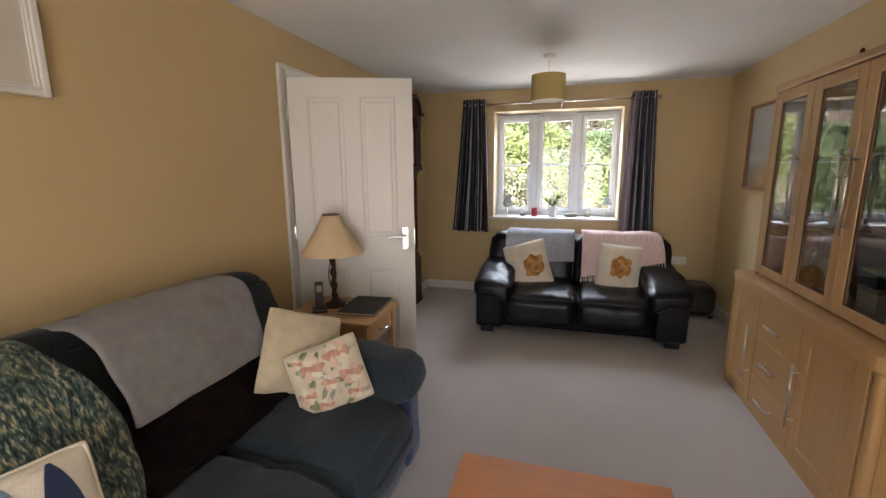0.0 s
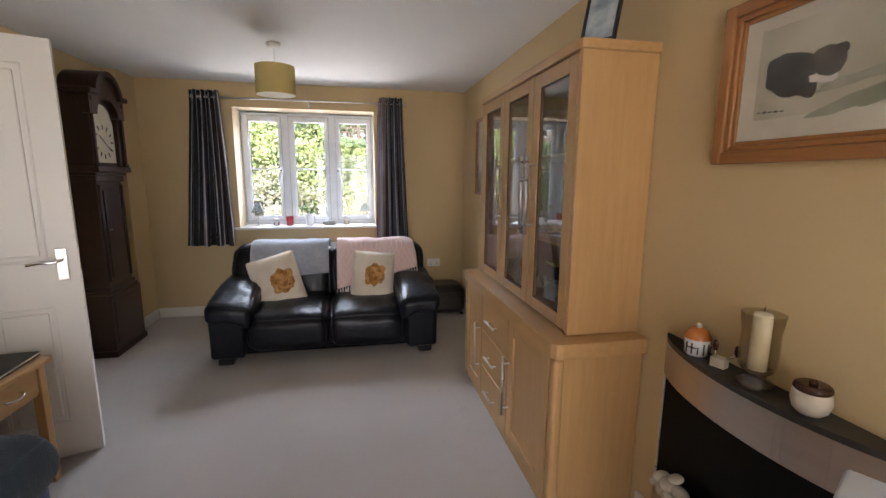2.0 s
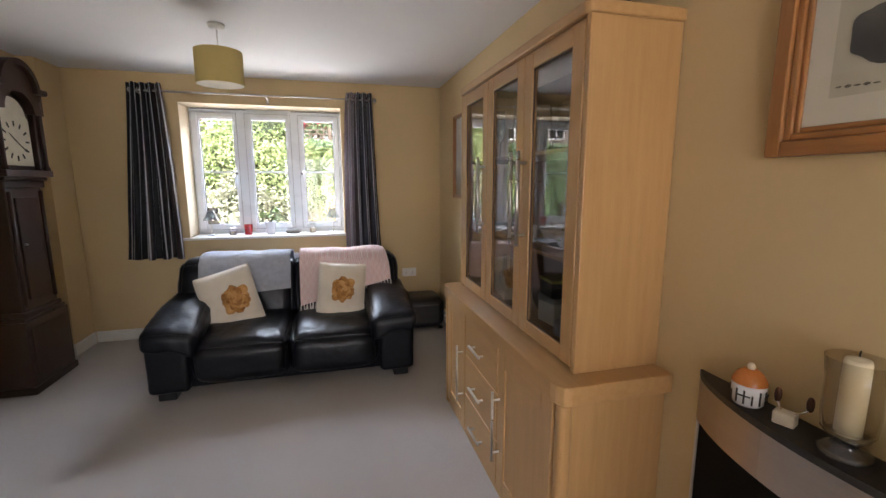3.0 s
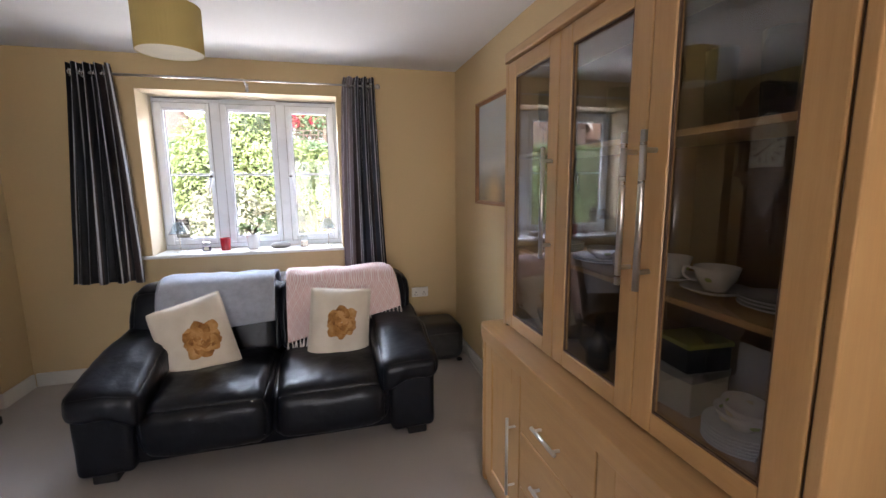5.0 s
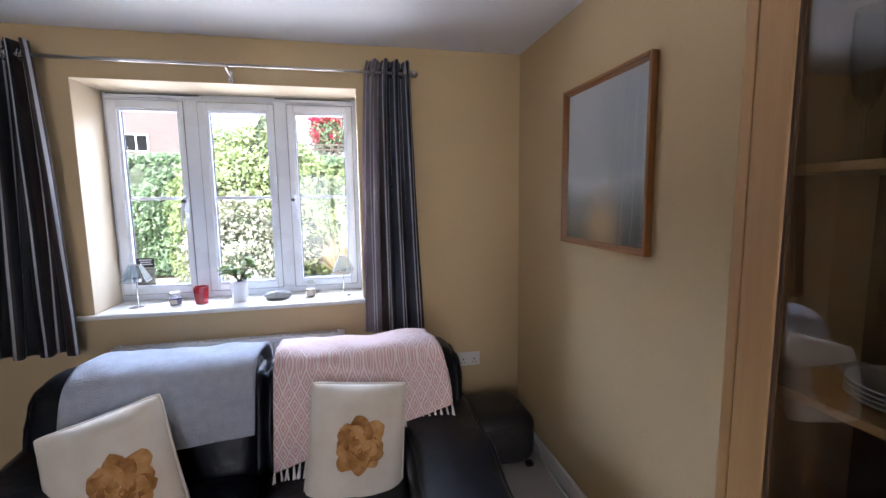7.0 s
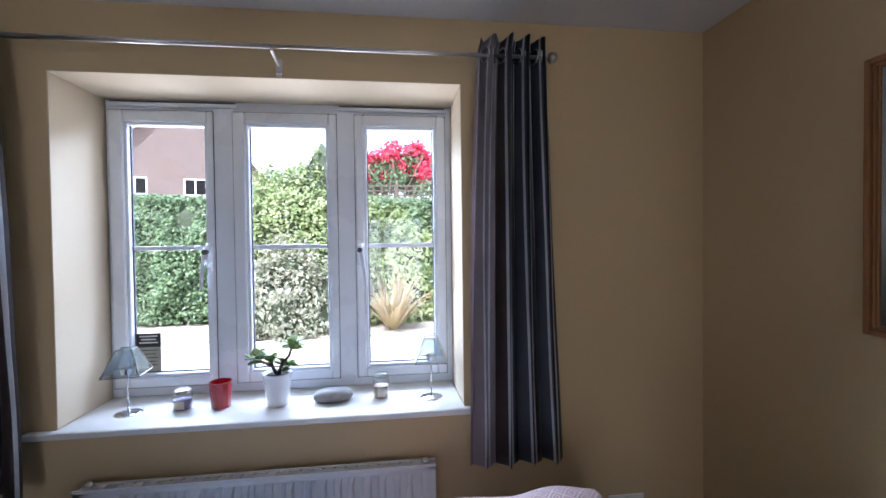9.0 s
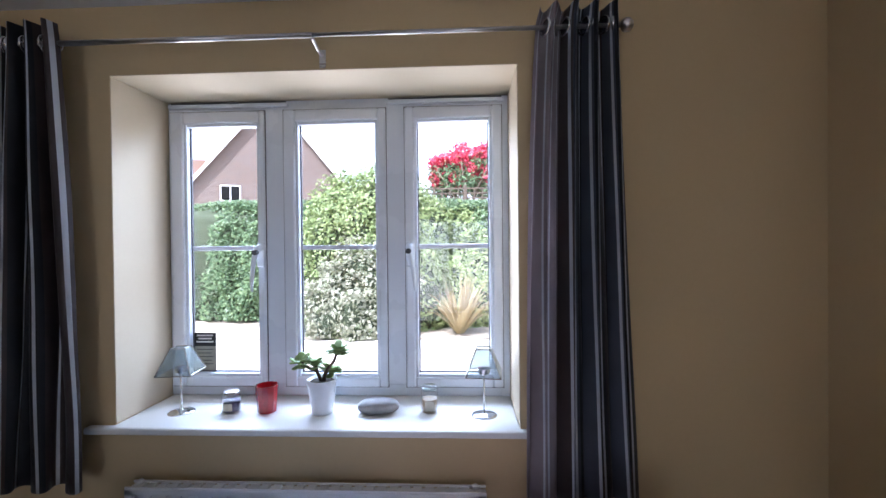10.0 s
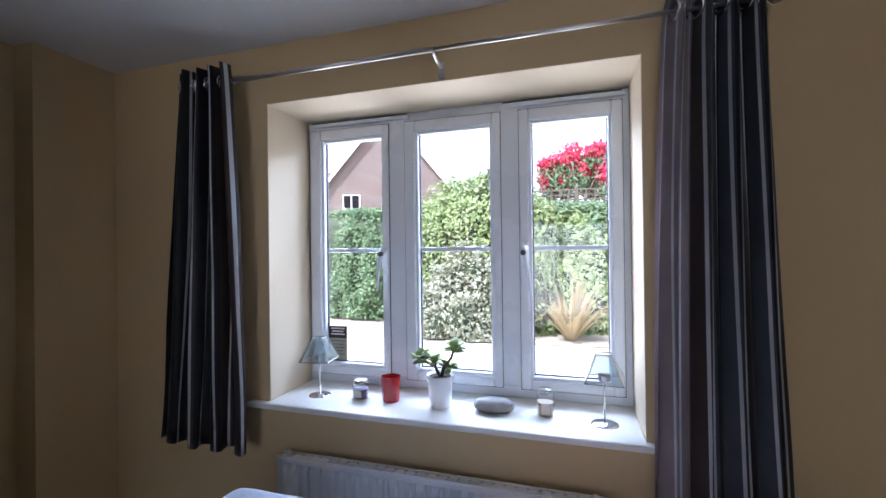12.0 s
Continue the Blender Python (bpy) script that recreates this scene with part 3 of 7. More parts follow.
def structure(name, bm, mats, label, smooth=False):
    return tagged(part(name, bm, mats, None, "", smooth), label, "", "", "structure")


structure("floor", boxes(((XL - T, YB - T, -0.2), (XR + T, YW, 0))), "carpet", "beige wool carpet over the whole floor")
structure("ceiling", boxes(((XL - T, YB - T, H), (XR + T, YW + T, H + 0.2))), "ceiling", "smooth white painted ceiling")
structure("wall_north", boxes(((XL - T, YW, -0.2), (WX0, YW + T, H)), ((WX1, YW, -0.2), (XR + T, YW + T, H)),
                              ((WX0, YW, -0.2), (WX1, YW + T, WZ0)), ((WX0, YW, WZ1), (WX1, YW + T, H))), "wall", "magnolia painted wall with a deep window recess")
structure("wall_east", boxes(((XR, YB, -0.2), (XR + T, YW, H))), "wall", "magnolia painted plaster wall")
structure("wall_west", boxes(((XL - 0.12, YB, -0.2), (XL, DY0, H)), ((XL - 0.12, DY1, -0.2), (XL, YW, H)), ((XL - 0.12, DY0, DZ), (XL, DY1, H))), "wall", "magnolia painted wall with a doorway")
structure("wall_pier", boxes(((XL, 4.52, 0), (XL + 0.11, YW, H))), "wall", "magnolia painted boxed corner pier")
structure("wall_south", boxes(((XL - T, YB - 0.2, -0.2), (-0.65, YB, H)), ((1.25, YB - 0.2, -0.2), (XR + T, YB, H)), ((-0.65, YB - 0.2, 2.1), (1.25, YB, H))), "wall", "magnolia painted wall with a garden doorway")
structure("wall_hall", boxes(((XL - 1.3, DY0 - 0.9, -0.2), (XL - 1.2, DY1 + 0.6, H)), ((XL - 1.2, DY0 - 1.0, -0.2), (XL - 0.12, DY0 - 0.9, H)),
                             ((XL - 1.2, DY1 + 0.6, -0.2), (XL - 0.12, DY1 + 0.7, H)), ((XL - 1.3, DY0 - 1.0, H), (XL - T - 0.001, DY1 + 0.7, H + 0.1)), ((XL - 1.3, DY0 - 1.0, -0.2), (XL - T - 0.001, DY1 + 0.7, -0.001))), "wall", "plain magnolia hallway walls beyond the doorway")


def skirting(name, spans):
    bm = bmesh.new()
    for lo, hi in spans:
        box(bm, lo, hi, 0.006, 2)
    structure(name, bm, "gloss_white", "white gloss skirting board")


SK = 0.10
skirting("baseboard_north", [((XL + 0.128, YW - 0.018, 0), (XR - 0.018, YW, SK))])
skirting("baseboard_east", [((XR - 0.018, 3.07, 0), (XR, YW, SK)), ((XR - 0.018, 1.54, 0), (XR, 1.62, SK)), ((XR - 0.018, YB, 0), (XR, 0.72, SK))])
skirting("baseboard_west", [((XL, YB, 0), (XL + 0.018, DY0 - 0.075, SK)), ((XL, DY1 + 0.075, 0), (XL + 0.018, 4.52, SK)),
                            ((XL + 0.018, 4.502, 0), (XL + 0.128, 4.52, SK)), ((XL + 0.11, 4.52, 0), (XL + 0.128, YW - 0.018, SK))])

# architrave and lining of the doorway
arch = bmesh.new()
for y0, y1 in ((DY0 - 0.07, DY0), (DY1, DY1 + 0.07)):
    box(arch, (XL, y0, 0), (XL + 0.018, y1, DZ + 0.07), 0.006)
box(arch, (XL, DY0 - 0.0, DZ), (XL + 0.018, DY1, DZ + 0.07), 0.006)
box(arch, (XL + 0.018, DY0 - 0.07, 0), (XL + 0.026, DY0 - 0.045, DZ + 0.07), 0.003)
box(arch, (XL + 0.018, DY0 - 0.045, DZ + 0.045), (XL + 0.026, DY1 + 0.07, DZ + 0.07), 0.003)
structure("trim_doorway", arch, "gloss_white", "white gloss moulded architrave round the doorway")
structure("trim_door_lining", boxes(((XL - 0.12, DY0, 0), (XL, DY0 + 0.02, DZ)), ((XL - 0.12, DY1 - 0.02, 0), (XL, DY1, DZ)), ((XL - 0.12, DY0 + 0.02, DZ - 0.02), (XL, DY1 - 0.02, DZ))), "gloss_white", "white gloss door lining")


# the garden door behind the walk: a plain glazed pair that lets daylight in
gd = tagged(part("door_2", boxes(((-0.65, YB - 0.12, 0), (-0.57, YB - 0.05, 2.1)), ((1.17, YB - 0.12, 0), (1.25, YB - 0.05, 2.1)), ((-0.57, YB - 0.12, 2.02), (1.17, YB - 0.05, 2.1)),
                                ((0.26, YB - 0.12, 0), (0.34, YB - 0.05, 2.02)), ((-0.57, YB - 0.12, 0), (0.26, YB - 0.05, 0.08)), ((0.34, YB - 0.12, 0), (1.17, YB - 0.05, 0.08)), bevel=0.004), "upvc"),
            "white glazed garden door in a plain frame", "", "", "structure")
gp = part("pane", boxes(((-0.57, YB - 0.09, 0.08), (0.26, YB - 0.084, 2.02)), ((0.34, YB - 0.09, 0.08), (1.17, YB - 0.084, 2.02))), "pane", gd)
gp.visible_shadow = False

# ---- window ----
WF = 5.12                                        # inner face of the frame
win = tagged(new("window_1"), "white three-light casement window with glazing bars", "window", "", "structure")
FX0, FX1, FZ0, FZ1 = WX0 - 0.02, WX1 + 0.02, 0.915, 2.13
part("window_frame", boxes(((FX0, WF, FZ0), (FX0 + 0.06, WF + 0.07, FZ1)), ((FX1 - 0.06, WF, FZ0), (FX1, WF + 0.07, FZ1)),
                           ((FX0 + 0.055, WF + 0.001, FZ0), (FX1 - 0.055, WF + 0.07, FZ0 + 0.06)), ((FX0 + 0.055, WF, FZ1 - 0.075), (FX1 - 0.055, WF + 0.07, FZ1)), bevel=0.006), "upvc", win)
MULLS = [(-0.232, -0.156), (0.258, 0.332)]
for a, b in MULLS:
    part("mullion", boxes(((a - 0.006, WF - 0.004, FZ0 + 0.045), (b + 0.006, WF + 0.066, FZ1 - 0.045)), bevel=0.006), "upvc", win)
SASHES = [(-0.622, -0.232, -0.555, -0.266), (-0.156, 0.258, -0.096, 0.214), (0.332, 0.715, 0.381, 0.664)]
for a, b, p, q in SASHES:
    z0, z1, g0, g1 = 0.955, 2.065, 1.008, 2.006
    sash = part("sash", boxes(((a, WF - 0.018, z0), (p - 0.012, WF + 0.05, z1)), ((q + 0.012, WF - 0.018, z0), (b, WF + 0.05, z1)),
                              ((p - 0.012, WF - 0.018, z0), (q + 0.012, WF + 0.05, g0 - 0.012)), ((p - 0.012, WF - 0.018, g1 + 0.012), (q + 0.012, WF + 0.05, z1)), bevel=0.007), "upvc", win)
    part("glazing_bead", boxes(((p - 0.014, WF - 0.010, g0 - 0.014), (p, WF + 0.03, g1 + 0.014)), ((q, WF - 0.010, g0 - 0.014), (q + 0.014, WF + 0.03, g1 + 0.014)),
                               ((p, WF - 0.010, g0 - 0.014), (q, WF + 0.03, g0)), ((p, WF - 0.010, g1), (q, WF + 0.03, g1 + 0.014)), bevel=0.004), "upvc", sash)
    part("seal", boxes(((p, WF + 0.012, g0), (p + 0.004, WF + 0.022, g1)), ((q - 0.004, WF + 0.012, g0), (q, WF + 0.022, g1)), ((p, WF + 0.012, g0), (q, WF + 0.022, g0 + 0.004))), "rubber", sash)
    for lo, hi in (((a - 0.002, z0 - 0.002), (a, z1 + 0.002)), ((b, z0 - 0.002), (b + 0.002, z1 + 0.002)), ((a, z0 - 0.002), (b, z0)), ((a, z1), (b, z1 + 0.002))):
        part("gasket", boxes(((lo[0], WF - 0.009, lo[1]), (hi[0], WF + 0.001, hi[1]))), "rubber", sash)
    part("glazing_bar", boxes(((p, WF + 0.012, 1.505), (q, WF + 0.030, 1.523)), bevel=0.003), "upvc", sash)
    pane = part("pane", boxes(((p, WF + 0.018, g0), (q, WF + 0.024, g1))), "pane", sash)
    pane.visible_shadow = False
for x, side in ((-0.245, 1), (0.352, -1)):
    handle = part("window_handle", boxes(((x - 0.016, WF - 0.034, 1.435), (x + 0.016, WF - 0.018, 1.535)), bevel=0.007, seg=3), "upvc", win)
    part("lever", tube(rounded_path([(x, WF - 0.030, 1.515), (x, WF - 0.064, 1.512), (x - side * 0.010, WF - 0.070, 1.46), (x - side * 0.020, WF - 0.066, 1.39), (x - side * 0.022, WF - 0.062, 1.345)]), [0.015 - 0.00028 * k for k in range(len(rounded_path([0 * Vector((1, 1, 1))] * 5)))], 12), "upvc", handle, smooth=True)
    part("lock", tube([(x, WF - 0.066, 1.497), (x, WF - 0.084, 1.497)], 0.0105, 12), "rubber", handle)
for a, b in ((-0.625, -0.135), (0.26, 0.725)):
    vent = part("trickle_vent", boxes(((a, WF - 0.022, 2.079), (b, WF, 2.094)), bevel=0.004), "upvc", win)
    # dark strip that paints the shadow in the gap above the vent
    part("vent_shadow", boxes(((a + 0.01, WF - 0.012, 2.0945), (b - 0.01, WF, 2.101))), "rubber", vent)
part("window_sill", boxes(((WX0 + 0.001, YW - 0.03, 0.892), (WX1 - 0.001, WF + 0.02, 0.916)), ((WX0 - 0.085, YW - 0.035, 0.8925), (WX1 + 0.03, YW - 0.001, 0.9155)), bevel=0.006), "gloss_white", win)

# thin lining in a paled wall colour, imitating strong daylight on the recess
structure("trim_recess", boxes(((WX0, YW + 0.001, 0.918), (WX0 + 0.003, WF - 0.002, WZ1 - 0.004)), ((WX1 - 0.003, YW + 0.001, 0.918), (WX1, WF - 0.002, WZ1 - 0.004)), ((WX0, YW + 0.001, WZ1 - 0.003), (WX1, WF - 0.002, WZ1))), "recess", "window recess plaster, wall colour paled for the daylight")

# ---- door ----
def panel_door():
    d = tagged(new("door_1"), "white four-panel internal door standing half open", "door", "", "structure")
    d.matrix_basis = pose(XL + 0.028, 2.31, 0.008, 0, 0, 19.6)
    W, HH, TH = 0.785, 2.03, 0.04
    cols = [(0.115, 0.345), (0.445, 0.675)]
    rows = [(0.19, 0.79), (1.01, 1.915)]
    part("door_leaf", boxes(((0, -TH, 0), (cols[0][0], 0, HH)), ((cols[0][1], -TH, 0), (cols[1][0], 0, HH)), ((cols[1][1], -TH, 0), (W, 0, HH)),
                            *[((a, -TH, z0), (b, 0, z1)) for a, b in cols for z0, z1 in ((0, rows[0][0]), (rows[0][1], rows[1][0]), (rows[1][1], HH))]), "gloss_white", d)
    for a, b in cols:
        for z0, z1 in rows:
            bm = boxes(((a, -TH + 0.010, z0), (b, -0.010, z1)))
            box(bm, (a + 0.03, -TH + 0.003, z0 + 0.03), (b - 0.03, -0.003, z1 - 0.03), 0.006, 2)
            for lo, hi in (((a, -TH + 0.002, z0), (a + 0.012, -TH + 0.011, z1)), ((b - 0.012, -TH + 0.002, z0), (b, -TH + 0.011, z1)), ((a, -TH + 0.002, z0), (b, -TH + 0.011, z0 + 0.012)), ((a, -TH + 0.002, z1 - 0.012), (b, -TH + 0.011, z1))):
                box(bm, lo, hi, 0.004, 2)
            part("door_panel", bm, "gloss_white", d)
    hx = W - 0.062
    plate = part("door_handle", boxes(((hx - 0.022, -TH - 0.007, 0.92), (hx + 0.022, -TH, 1.075)), bevel=0.003), "nickel", d, "polished chrome lever handle")
    part("lever", tube(rounded_path([(hx, -TH, 1.02), (hx, -TH - 0.05, 1.02), (hx - 0.03, -TH - 0.052, 1.012), (hx - 0.07, -TH - 0.050, 1.018), (hx - 0.12, -TH - 0.046, 1.008)]), 0.0085), "chrome", plate, smooth=True)
    part("latch_plate", boxes(((W, -TH * 0.75, 0.96), (W + 0.002, -TH * 0.25, 1.06))), "chrome", d)
    for z in (0.2, 1.0, 1.75):
        part("hinge", tube([(-0.006, -TH - 0.002, z), (-0.006, -TH - 0.002, z + 0.09)], 0.006), "chrome", d)
    return d


panel_door()


# ---- longcase clock ----
def longcase_clock():
    c = thing("longcase_clock", "dark mahogany longcase clock with an arched painted dial", "clock", (XL + 0.02, 4.055, 0))
    w = 0.245
    part("foot_moulding", boxes(((0, -w, 0), (0.215, w, 0.05)), bevel=0.006), "mahogany", c)
    part("plinth", boxes(((0, -w + 0.01, 0.05), (0.205, w - 0.01, 0.50)), bevel=0.006), "mahogany", c)
    part("plinth_moulding", boxes(((0, -w + 0.02, 0.50), (0.195, w - 0.02, 0.525)), bevel=0.006), "mahogany", c)
    part("plinth_panel", boxes(((0.205, -w + 0.05, 0.10), (0.211, w - 0.05, 0.45)), bevel=0.003), "mahogany", c)
    part("trunk", boxes(((0, -0.18, 0.53), (0.175, 0.18, 1.42)), bevel=0.008), "mahogany", c)
    for lo, hi in (((0, -0.20, 0.525), (0.19, 0.20, 0.56)), ((0, -0.20, 1.38), (0.19, 0.20, 1.43)), ((0, -0.215, 1.43), (0.205, 0.215, 1.455))):
        part("moulding", boxes((lo, hi), bevel=0.008), "mahogany", c)
    door = part("trunk_door", boxes(((0.175, -0.115, 0.63), (0.188, 0.115, 1.32)), bevel=0.006), "mahogany", c)
    part("knob", lathe([(0, 0), (0.010, 0.002), (0.010, 0.012), (0, 0.014)], 10, (0.195, -0.09, 1.0)), "nickel", door)
    for y in (-0.155, 0.155):
        part("trunk_column", tube([(0.178, y, 0.60), (0.178, y, 1.36)], 0.014, 12), "mahogany", c, smooth=True)
    hood = boxes(((0, -0.235, 1.455), (0.235, 0.235, 1.50)), ((0, -0.22, 1.50), (0.20, -0.165, 2.02)), ((0, 0.165, 1.50), (0.20, 0.22, 2.02)), ((0, -0.212, 1.501), (0.165, 0.212, 2.04)), bevel=0.006)
    part("hood", hood, "mahogany", c)
    for y in (-0.205, 0.205):
        part("hood_column", lathe([(0, 0), (0.020, 0), (0.020, 0.02), (0.012, 0.03), (0.013, 0.25), (0.011, 0.47), (0.019, 0.48), (0.019, 0.50), (0, 0.50)], 14, (0.215, y, 1.50)), "mahogany", c, smooth=True)
    # arched head of the hood with a moulded cornice
    def arch_outline(r_in, r_out, z0):
        a = [(r_out * math.cos(t), z0 + r_out * math.sin(t)) for t in np.linspace(0.0, math.pi, 22)]
        b = [(r_in * math.cos(t), z0 + r_in * math.sin(t)) for t in np.linspace(math.pi, 0.0, 22)]
        return a + b
    part("arch", prism([(0.235, 1.88), (0.235, 2.04), (0.16, 2.05)] + [(0.15 * math.cos(t), 2.03 + 0.15 * math.sin(t)) for t in np.linspace(0.2, math.pi - 0.2, 16)] + [(-0.16, 2.05), (-0.235, 2.04), (-0.235, 1.88)]
                        + [(-0.165, 1.88)] + [(0.14 * math.cos(t), 1.885 + 0.125 * math.sin(t)) for t in np.linspace(math.pi, 0, 16)] + [(0.165, 1.88)], 0.17, 0.225, axis=0), "mahogany", c)
    part("cornice", prism(arch_outline(0.15, 0.185, 2.03), 0.0, 0.255, axis=0), "mahogany", c)
    for s in (-1, 1):
        part("cornice_end", boxes(((0, min(s * 0.15, s * 0.265), 2.02), (0.255, max(s * 0.15, s * 0.265), 2.06)), bevel=0.012), "mahogany", c)
    dial = part("dial", prism([(-0.15, 1.53), (0.15, 1.53), (0.15, 1.84)] + [(0.13 * math.cos(t), 1.85 + 0.125 * math.sin(t)) for t in np.linspace(0.1, math.pi - 0.1, 14)] + [(-0.15, 1.84)], 0.166, 0.172, axis=0), "dial", c, "cream painted dial")
    for k in range(12):
        a = 2 * math.pi * k / 12
        bm = boxes(((0.1725, -0.006, 0.095), (0.1745, 0.006, 0.130)))
        bmesh.ops.transform(bm, matrix=Matrix.Translation((0, 0, 1.69)) @ Matrix.Rotation(a, 4, "X"), verts=bm.verts)
        part("hour_mark", bm, "ink", dial)
    for a, l in ((0.9, 0.075), (-2.2, 0.11)):
        bm = boxes(((0.1755, -0.004, -0.01), (0.177, 0.004, l)))
        bmesh.ops.transform(bm, matrix=Matrix.Translation((0, 0, 1.69)) @ Matrix.Rotation(a, 4, "X"), verts=bm.verts)
        part("clock_hand", bm, "ink", dial)
    return c


longcase_clock()


# ---- display cabinet: sideboard below, glazed hutch above ----
def bar_handle(parent, a, b, out, radius=0.006):
    """A steel bar between a and b, standing off by the vector out on two posts."""
    a, b, out = Vector(a), Vector(b), Vector(out)
    h = part("handle", tube([a + out, b + out], radius, 12), "steel", parent, "brushed steel bar handle", smooth=True)
    for p in (a.lerp(b, 0.12), a.lerp(b, 0.88)):
        part("post", tube([p, p + out], radius * 0.8, 8), "steel", h)


def sideboard():
    s = thing("sideboard", "light oak sideboard with two doors and three drawers", "cabinet", (1.30, 1.64, 0))
    L, D = 1.415, 0.41
    for name, lo, hi in (("side_panel", (0.022, 0.020, 0.0), (D - 0.003, 0.042, 0.72)), ("side_panel", (0.022, L - 0.032, 0.0), (D - 0.003, L - 0.01, 0.72)), ("bottom", (0.03, 0.032, 0.02), (D - 0.003, L - 0.032, 0.05)),
                         ("divider", (0.04, 0.53, 0.05), (D - 0.01, 0.55, 0.70)), ("divider", (0.04, 0.985, 0.05), (D - 0.01, 1.005, 0.70)), ("back_panel", (D - 0.02, 0.032, 0.05), (D - 0.004, L - 0.032, 0.70))):
        part(name, boxes((lo, hi), bevel=0.002), "oak", s)
    part("corner_post", boxes(((0.0, 0.0, 0), (0.05, 0.05, 0.72)), bevel=0.02, seg=4), "oak", s)
    part("corner_post", boxes(((0.0, L - 0.05, 0), (0.05, L, 0.72)), bevel=0.02, seg=4), "oak", s)
    part("plinth", boxes(((0.012, 0.05, 0), (0.03, L - 0.05, 0.045)), bevel=0.003), "oak_y", s)
    top = prism([(D - 0.003, -0.012), (D - 0.003, L + 0.012), (0.03, L + 0.012), (0.005, L + 0.006), (-0.010, L - 0.02), (-0.014, L - 0.05), (-0.014, 0.05), (-0.010, 0.02), (0.005, -0.006), (0.03, -0.012)], 0.722, 0.787, bevel=0.004)
    part("top", top, "oak_y", s)

    def framed_door(y0, y1, hy):
        st = 0.075
        d = part("cabinet_door", boxes(((0.0, y0, 0.05), (0.02, y0 + st, 0.715)), ((0.0, y1 - st, 0.05), (0.02, y1, 0.715)), bevel=0.003), "oak", s)
        for z0 in (0.05, 0.715 - st):
            part("door_rail", boxes(((0.0, y0 + st, z0), (0.02, y1 - st, z0 + st)), bevel=0.003), "oak_y", d)
        part("door_field", boxes(((0.008, y0 + st, 0.05 + st), (0.016, y1 - st, 0.715 - st))), "oak", d)
        bar_handle(d, (0, hy, 0.20), (0, hy, 0.525), (-0.035, 0, 0))
    framed_door(0.055, 0.525, 0.495)
    framed_door(1.000, 1.36, 1.035)
    for z0, z1 in ((0.05, 0.262), (0.267, 0.489), (0.494, 0.715)):
        d = part("drawer", boxes(((0.0, 0.531, z0), (0.02, 0.994, z1)), bevel=0.004), "oak_y", s)
        zc = (z0 + z1) / 2 - 0.012
        bar_handle(d, (0, 0.695, zc), (0, 0.85, zc), (-0.028, 0, 0), 0.007)
    return s


def hutch():
    u = thing("glazed_hutch", "light oak glazed hutch standing on a sideboard", "cabinet", (1.385, 1.712, 0.787))
    L, D, HH = 1.29, 0.325, 1.158
    part("side_panel", boxes(((0.0, 0, 0), (D, 0.024, HH - 0.035)), bevel=0.003), "oak", u)
    part("side_panel", boxes(((0.0, L - 0.024, 0), (D, L, HH - 0.035)), bevel=0.003), "oak", u)
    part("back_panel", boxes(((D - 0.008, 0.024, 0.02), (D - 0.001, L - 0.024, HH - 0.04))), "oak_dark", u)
    part("bottom", boxes(((0.026, 0.024, 0.0), (D - 0.008, L - 0.024, 0.02))), "oak_y", u)
    # dark strips beside the outer doors, drawn for the shadow in the gap
    for y in (0.0245, L - 0.029):
        part("shadow_strip", boxes(((0.006, y, 0.0), (0.022, y + 0.0045, HH - 0.036))), "shadow_gap", u)
    cap = prism([(D, -0.012), (D, L + 0.012), (0.02, L + 0.012), (-0.004, L + 0.004), (-0.014, L - 0.02), (-0.014, 0.02), (-0.004, -0.004), (0.02, -0.012)], HH - 0.038, HH, bevel=0.006)
    part("cornice", cap, "oak_y", u)
    for z in (0.358, 0.752):
        part("shelf", boxes(((0.045, 0.025, z - 0.016), (D - 0.009, L - 0.025, z)), bevel=0.002), "oak_y", u)
    w = 0.4125
    for k in range(3):
        y0, y1 = 0.029 + k * w + 0.0015, 0.029 + (k + 1) * w - 0.0015
        st, z0, z1 = 0.068, 0.012, HH - 0.042
        d = part("glazed_door", boxes(((0, y0, z0), (0.022, y0 + st, z1)), ((0, y1 - st, z0), (0.022, y1, z1)), bevel=0.004), "oak", u)
        for za, zb in ((z0, z0 + 0.055), (z1 - 0.062, z1)):
            part("door_rail", boxes(((0, y0 + st, za), (0.022, y1 - st, zb)), bevel=0.004), "oak_y", d)
        part("bead", boxes(((0.004, y0 + st, z0 + 0.055), (0.010, y0 + st + 0.005, z1 - 0.062)), ((0.004, y1 - st - 0.005, z0 + 0.055), (0.010, y1 - st, z1 - 0.062)),
                           ((0.004, y0 + st, z0 + 0.055), (0.010, y1 - st, z0 + 0.060)), ((0.004, y0 + st, z1 - 0.067), (0.010, y1 - st, z1 - 0.062))), "shadow_gap", d)
        part("glass", boxes(((0.012, y0 + st - 0.005, z0 + 0.05), (0.016, y1 - st + 0.005, z1 - 0.058))), "cabinet_glass", d, "reflecting clear glass")
        hy = (y0 + 0.032) if k else (y1 - 0.032)
        bar_handle(d, (0, hy, 0.372), (0, hy, 0.752), (-0.036, 0, 0), 0.0078)
    return u


sideboard()
hutch()


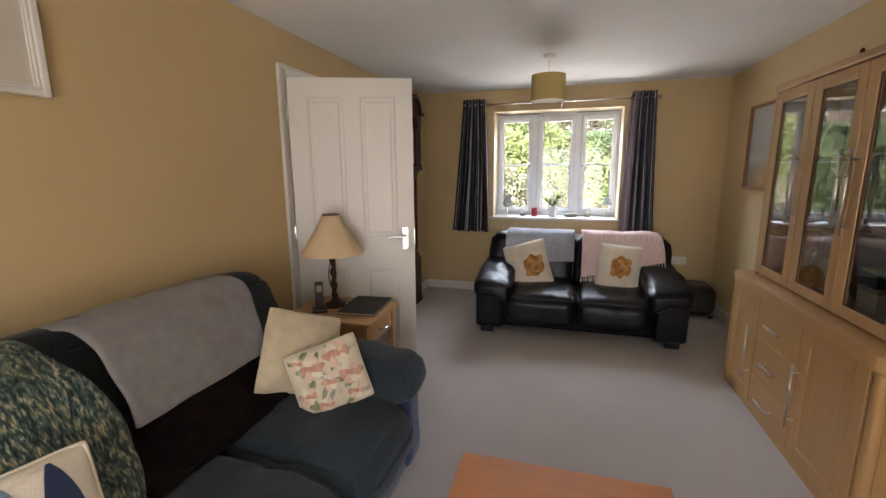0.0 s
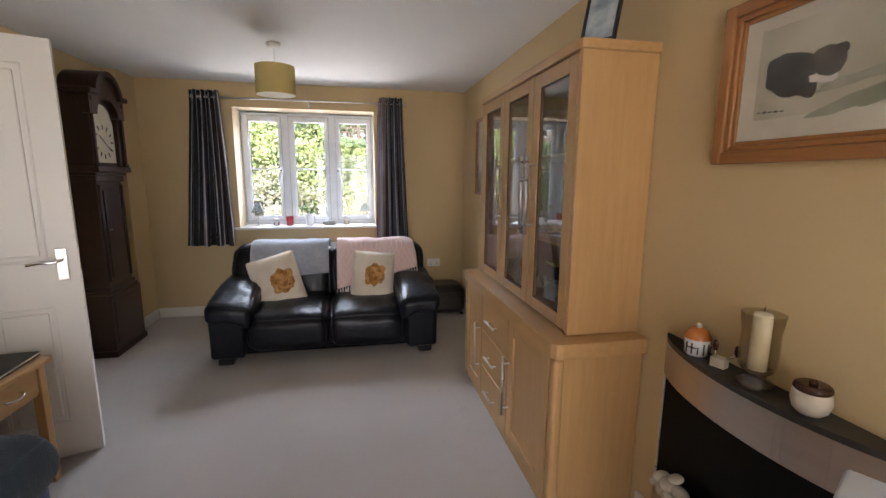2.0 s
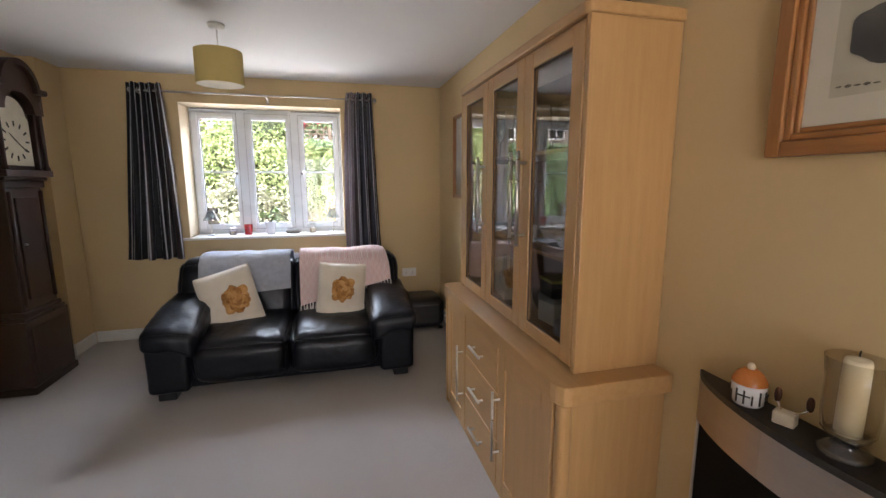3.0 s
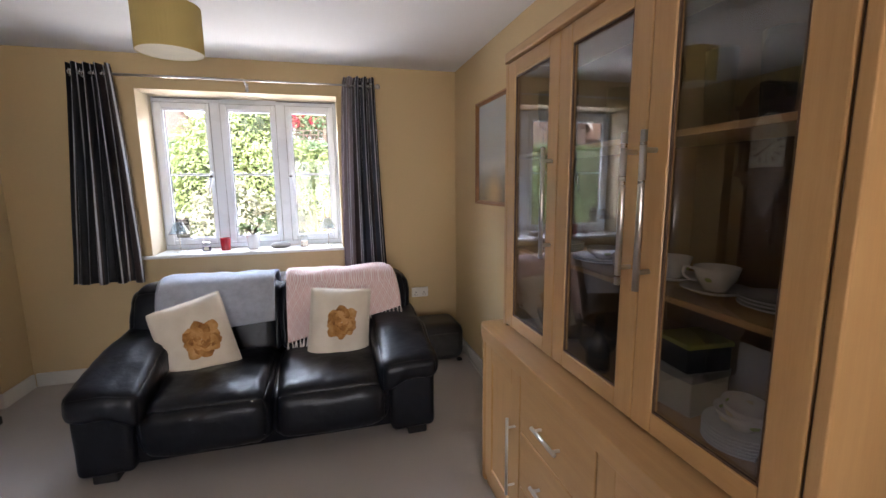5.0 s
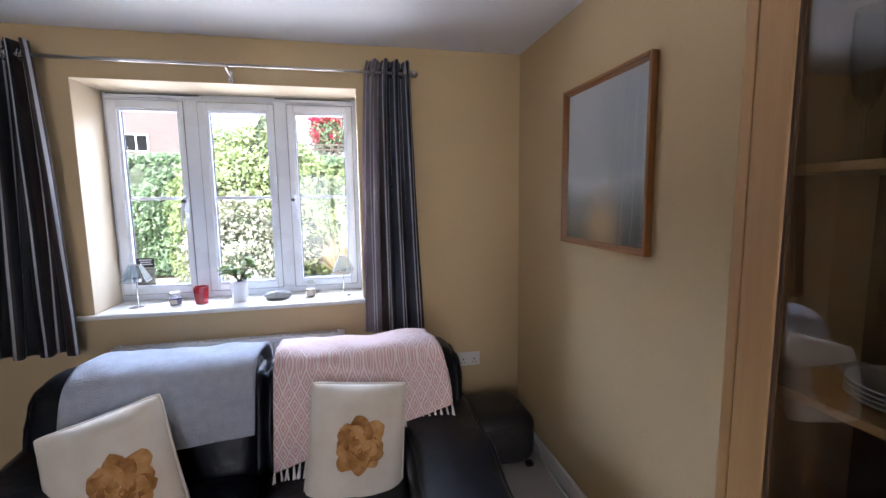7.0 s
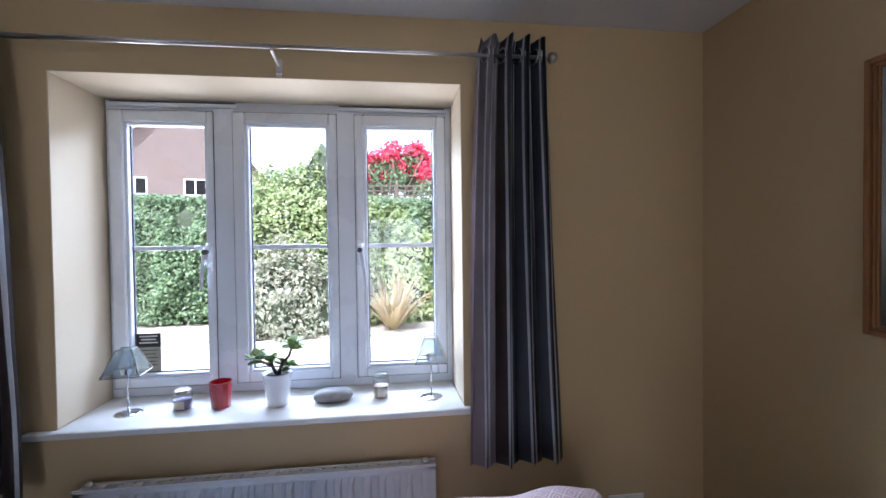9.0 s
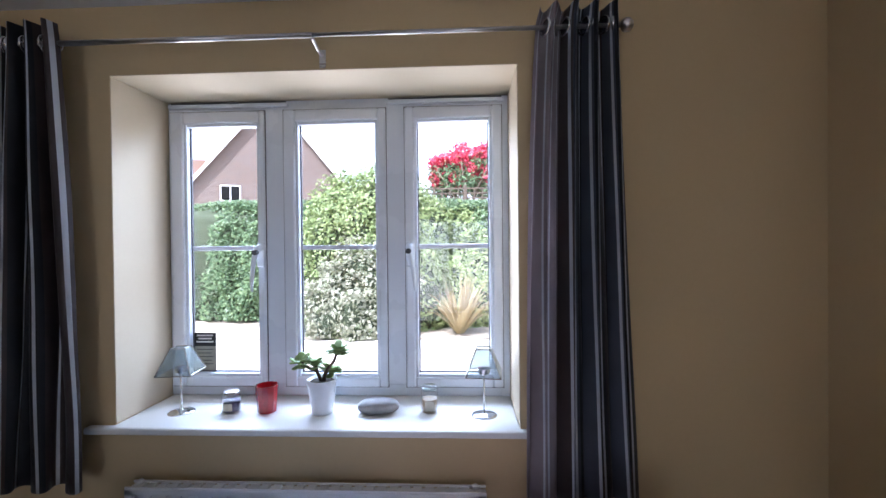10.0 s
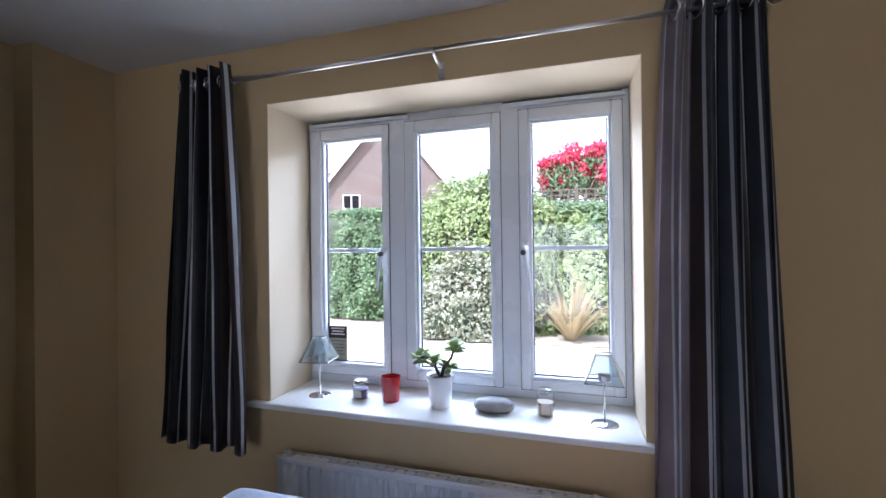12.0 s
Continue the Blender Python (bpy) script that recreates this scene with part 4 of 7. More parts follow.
# ---- black leather sofa ----
def leather_sofa():
    s = thing("leather_sofa", "two-seat black leather sofa with padded arms", "sofa", (0.305, 3.44, 0))
    part("base", rounded((-0.66, 0.05, 0.075), (0.66, 0.98, 0.24), 0.03, 10, 0.003, 1.0), "leather", s, smooth=True)
    for sx in (-1, 1):
        lo, hi = sorted((sx * 0.615, sx * 0.862))
        arm = part("arm", rounded((lo, 0.0, 0.065), (hi, 0.98, 0.47), 0.035, 14, 0.004, sx * 3.0), "leather", s, smooth=True)
        lo, hi = sorted((sx * 0.560, sx * 0.880))
        bm = rounded((lo, -0.020, 0.425), (hi, 0.92, 0.562), 0.052, 24, 0.009, sx * 5.0, 6.0, 0.010)
        for v in bm.verts:
            v.co.z -= (0.075 if v.co.z < 0.50 else 0.022) * max(0.0, 0.70 - abs(v.co.x)) / 0.14 * max(0.0, 1 - v.co.y / 0.7)
            v.co.z += 0.006 * noise.noise(Vector((v.co.x * 9, v.co.y * 26, sx * 3))) * (1 if v.co.z > 0.5 else 0.3)
            v.co.z -= 0.075 * max(0, 0.35 - v.co.y) / 0.35 - 0.03 * min(1, max(0, v.co.y - 0.3))
        part("arm_pad", bm, "leather", arm, smooth=True)
        for y in (0.055, 0.86):
            part("foot", boxes(((sx * 0.77 - 0.055, y, 0), (sx * 0.77 + 0.055, y + 0.10, 0.068)), bevel=0.01), "black", s)
    for k, (a, b) in enumerate(((-0.605, -0.003), (0.003, 0.605))):
        bm = rounded((a, -0.004, 0.13), (b, 0.66, 0.402), 0.080, 30, 0.009, k * 4.0 + 1, 6.0, 0.022)
        for v in bm.verts:
            v.co.z -= 0.03 * max(0, 0.3 - v.co.y) / 0.3
            if v.co.z > 0.3:        # soft creases that run back from the front edge
                v.co.z += 0.012 * noise.noise(Vector((v.co.x * 30, v.co.y * 7, k * 5.0))) * max(0.0, 1 - abs(v.co.y - 0.12) / 0.3)
        cu = part("seat_cushion", bm, "leather", s, smooth=True)
        part("piping", tube([(a + 0.03, 0.0, 0.165), (b - 0.03, 0.0, 0.165)], 0.004, 8), "leather", cu)
        bm = rounded((a - (0.24 if k == 0 else 0.0), 0.60, 0.34), (b + (0.24 if k else 0.0), 0.86, 0.805), 0.085, 20, 0.012, k * 6.0 + 2, 6.0, 0.02)
        for v in bm.verts:
            v.co.y += 0.22 * (v.co.z - 0.36)
        part("back_cushion", bm, "leather", s, smooth=True)
    part("back_panel", rounded((-0.80, 0.90, 0.07), (0.80, 1.02, 0.74), 0.03, 10, 0.003, 9.0), "leather", s, smooth=True)
    return s


leather_sofa()


def drape(name, label, path, x0, x1, mat, thick=0.014, skew=None, seed=1.0, rough=0.010, axis="x", fringe=False, rise=0.0, group=""):
    """A throw laid along a path in a plane across the back of a sofa, between x0 and x1."""
    pts = rounded_path(path)
    t = thing(name, label, "throw", (0, 0, 0), group=group)

    def place(u, v):
        u = rise * v + (1 - rise * v) * u
        p = along(pts, u)
        w = x0 + (x1 - x0) * v + (skew(u, v) if skew else 0)
        wob = noise.noise(Vector((w * 5, u * 3, seed))) * 0.008
        return (w, p[0] + wob, p[1]) if axis == "x" else (p[0] + wob, w, p[1])
    part("cloth", sheet(place, 70, 44, thick, rough, seed), mat, t, smooth=True)
    if fringe:
        bm = bmesh.new()
        for k in range(30):
            p, q = Vector(place(0.0, k / 29)), Vector(place(0.03, k / 29))
            d = (p - q).normalized()
            for _ in range(3):
                e = p + d * random.uniform(0.045, 0.07) + Vector((random.uniform(-0.012, 0.016), random.uniform(-0.030, -0.012), -0.004))
                tube([p, p.lerp(e, 0.5) + Vector((0, -0.008, 0)), e], [0.0035, 0.004, 0.002], 5, bm)
        part("fringe", bm, "fringe", t, "white knotted fringe")
    return t


drape("wool_throw", "blue-grey wool throw folded over the leather sofa back", [(4.010, 0.545), (4.045, 0.70), (4.085, 0.80), (4.15, 0.852), (4.27, 0.850), (4.41, 0.835), (4.475, 0.74), (4.485, 0.60)], -0.375, 0.285, "blue_throw", 0.020, None, 2.0, 0.014, rise=0.05)
drape("woven_throw", "pink woven throw with white fringe over the leather sofa", [(3.985, 0.440), (4.045, 0.70), (4.085, 0.805), (4.15, 0.855), (4.27, 0.853), (4.41, 0.838), (4.475, 0.74), (4.485, 0.60)], 0.355, 1.05, "pink_throw", 0.014,
      lambda u, v: 0.03 * math.sin(u * 7) * v, 5.0, 0.014, fringe=True, rise=0.185)


def cushion(name, label, w, h, d, mat, m, seed=0.0, piping=True, group=""):
    """A stuffed square cushion: pointed corners, thick middle; its face is towards -y."""
    c = thing(name, label, "cushion", group=group)
    c.matrix_basis = m
    n = 22

    def half(x, z):
        a = max(0.0, (1 - x * x) * (1 - z * z))
        return d / 2 * a ** 0.52

    def spot(x, z, side):
        pull = 1 - 0.055 * (1 - abs(x) ** 3) * abs(z) ** 6 - 0.0
        pull2 = 1 - 0.055 * (1 - abs(z) ** 3) * abs(x) ** 6
        tuck = 1 - 0.055 * (abs(x) * abs(z)) ** 5
        p = Vector((x * w / 2 * pull2 * tuck, 0, z * h / 2 * pull * tuck))
        ang = math.atan2(p.z, p.x)
        far = max(abs(x), abs(z))
        wr = noise.noise(Vector((p.x * 8 + seed, p.z * 8, seed))) * 0.018 + noise.noise(Vector((p.x * 20, p.z * 20 + seed, side))) * 0.006 + 0.007 * far ** 3 * noise.noise(Vector((math.cos(ang) * 5, math.sin(ang) * 5, seed + side)))
        p.y = side * (half(x, z) + wr * min(1, half(x, z) / 0.02))
        return p
    bm = bmesh.new()
    rows = {}
    for side in (-1, 1):
        for i in range(n + 1):
            for j in range(n + 1):
                x, z = -math.cos(math.pi * i / n), -math.cos(math.pi * j / n)
                edge = i in (0, n) or j in (0, n)
                if edge and side == 1:
                    rows[side, i, j] = rows[-1, i, j]
                else:
                    rows[side, i, j] = bm.verts.new(spot(x, z, side))
        for i in range(n):
            for j in range(n):
                bm.faces.new([rows[side, i, j], rows[side, i + 1, j], rows[side, i + 1, j + 1], rows[side, i, j + 1]][::-side])
    bmesh.ops.recalc_face_normals(bm, faces=bm.faces)
    part("cover", bm, mat, c, smooth=True)
    if piping:
        loop = [spot(-math.cos(math.pi * k / n), -1, -1) for k in range(n)] + [spot(1, -math.cos(math.pi * k / n), -1) for k in range(n)] + [spot(math.cos(math.pi * k / n), 1, -1) for k in range(n)] + [spot(-1, math.cos(math.pi * k / n), -1) for k in range(n + 1)]
        part("piping", tube(loop, 0.0058, 6), mat, c, smooth=True)
    return c, spot


def flower(c, spot, w, h, x0, z0, size):
    """A printed bloom of ragged petals that follows the cushion's face."""
    for ring, (count, r0, r1, lift) in enumerate(((8, 0.30, 1.0, 0.0015), (8, 0.25, 0.84, 0.0022), (6, 0.12, 0.62, 0.003), (5, 0.02, 0.40, 0.0038))):
        for k in range(count):
            bm = bmesh.new()
            a0 = 2 * math.pi * (k + 0.4 * ring) / count + random.uniform(-0.1, 0.1)
            wid = 2 * math.pi / count * 0.80
            g = []
            for i in range(7):
                row = []
                for j in range(7):
                    r = r0 + (r1 - r0) * i / 6 * (1 - 0.26 * abs(j / 3 - 1) ** 2 + random.uniform(-0.07, 0.05)) * (0.80 + 0.32 * ((k * 7 + ring * 2) % 4) / 3)
                    a = a0 + wid * (j / 3 - 1) * (0.45 + 0.55 * math.sin(math.pi * min(1, 0.15 + i / 6 * 0.75)))
                    x, z = x0 + size * r * math.cos(a), z0 + size * r * math.sin(a)
                    p = spot(max(-1, min(1, x / (w / 2))), max(-1, min(1, z / (h / 2))), -1)
                    row.append(bm.verts.new((p.x, p.y - lift - 0.0006 * k - (0.002 if i > 3 else 0), p.z)))
                g.append(row)
            for i in range(6):
                for j in range(6):
                    bm.faces.new((g[i][j], g[i][j + 1], g[i + 1][j + 1], g[i + 1][j]))
            part("petal", bm, "petal" if (k + ring) % 2 else "petal_dark", c, smooth=True)


cl, sp = cushion("flower_cushion", "cream cotton cushion with a tan flower leaning on leather sofa", 0.405, 0.475, 0.205, "cream", pose(-0.135, 3.895, 0.545, -19, -16, 5), 1.0, group="flower cushions")
flower(cl, sp, 0.405, 0.475, 0.058, -0.012, 0.108)
cr_, sp = cushion("flower_cushion", "cream cotton cushion with a tan flower leaning on pink throw", 0.375, 0.485, 0.19, "cream", pose(0.672, 3.912, 0.547, -19, 5, -3), 6.0, group="flower cushions")
flower(cr_, sp, 0.375, 0.485, 0.012, 0.022, 0.102)


# ---- navy suede sofa by the west wall ----
def suede_sofa():
    s = thing("suede_sofa", "navy suede three-seat sofa with deep padded seats", "sofa", (-1.55, 0.0, 0))
    part("base", rounded((0.06, -0.36, 0.03), (1.05, 1.66, 0.30), 0.04, 10, 0.004, 1.0), "suede_side", s, smooth=True)
    for y0, y1, sd in ((1.47, 1.72, 1.0), (-0.42, -0.17, 7.0)):
        arm = part("arm", rounded((0.12, y0 + 0.02, 0.03), (1.07, y1, 0.50), 0.07, 14, 0.008, sd), "suede_side", s, "brighter blue suede side panel", smooth=True)
        bm = rounded((0.08, y0 - 0.03, 0.42), (1.10, y1 + 0.02, 0.62), 0.095, 18, 0.012, sd + 2, 5.0, 0.012)
        for v in bm.verts:
            v.co.z -= 0.02 * max(0.0, v.co.x - 0.7) / 0.4 + 0.012 * math.exp(-((v.co.x - 0.95) / 0.05) ** 2)
        part("arm_pad", bm, "suede", arm, smooth=True)
    for k, (a, b) in enumerate(((0.965, 1.50), (0.43, 0.96), (-0.20, 0.425))):
        bm = rounded((0.38, a, 0.20), (1.10, b, 0.46), 0.10, 20, 0.014, k * 3.0, 5.0, 0.03)
        for v in bm.verts:
            if v.co.z > 0.35:
                v.co.z -= 0.022 * math.exp(-((v.co.x - 0.78) / 0.03) ** 2) + 0.03 * max(0, v.co.x - 0.9) / 0.2
        cu = part("seat_cushion", bm, "suede", s, smooth=True)
        bm = rounded((0.06, a - 0.02, 0.36), (0.335, b + (0.25 if k == 0 else 0.02), 0.93), 0.13, 20, 0.016, k * 5.0 + 1, 5.0, 0.03)
        for v in bm.verts:
            v.co.x += 0.30 * max(0.0, 0.80 - v.co.z) * (1 if v.co.x > 0.2 else 0.3) - 0.09
            v.co.x = max(v.co.x, -0.024)
            v.co.z -= 0.015 * math.exp(-((v.co.z - 0.62) / 0.03) ** 2)
        part("back_cushion", bm, "suede", s, smooth=True)
    for y in (-0.3, 1.56):
        for x in (0.15, 0.95):
            part("foot", boxes(((x, y, 0), (x + 0.06, y + 0.06, 0.035)), bevel=0.006), "black", s)
    return s


suede_sofa()
drape("grey_throw", "soft grey throw folded over the suede sofa back", [(-1.078, 0.672), (-1.092, 0.71), (-1.165, 0.86), (-1.235, 0.955), (-1.36, 0.978), (-1.49, 0.955), (-1.545, 0.86)], 0.74, 1.42, "grey_throw", 0.022, lambda u, v: max(0.0, 0.5 - u) * -0.2 * v, 3.0, 0.014, axis="y")
drape("fur_throw", "dark brown fur throw across the suede sofa seat", [(-0.95, 0.50), (-1.02, 0.515), (-1.06, 0.565), (-1.11, 0.64), (-1.16, 0.72)], 0.66, 1.40, "fur", 0.026, None, 8.0, 0.02, axis="y")
drape("fleck_throw", "dark green flecked throw over the suede sofa back", [(-0.98, 0.50), (-1.08, 0.66), (-1.18, 0.86), (-1.265, 0.955), (-1.38, 0.972), (-1.50, 0.945), (-1.548, 0.86)], -0.05, 0.655, "green_throw", 0.022, lambda u, v: 0.05 * math.sin(u * 6) * v, 4.0, 0.018, axis="y")
cushion("ivory_cushion", "ivory fleece cushion propped in the suede sofa corner", 0.38, 0.38, 0.14, "ivory", pose(-0.955, 1.41, 0.645, -16, 22, 58), 3.0, False)
fc, fsp = cushion("floral_cushion", "cream cushion with a pink and green floral print", 0.31, 0.29, 0.11, "floral", pose(-0.765, 1.335, 0.590, -22, -14, 38), 9.0)
prng = random.Random(14)


def printed_blob(c, spot, w, h, x0, z0, rx, rz, turn, lobes, mat, lift):
    """A petal or leaf of the print, lying on the cushion's face."""
    bm = bmesh.new()
    rings = []
    for i in range(4):
        row = []
        for j in range(14):
            a = 2 * math.pi * j / 14
            k = (i / 3) * (1 + 0.18 * math.cos(lobes * a + x0 * 40))
            x, z = rx * k * math.cos(a), rz * k * math.sin(a)
            p = spot(max(-0.97, min(0.97, (x0 + x * math.cos(turn) - z * math.sin(turn)) / (w / 2))), max(-0.97, min(0.97, (z0 + x * math.sin(turn) + z * math.cos(turn)) / (h / 2))), -1)
            row.append(bm.verts.new((p.x, p.y - lift, p.z)))
        rings.append(row)
    for a, b in zip(rings, rings[1:]):
        for j in range(14):
            bm.faces.new((a[j], a[(j + 1) % 14], b[(j + 1) % 14], b[j]))
    part("printed_petal", bm, mat, c, smooth=True)


for n_, (bx_, bz_, size_) in enumerate(((0.055, 0.085, 0.040), (-0.055, 0.060, 0.034), (0.090, -0.010, 0.036), (-0.105, -0.040, 0.026), (-0.005, -0.015, 0.024), (-0.045, -0.100, 0.022), (0.085, -0.095, 0.026), (-0.110, 0.100, 0.018))):
    size_ *= 1.3
    for k in range(3):
        ang = 2.1 * k + n_
        printed_blob(fc, fsp, 0.31, 0.29, bx_ + 0.045 * math.cos(ang), bz_ + 0.040 * math.sin(ang), 0.030, 0.011, ang, 2, "print_green" if (n_ + k) % 3 else "grey_leaf_pale", 0.0012 + 0.0001 * k)
    for k in range(6):
        ang = 1.05 * k + n_
        printed_blob(fc, fsp, 0.31, 0.29, bx_ + size_ * 0.55 * math.cos(ang), bz_ + size_ * 0.55 * math.sin(ang), size_ * 0.6, size_ * 0.42, ang, 3, ("print_rose", "print_blush", "print_cream")[(k + n_) % 3], 0.0018 + 0.0003 * k)
    printed_blob(fc, fsp, 0.31, 0.29, bx_, bz_, size_ * 0.35, size_ * 0.3, 0.0, 3, "print_rose", 0.004)
lc, lsp = cushion("leaf_cushion", "white cushion with navy and grey leaf print", 0.42, 0.42, 0.14, "cream", pose(-1.01, 0.335, 0.575, -28, -4, 64), 12.0)
for k, (x0, bend, mat) in enumerate(((-0.12, 0.05, "grey_leaf"), (-0.01, 0.05, "grey_leaf"), (0.085, 0.05, "navy_leaf"))):
    bm = bmesh.new()
    g = []
    for i in range(13):
        u = i / 12
        cx, wd = x0 + bend * math.sin(u * 2.2), 0.045 * math.sin(math.pi * (0.08 + 0.9 * u)) ** 0.8
        g.append([bm.verts.new(lsp((cx + e * wd) / 0.21, (-0.19 + 0.38 * u) / 0.21, -1) - Vector((0, 0.002, 0))) for e in (-1, -0.3, 0.3, 1)])
    for a, b in zip(g, g[1:]):
        for j in range(3):
            bm.faces.new((a[j], a[j + 1], b[j + 1], b[j]))
    part("printed_leaf", bm, mat, lc, smooth=True)


# ---- coffee table ----
def coffee_table():
    t = thing("coffee_table", "low coffee table with a reddish wooden top", "table", (0.20, 0.80, 0))
    part("tabletop", boxes(((-0.328, -0.33, 0.468), (0.328, 0.335, 0.495)), bevel=0.004), "table", t)
    part("apron", boxes(((-0.29, -0.295, 0.40), (0.29, -0.275, 0.468)), ((-0.29, 0.28, 0.40), (0.29, 0.30, 0.468)), ((-0.29, -0.275, 0.40), (-0.27, 0.28, 0.468)), ((0.27, -0.275, 0.40), (0.29, 0.28, 0.468))), "table", t)
    for x in (-0.29, 0.245):
        for y in (-0.295, 0.255):
            part("leg", boxes(((x, y, 0), (x + 0.045, y + 0.045, 0.467)), bevel=0.004), "table", t)
    return t


coffee_table()


# ---- side table with lamp, telephone and folder ----
def side_table():
    t = thing("side_table", "oak side table with one drawer", "table", (-1.13, 2.125, 0))
    part("tabletop", boxes(((-0.29, -0.228, 0.585), (0.28, 0.225, 0.609)), bevel=0.005), "oak_x", t)
    part("case", boxes(((-0.25, -0.19, 0.44), (0.235, -0.172, 0.585)), ((-0.25, 0.172, 0.44), (0.235, 0.19, 0.585)), ((-0.25, -0.172, 0.44), (-0.232, 0.172, 0.585)), ((-0.232, -0.172, 0.44), (0.235, 0.172, 0.455)), bevel=0.002), "oak_x", t)
    d = part("drawer", boxes(((0.236, -0.155, 0.46), (0.252, 0.155, 0.578)), bevel=0.003), "oak_y", t)
    part("handle", tube(rounded_path([(0.25, -0.05, 0.52), (0.278, -0.045, 0.515), (0.282, 0, 0.508), (0.278, 0.045, 0.515), (0.25, 0.05, 0.52)]), 0.005), "chrome", d, "chrome bow handle", smooth=True)
    for x in (-0.27, 0.215):
        for y in (-0.205, 0.165):
            part("leg", boxes(((x, y, 0), (x + 0.04, y + 0.04, 0.585)), bevel=0.004), "oak", t)
    part("shelf", boxes(((-0.25, -0.19, 0.17), (0.235, 0.19, 0.188)), bevel=0.003), "oak_x", t)
    return t


side_table()


def table_lamp():
    l = thing("table_lamp", "dark carved table lamp with a peach cone shade", "lamp", (-1.215, 2.165, 0.609))
    part("base", lathe([(0, 0), (0.066, 0), (0.068, 0.012), (0.052, 0.024), (0.026, 0.034), (0.020, 0.05), (0, 0.05)], 24), "mahogany", l, smooth=True)
    bm = tube([(0.003 * math.cos(k), 0.003 * math.sin(k), 0.045 + 0.011 * k) for k in range(28)], [0.017 + 0.004 * math.sin(k * 0.9) for k in range(28)], 12)
    part("column", bm, "mahogany", l, smooth=True)
    part("lamp_holder", lathe([(0, 0.345), (0.014, 0.345), (0.014, 0.40), (0, 0.40)], 14), "nickel", l)
    sh = part("shade", lathe([(0.196, 0.345), (0.16, 0.395), (0.10, 0.49), (0.050, 0.585), (0.048, 0.585), (0.098, 0.488), (0.158, 0.393), (0.194, 0.345), (0.196, 0.345)], 40), "lampshade", l, "peach fabric cone shade", smooth=True)
    part("shade_ring", lathe([(0.047, 0.583), (0.051, 0.583), (0.051, 0.588), (0.047, 0.588), (0.047, 0.583)], 30), "brown_glaze", sh)
    part("flex", tube(rounded_path([(0.0, 0.03, 0.36), (-0.05, 0.045, 0.27), (-0.075, 0.05, 0.15), (-0.02, 0.06, 0.03), (0.06, 0.055, 0.008), (0.13, 0.07, 0.012), (0.15, 0.03, 0.02), (0.11, 0.0, 0.008)]), 0.003, 6), "brown_glaze", l)


table_lamp()
ph = thing("telephone", "black cordless telephone upright in its charger", "telephone", (-1.245, 2.035, 0.609), 30)
part("charger", boxes(((-0.045, -0.045, 0), (0.045, 0.045, 0.026)), bevel=0.012), "black", ph)
hs = boxes(((-0.024, -0.012, 0), (0.024, 0.012, 0.165)), bevel=0.008)
bmesh.ops.transform(hs, matrix=pose(0, 0.005, 0.018, -10), verts=hs.verts)
hset = part("handset", hs, "black", ph)
sc = boxes(((-0.016, -0.0135, 0.10), (0.016, -0.0122, 0.14)))
bmesh.ops.transform(sc, matrix=pose(0, 0.005, 0.018, -10), verts=sc.verts)
part("screen", sc, "sketch_mid", hset)
fo = thing("folder", "black folder with pale page edges on the side table", "folder", (-1.005, 2.185, 0.610), 5)
part("pages", boxes(((-0.118, -0.162, 0.003), (0.108, 0.162, 0.014))), "paper", fo)
part("cover", boxes(((-0.122, -0.168, 0.014), (0.115, 0.168, 0.018)), ((-0.122, -0.168, 0), (0.115, 0.168, 0.003)), bevel=0.001), "ink", fo)


# ---- pendant lamp ----
pl = thing("pendant_lamp", "ceiling pendant lamp with an olive drum shade", "lamp", (0.010, 3.47, 0))
part("ceiling_rose", lathe([(0, 2.339), (0.047, 2.339), (0.045, 2.322), (0.028, 2.312), (0, 2.310)], 28), "gloss_white", pl, smooth=True)
part("flex", tube([(0, 0, 2.315), (0, 0, 2.15)], 0.0035, 8), "gloss_white", pl)
dr = part("shade", lathe([(0.132, 1.995), (0.132, 2.188), (0.130, 2.188), (0.130, 1.995), (0.132, 1.995)], 48), "shade", pl, "olive fabric drum shade", smooth=False)
part("lining", lathe([(0.1295, 1.997), (0.1295, 2.187), (0.1285, 2.187), (0.1285, 1.997), (0.1295, 1.997)], 48), "shade_in", dr, smooth=True)
part("diffuser", lathe([(0, 1.999), (0.128, 1.999), (0.128, 2.003), (0, 2.003)], 40), "shade_in", dr)
part("lamp_holder", lathe([(0, 2.10), (0.018, 2.10), (0.018, 2.16), (0, 2.16)], 14), "gloss_white", pl)


# ---- curtain pole and curtains ----
po = thing("curtain_pole", "slim steel curtain pole with ball ends", "curtain pole")
part("pole", tube([(-0.935, 4.735, 2.172), (0.10, 4.735, 2.172)], 0.0085, 12), "steel", po, smooth=True)
part("pole", tube([(0.10, 4.735, 2.172), (1.045, 4.735, 2.172)], 0.0068, 12), "steel", po, smooth=True)
for x in (-0.95, 1.055):
    part("finial", lathe([(0, -0.02), (0.012, -0.017), (0.0195, -0.006), (0.0195, 0.006), (0.012, 0.017), (0, 0.02)], 16, (x, 4.735, 2.172)), "steel", po, smooth=True)
for x in (-0.90, 0.10, 1.005):
    br = part("bracket", tube([(x, 4.735, 2.163), (x, 4.79, 2.150), (x, YW, 2.150)], 0.006, 8), "steel", po)
    part("bracket_plate", boxes(((x - 0.011, YW - 0.004, 2.11), (x + 0.011, YW, 2.17)), bevel=0.002), "steel", br)

STRIPES = ["curtain_dark", "curtain_grey", "curtain_white", "curtain_mid", "brown_curtain"]


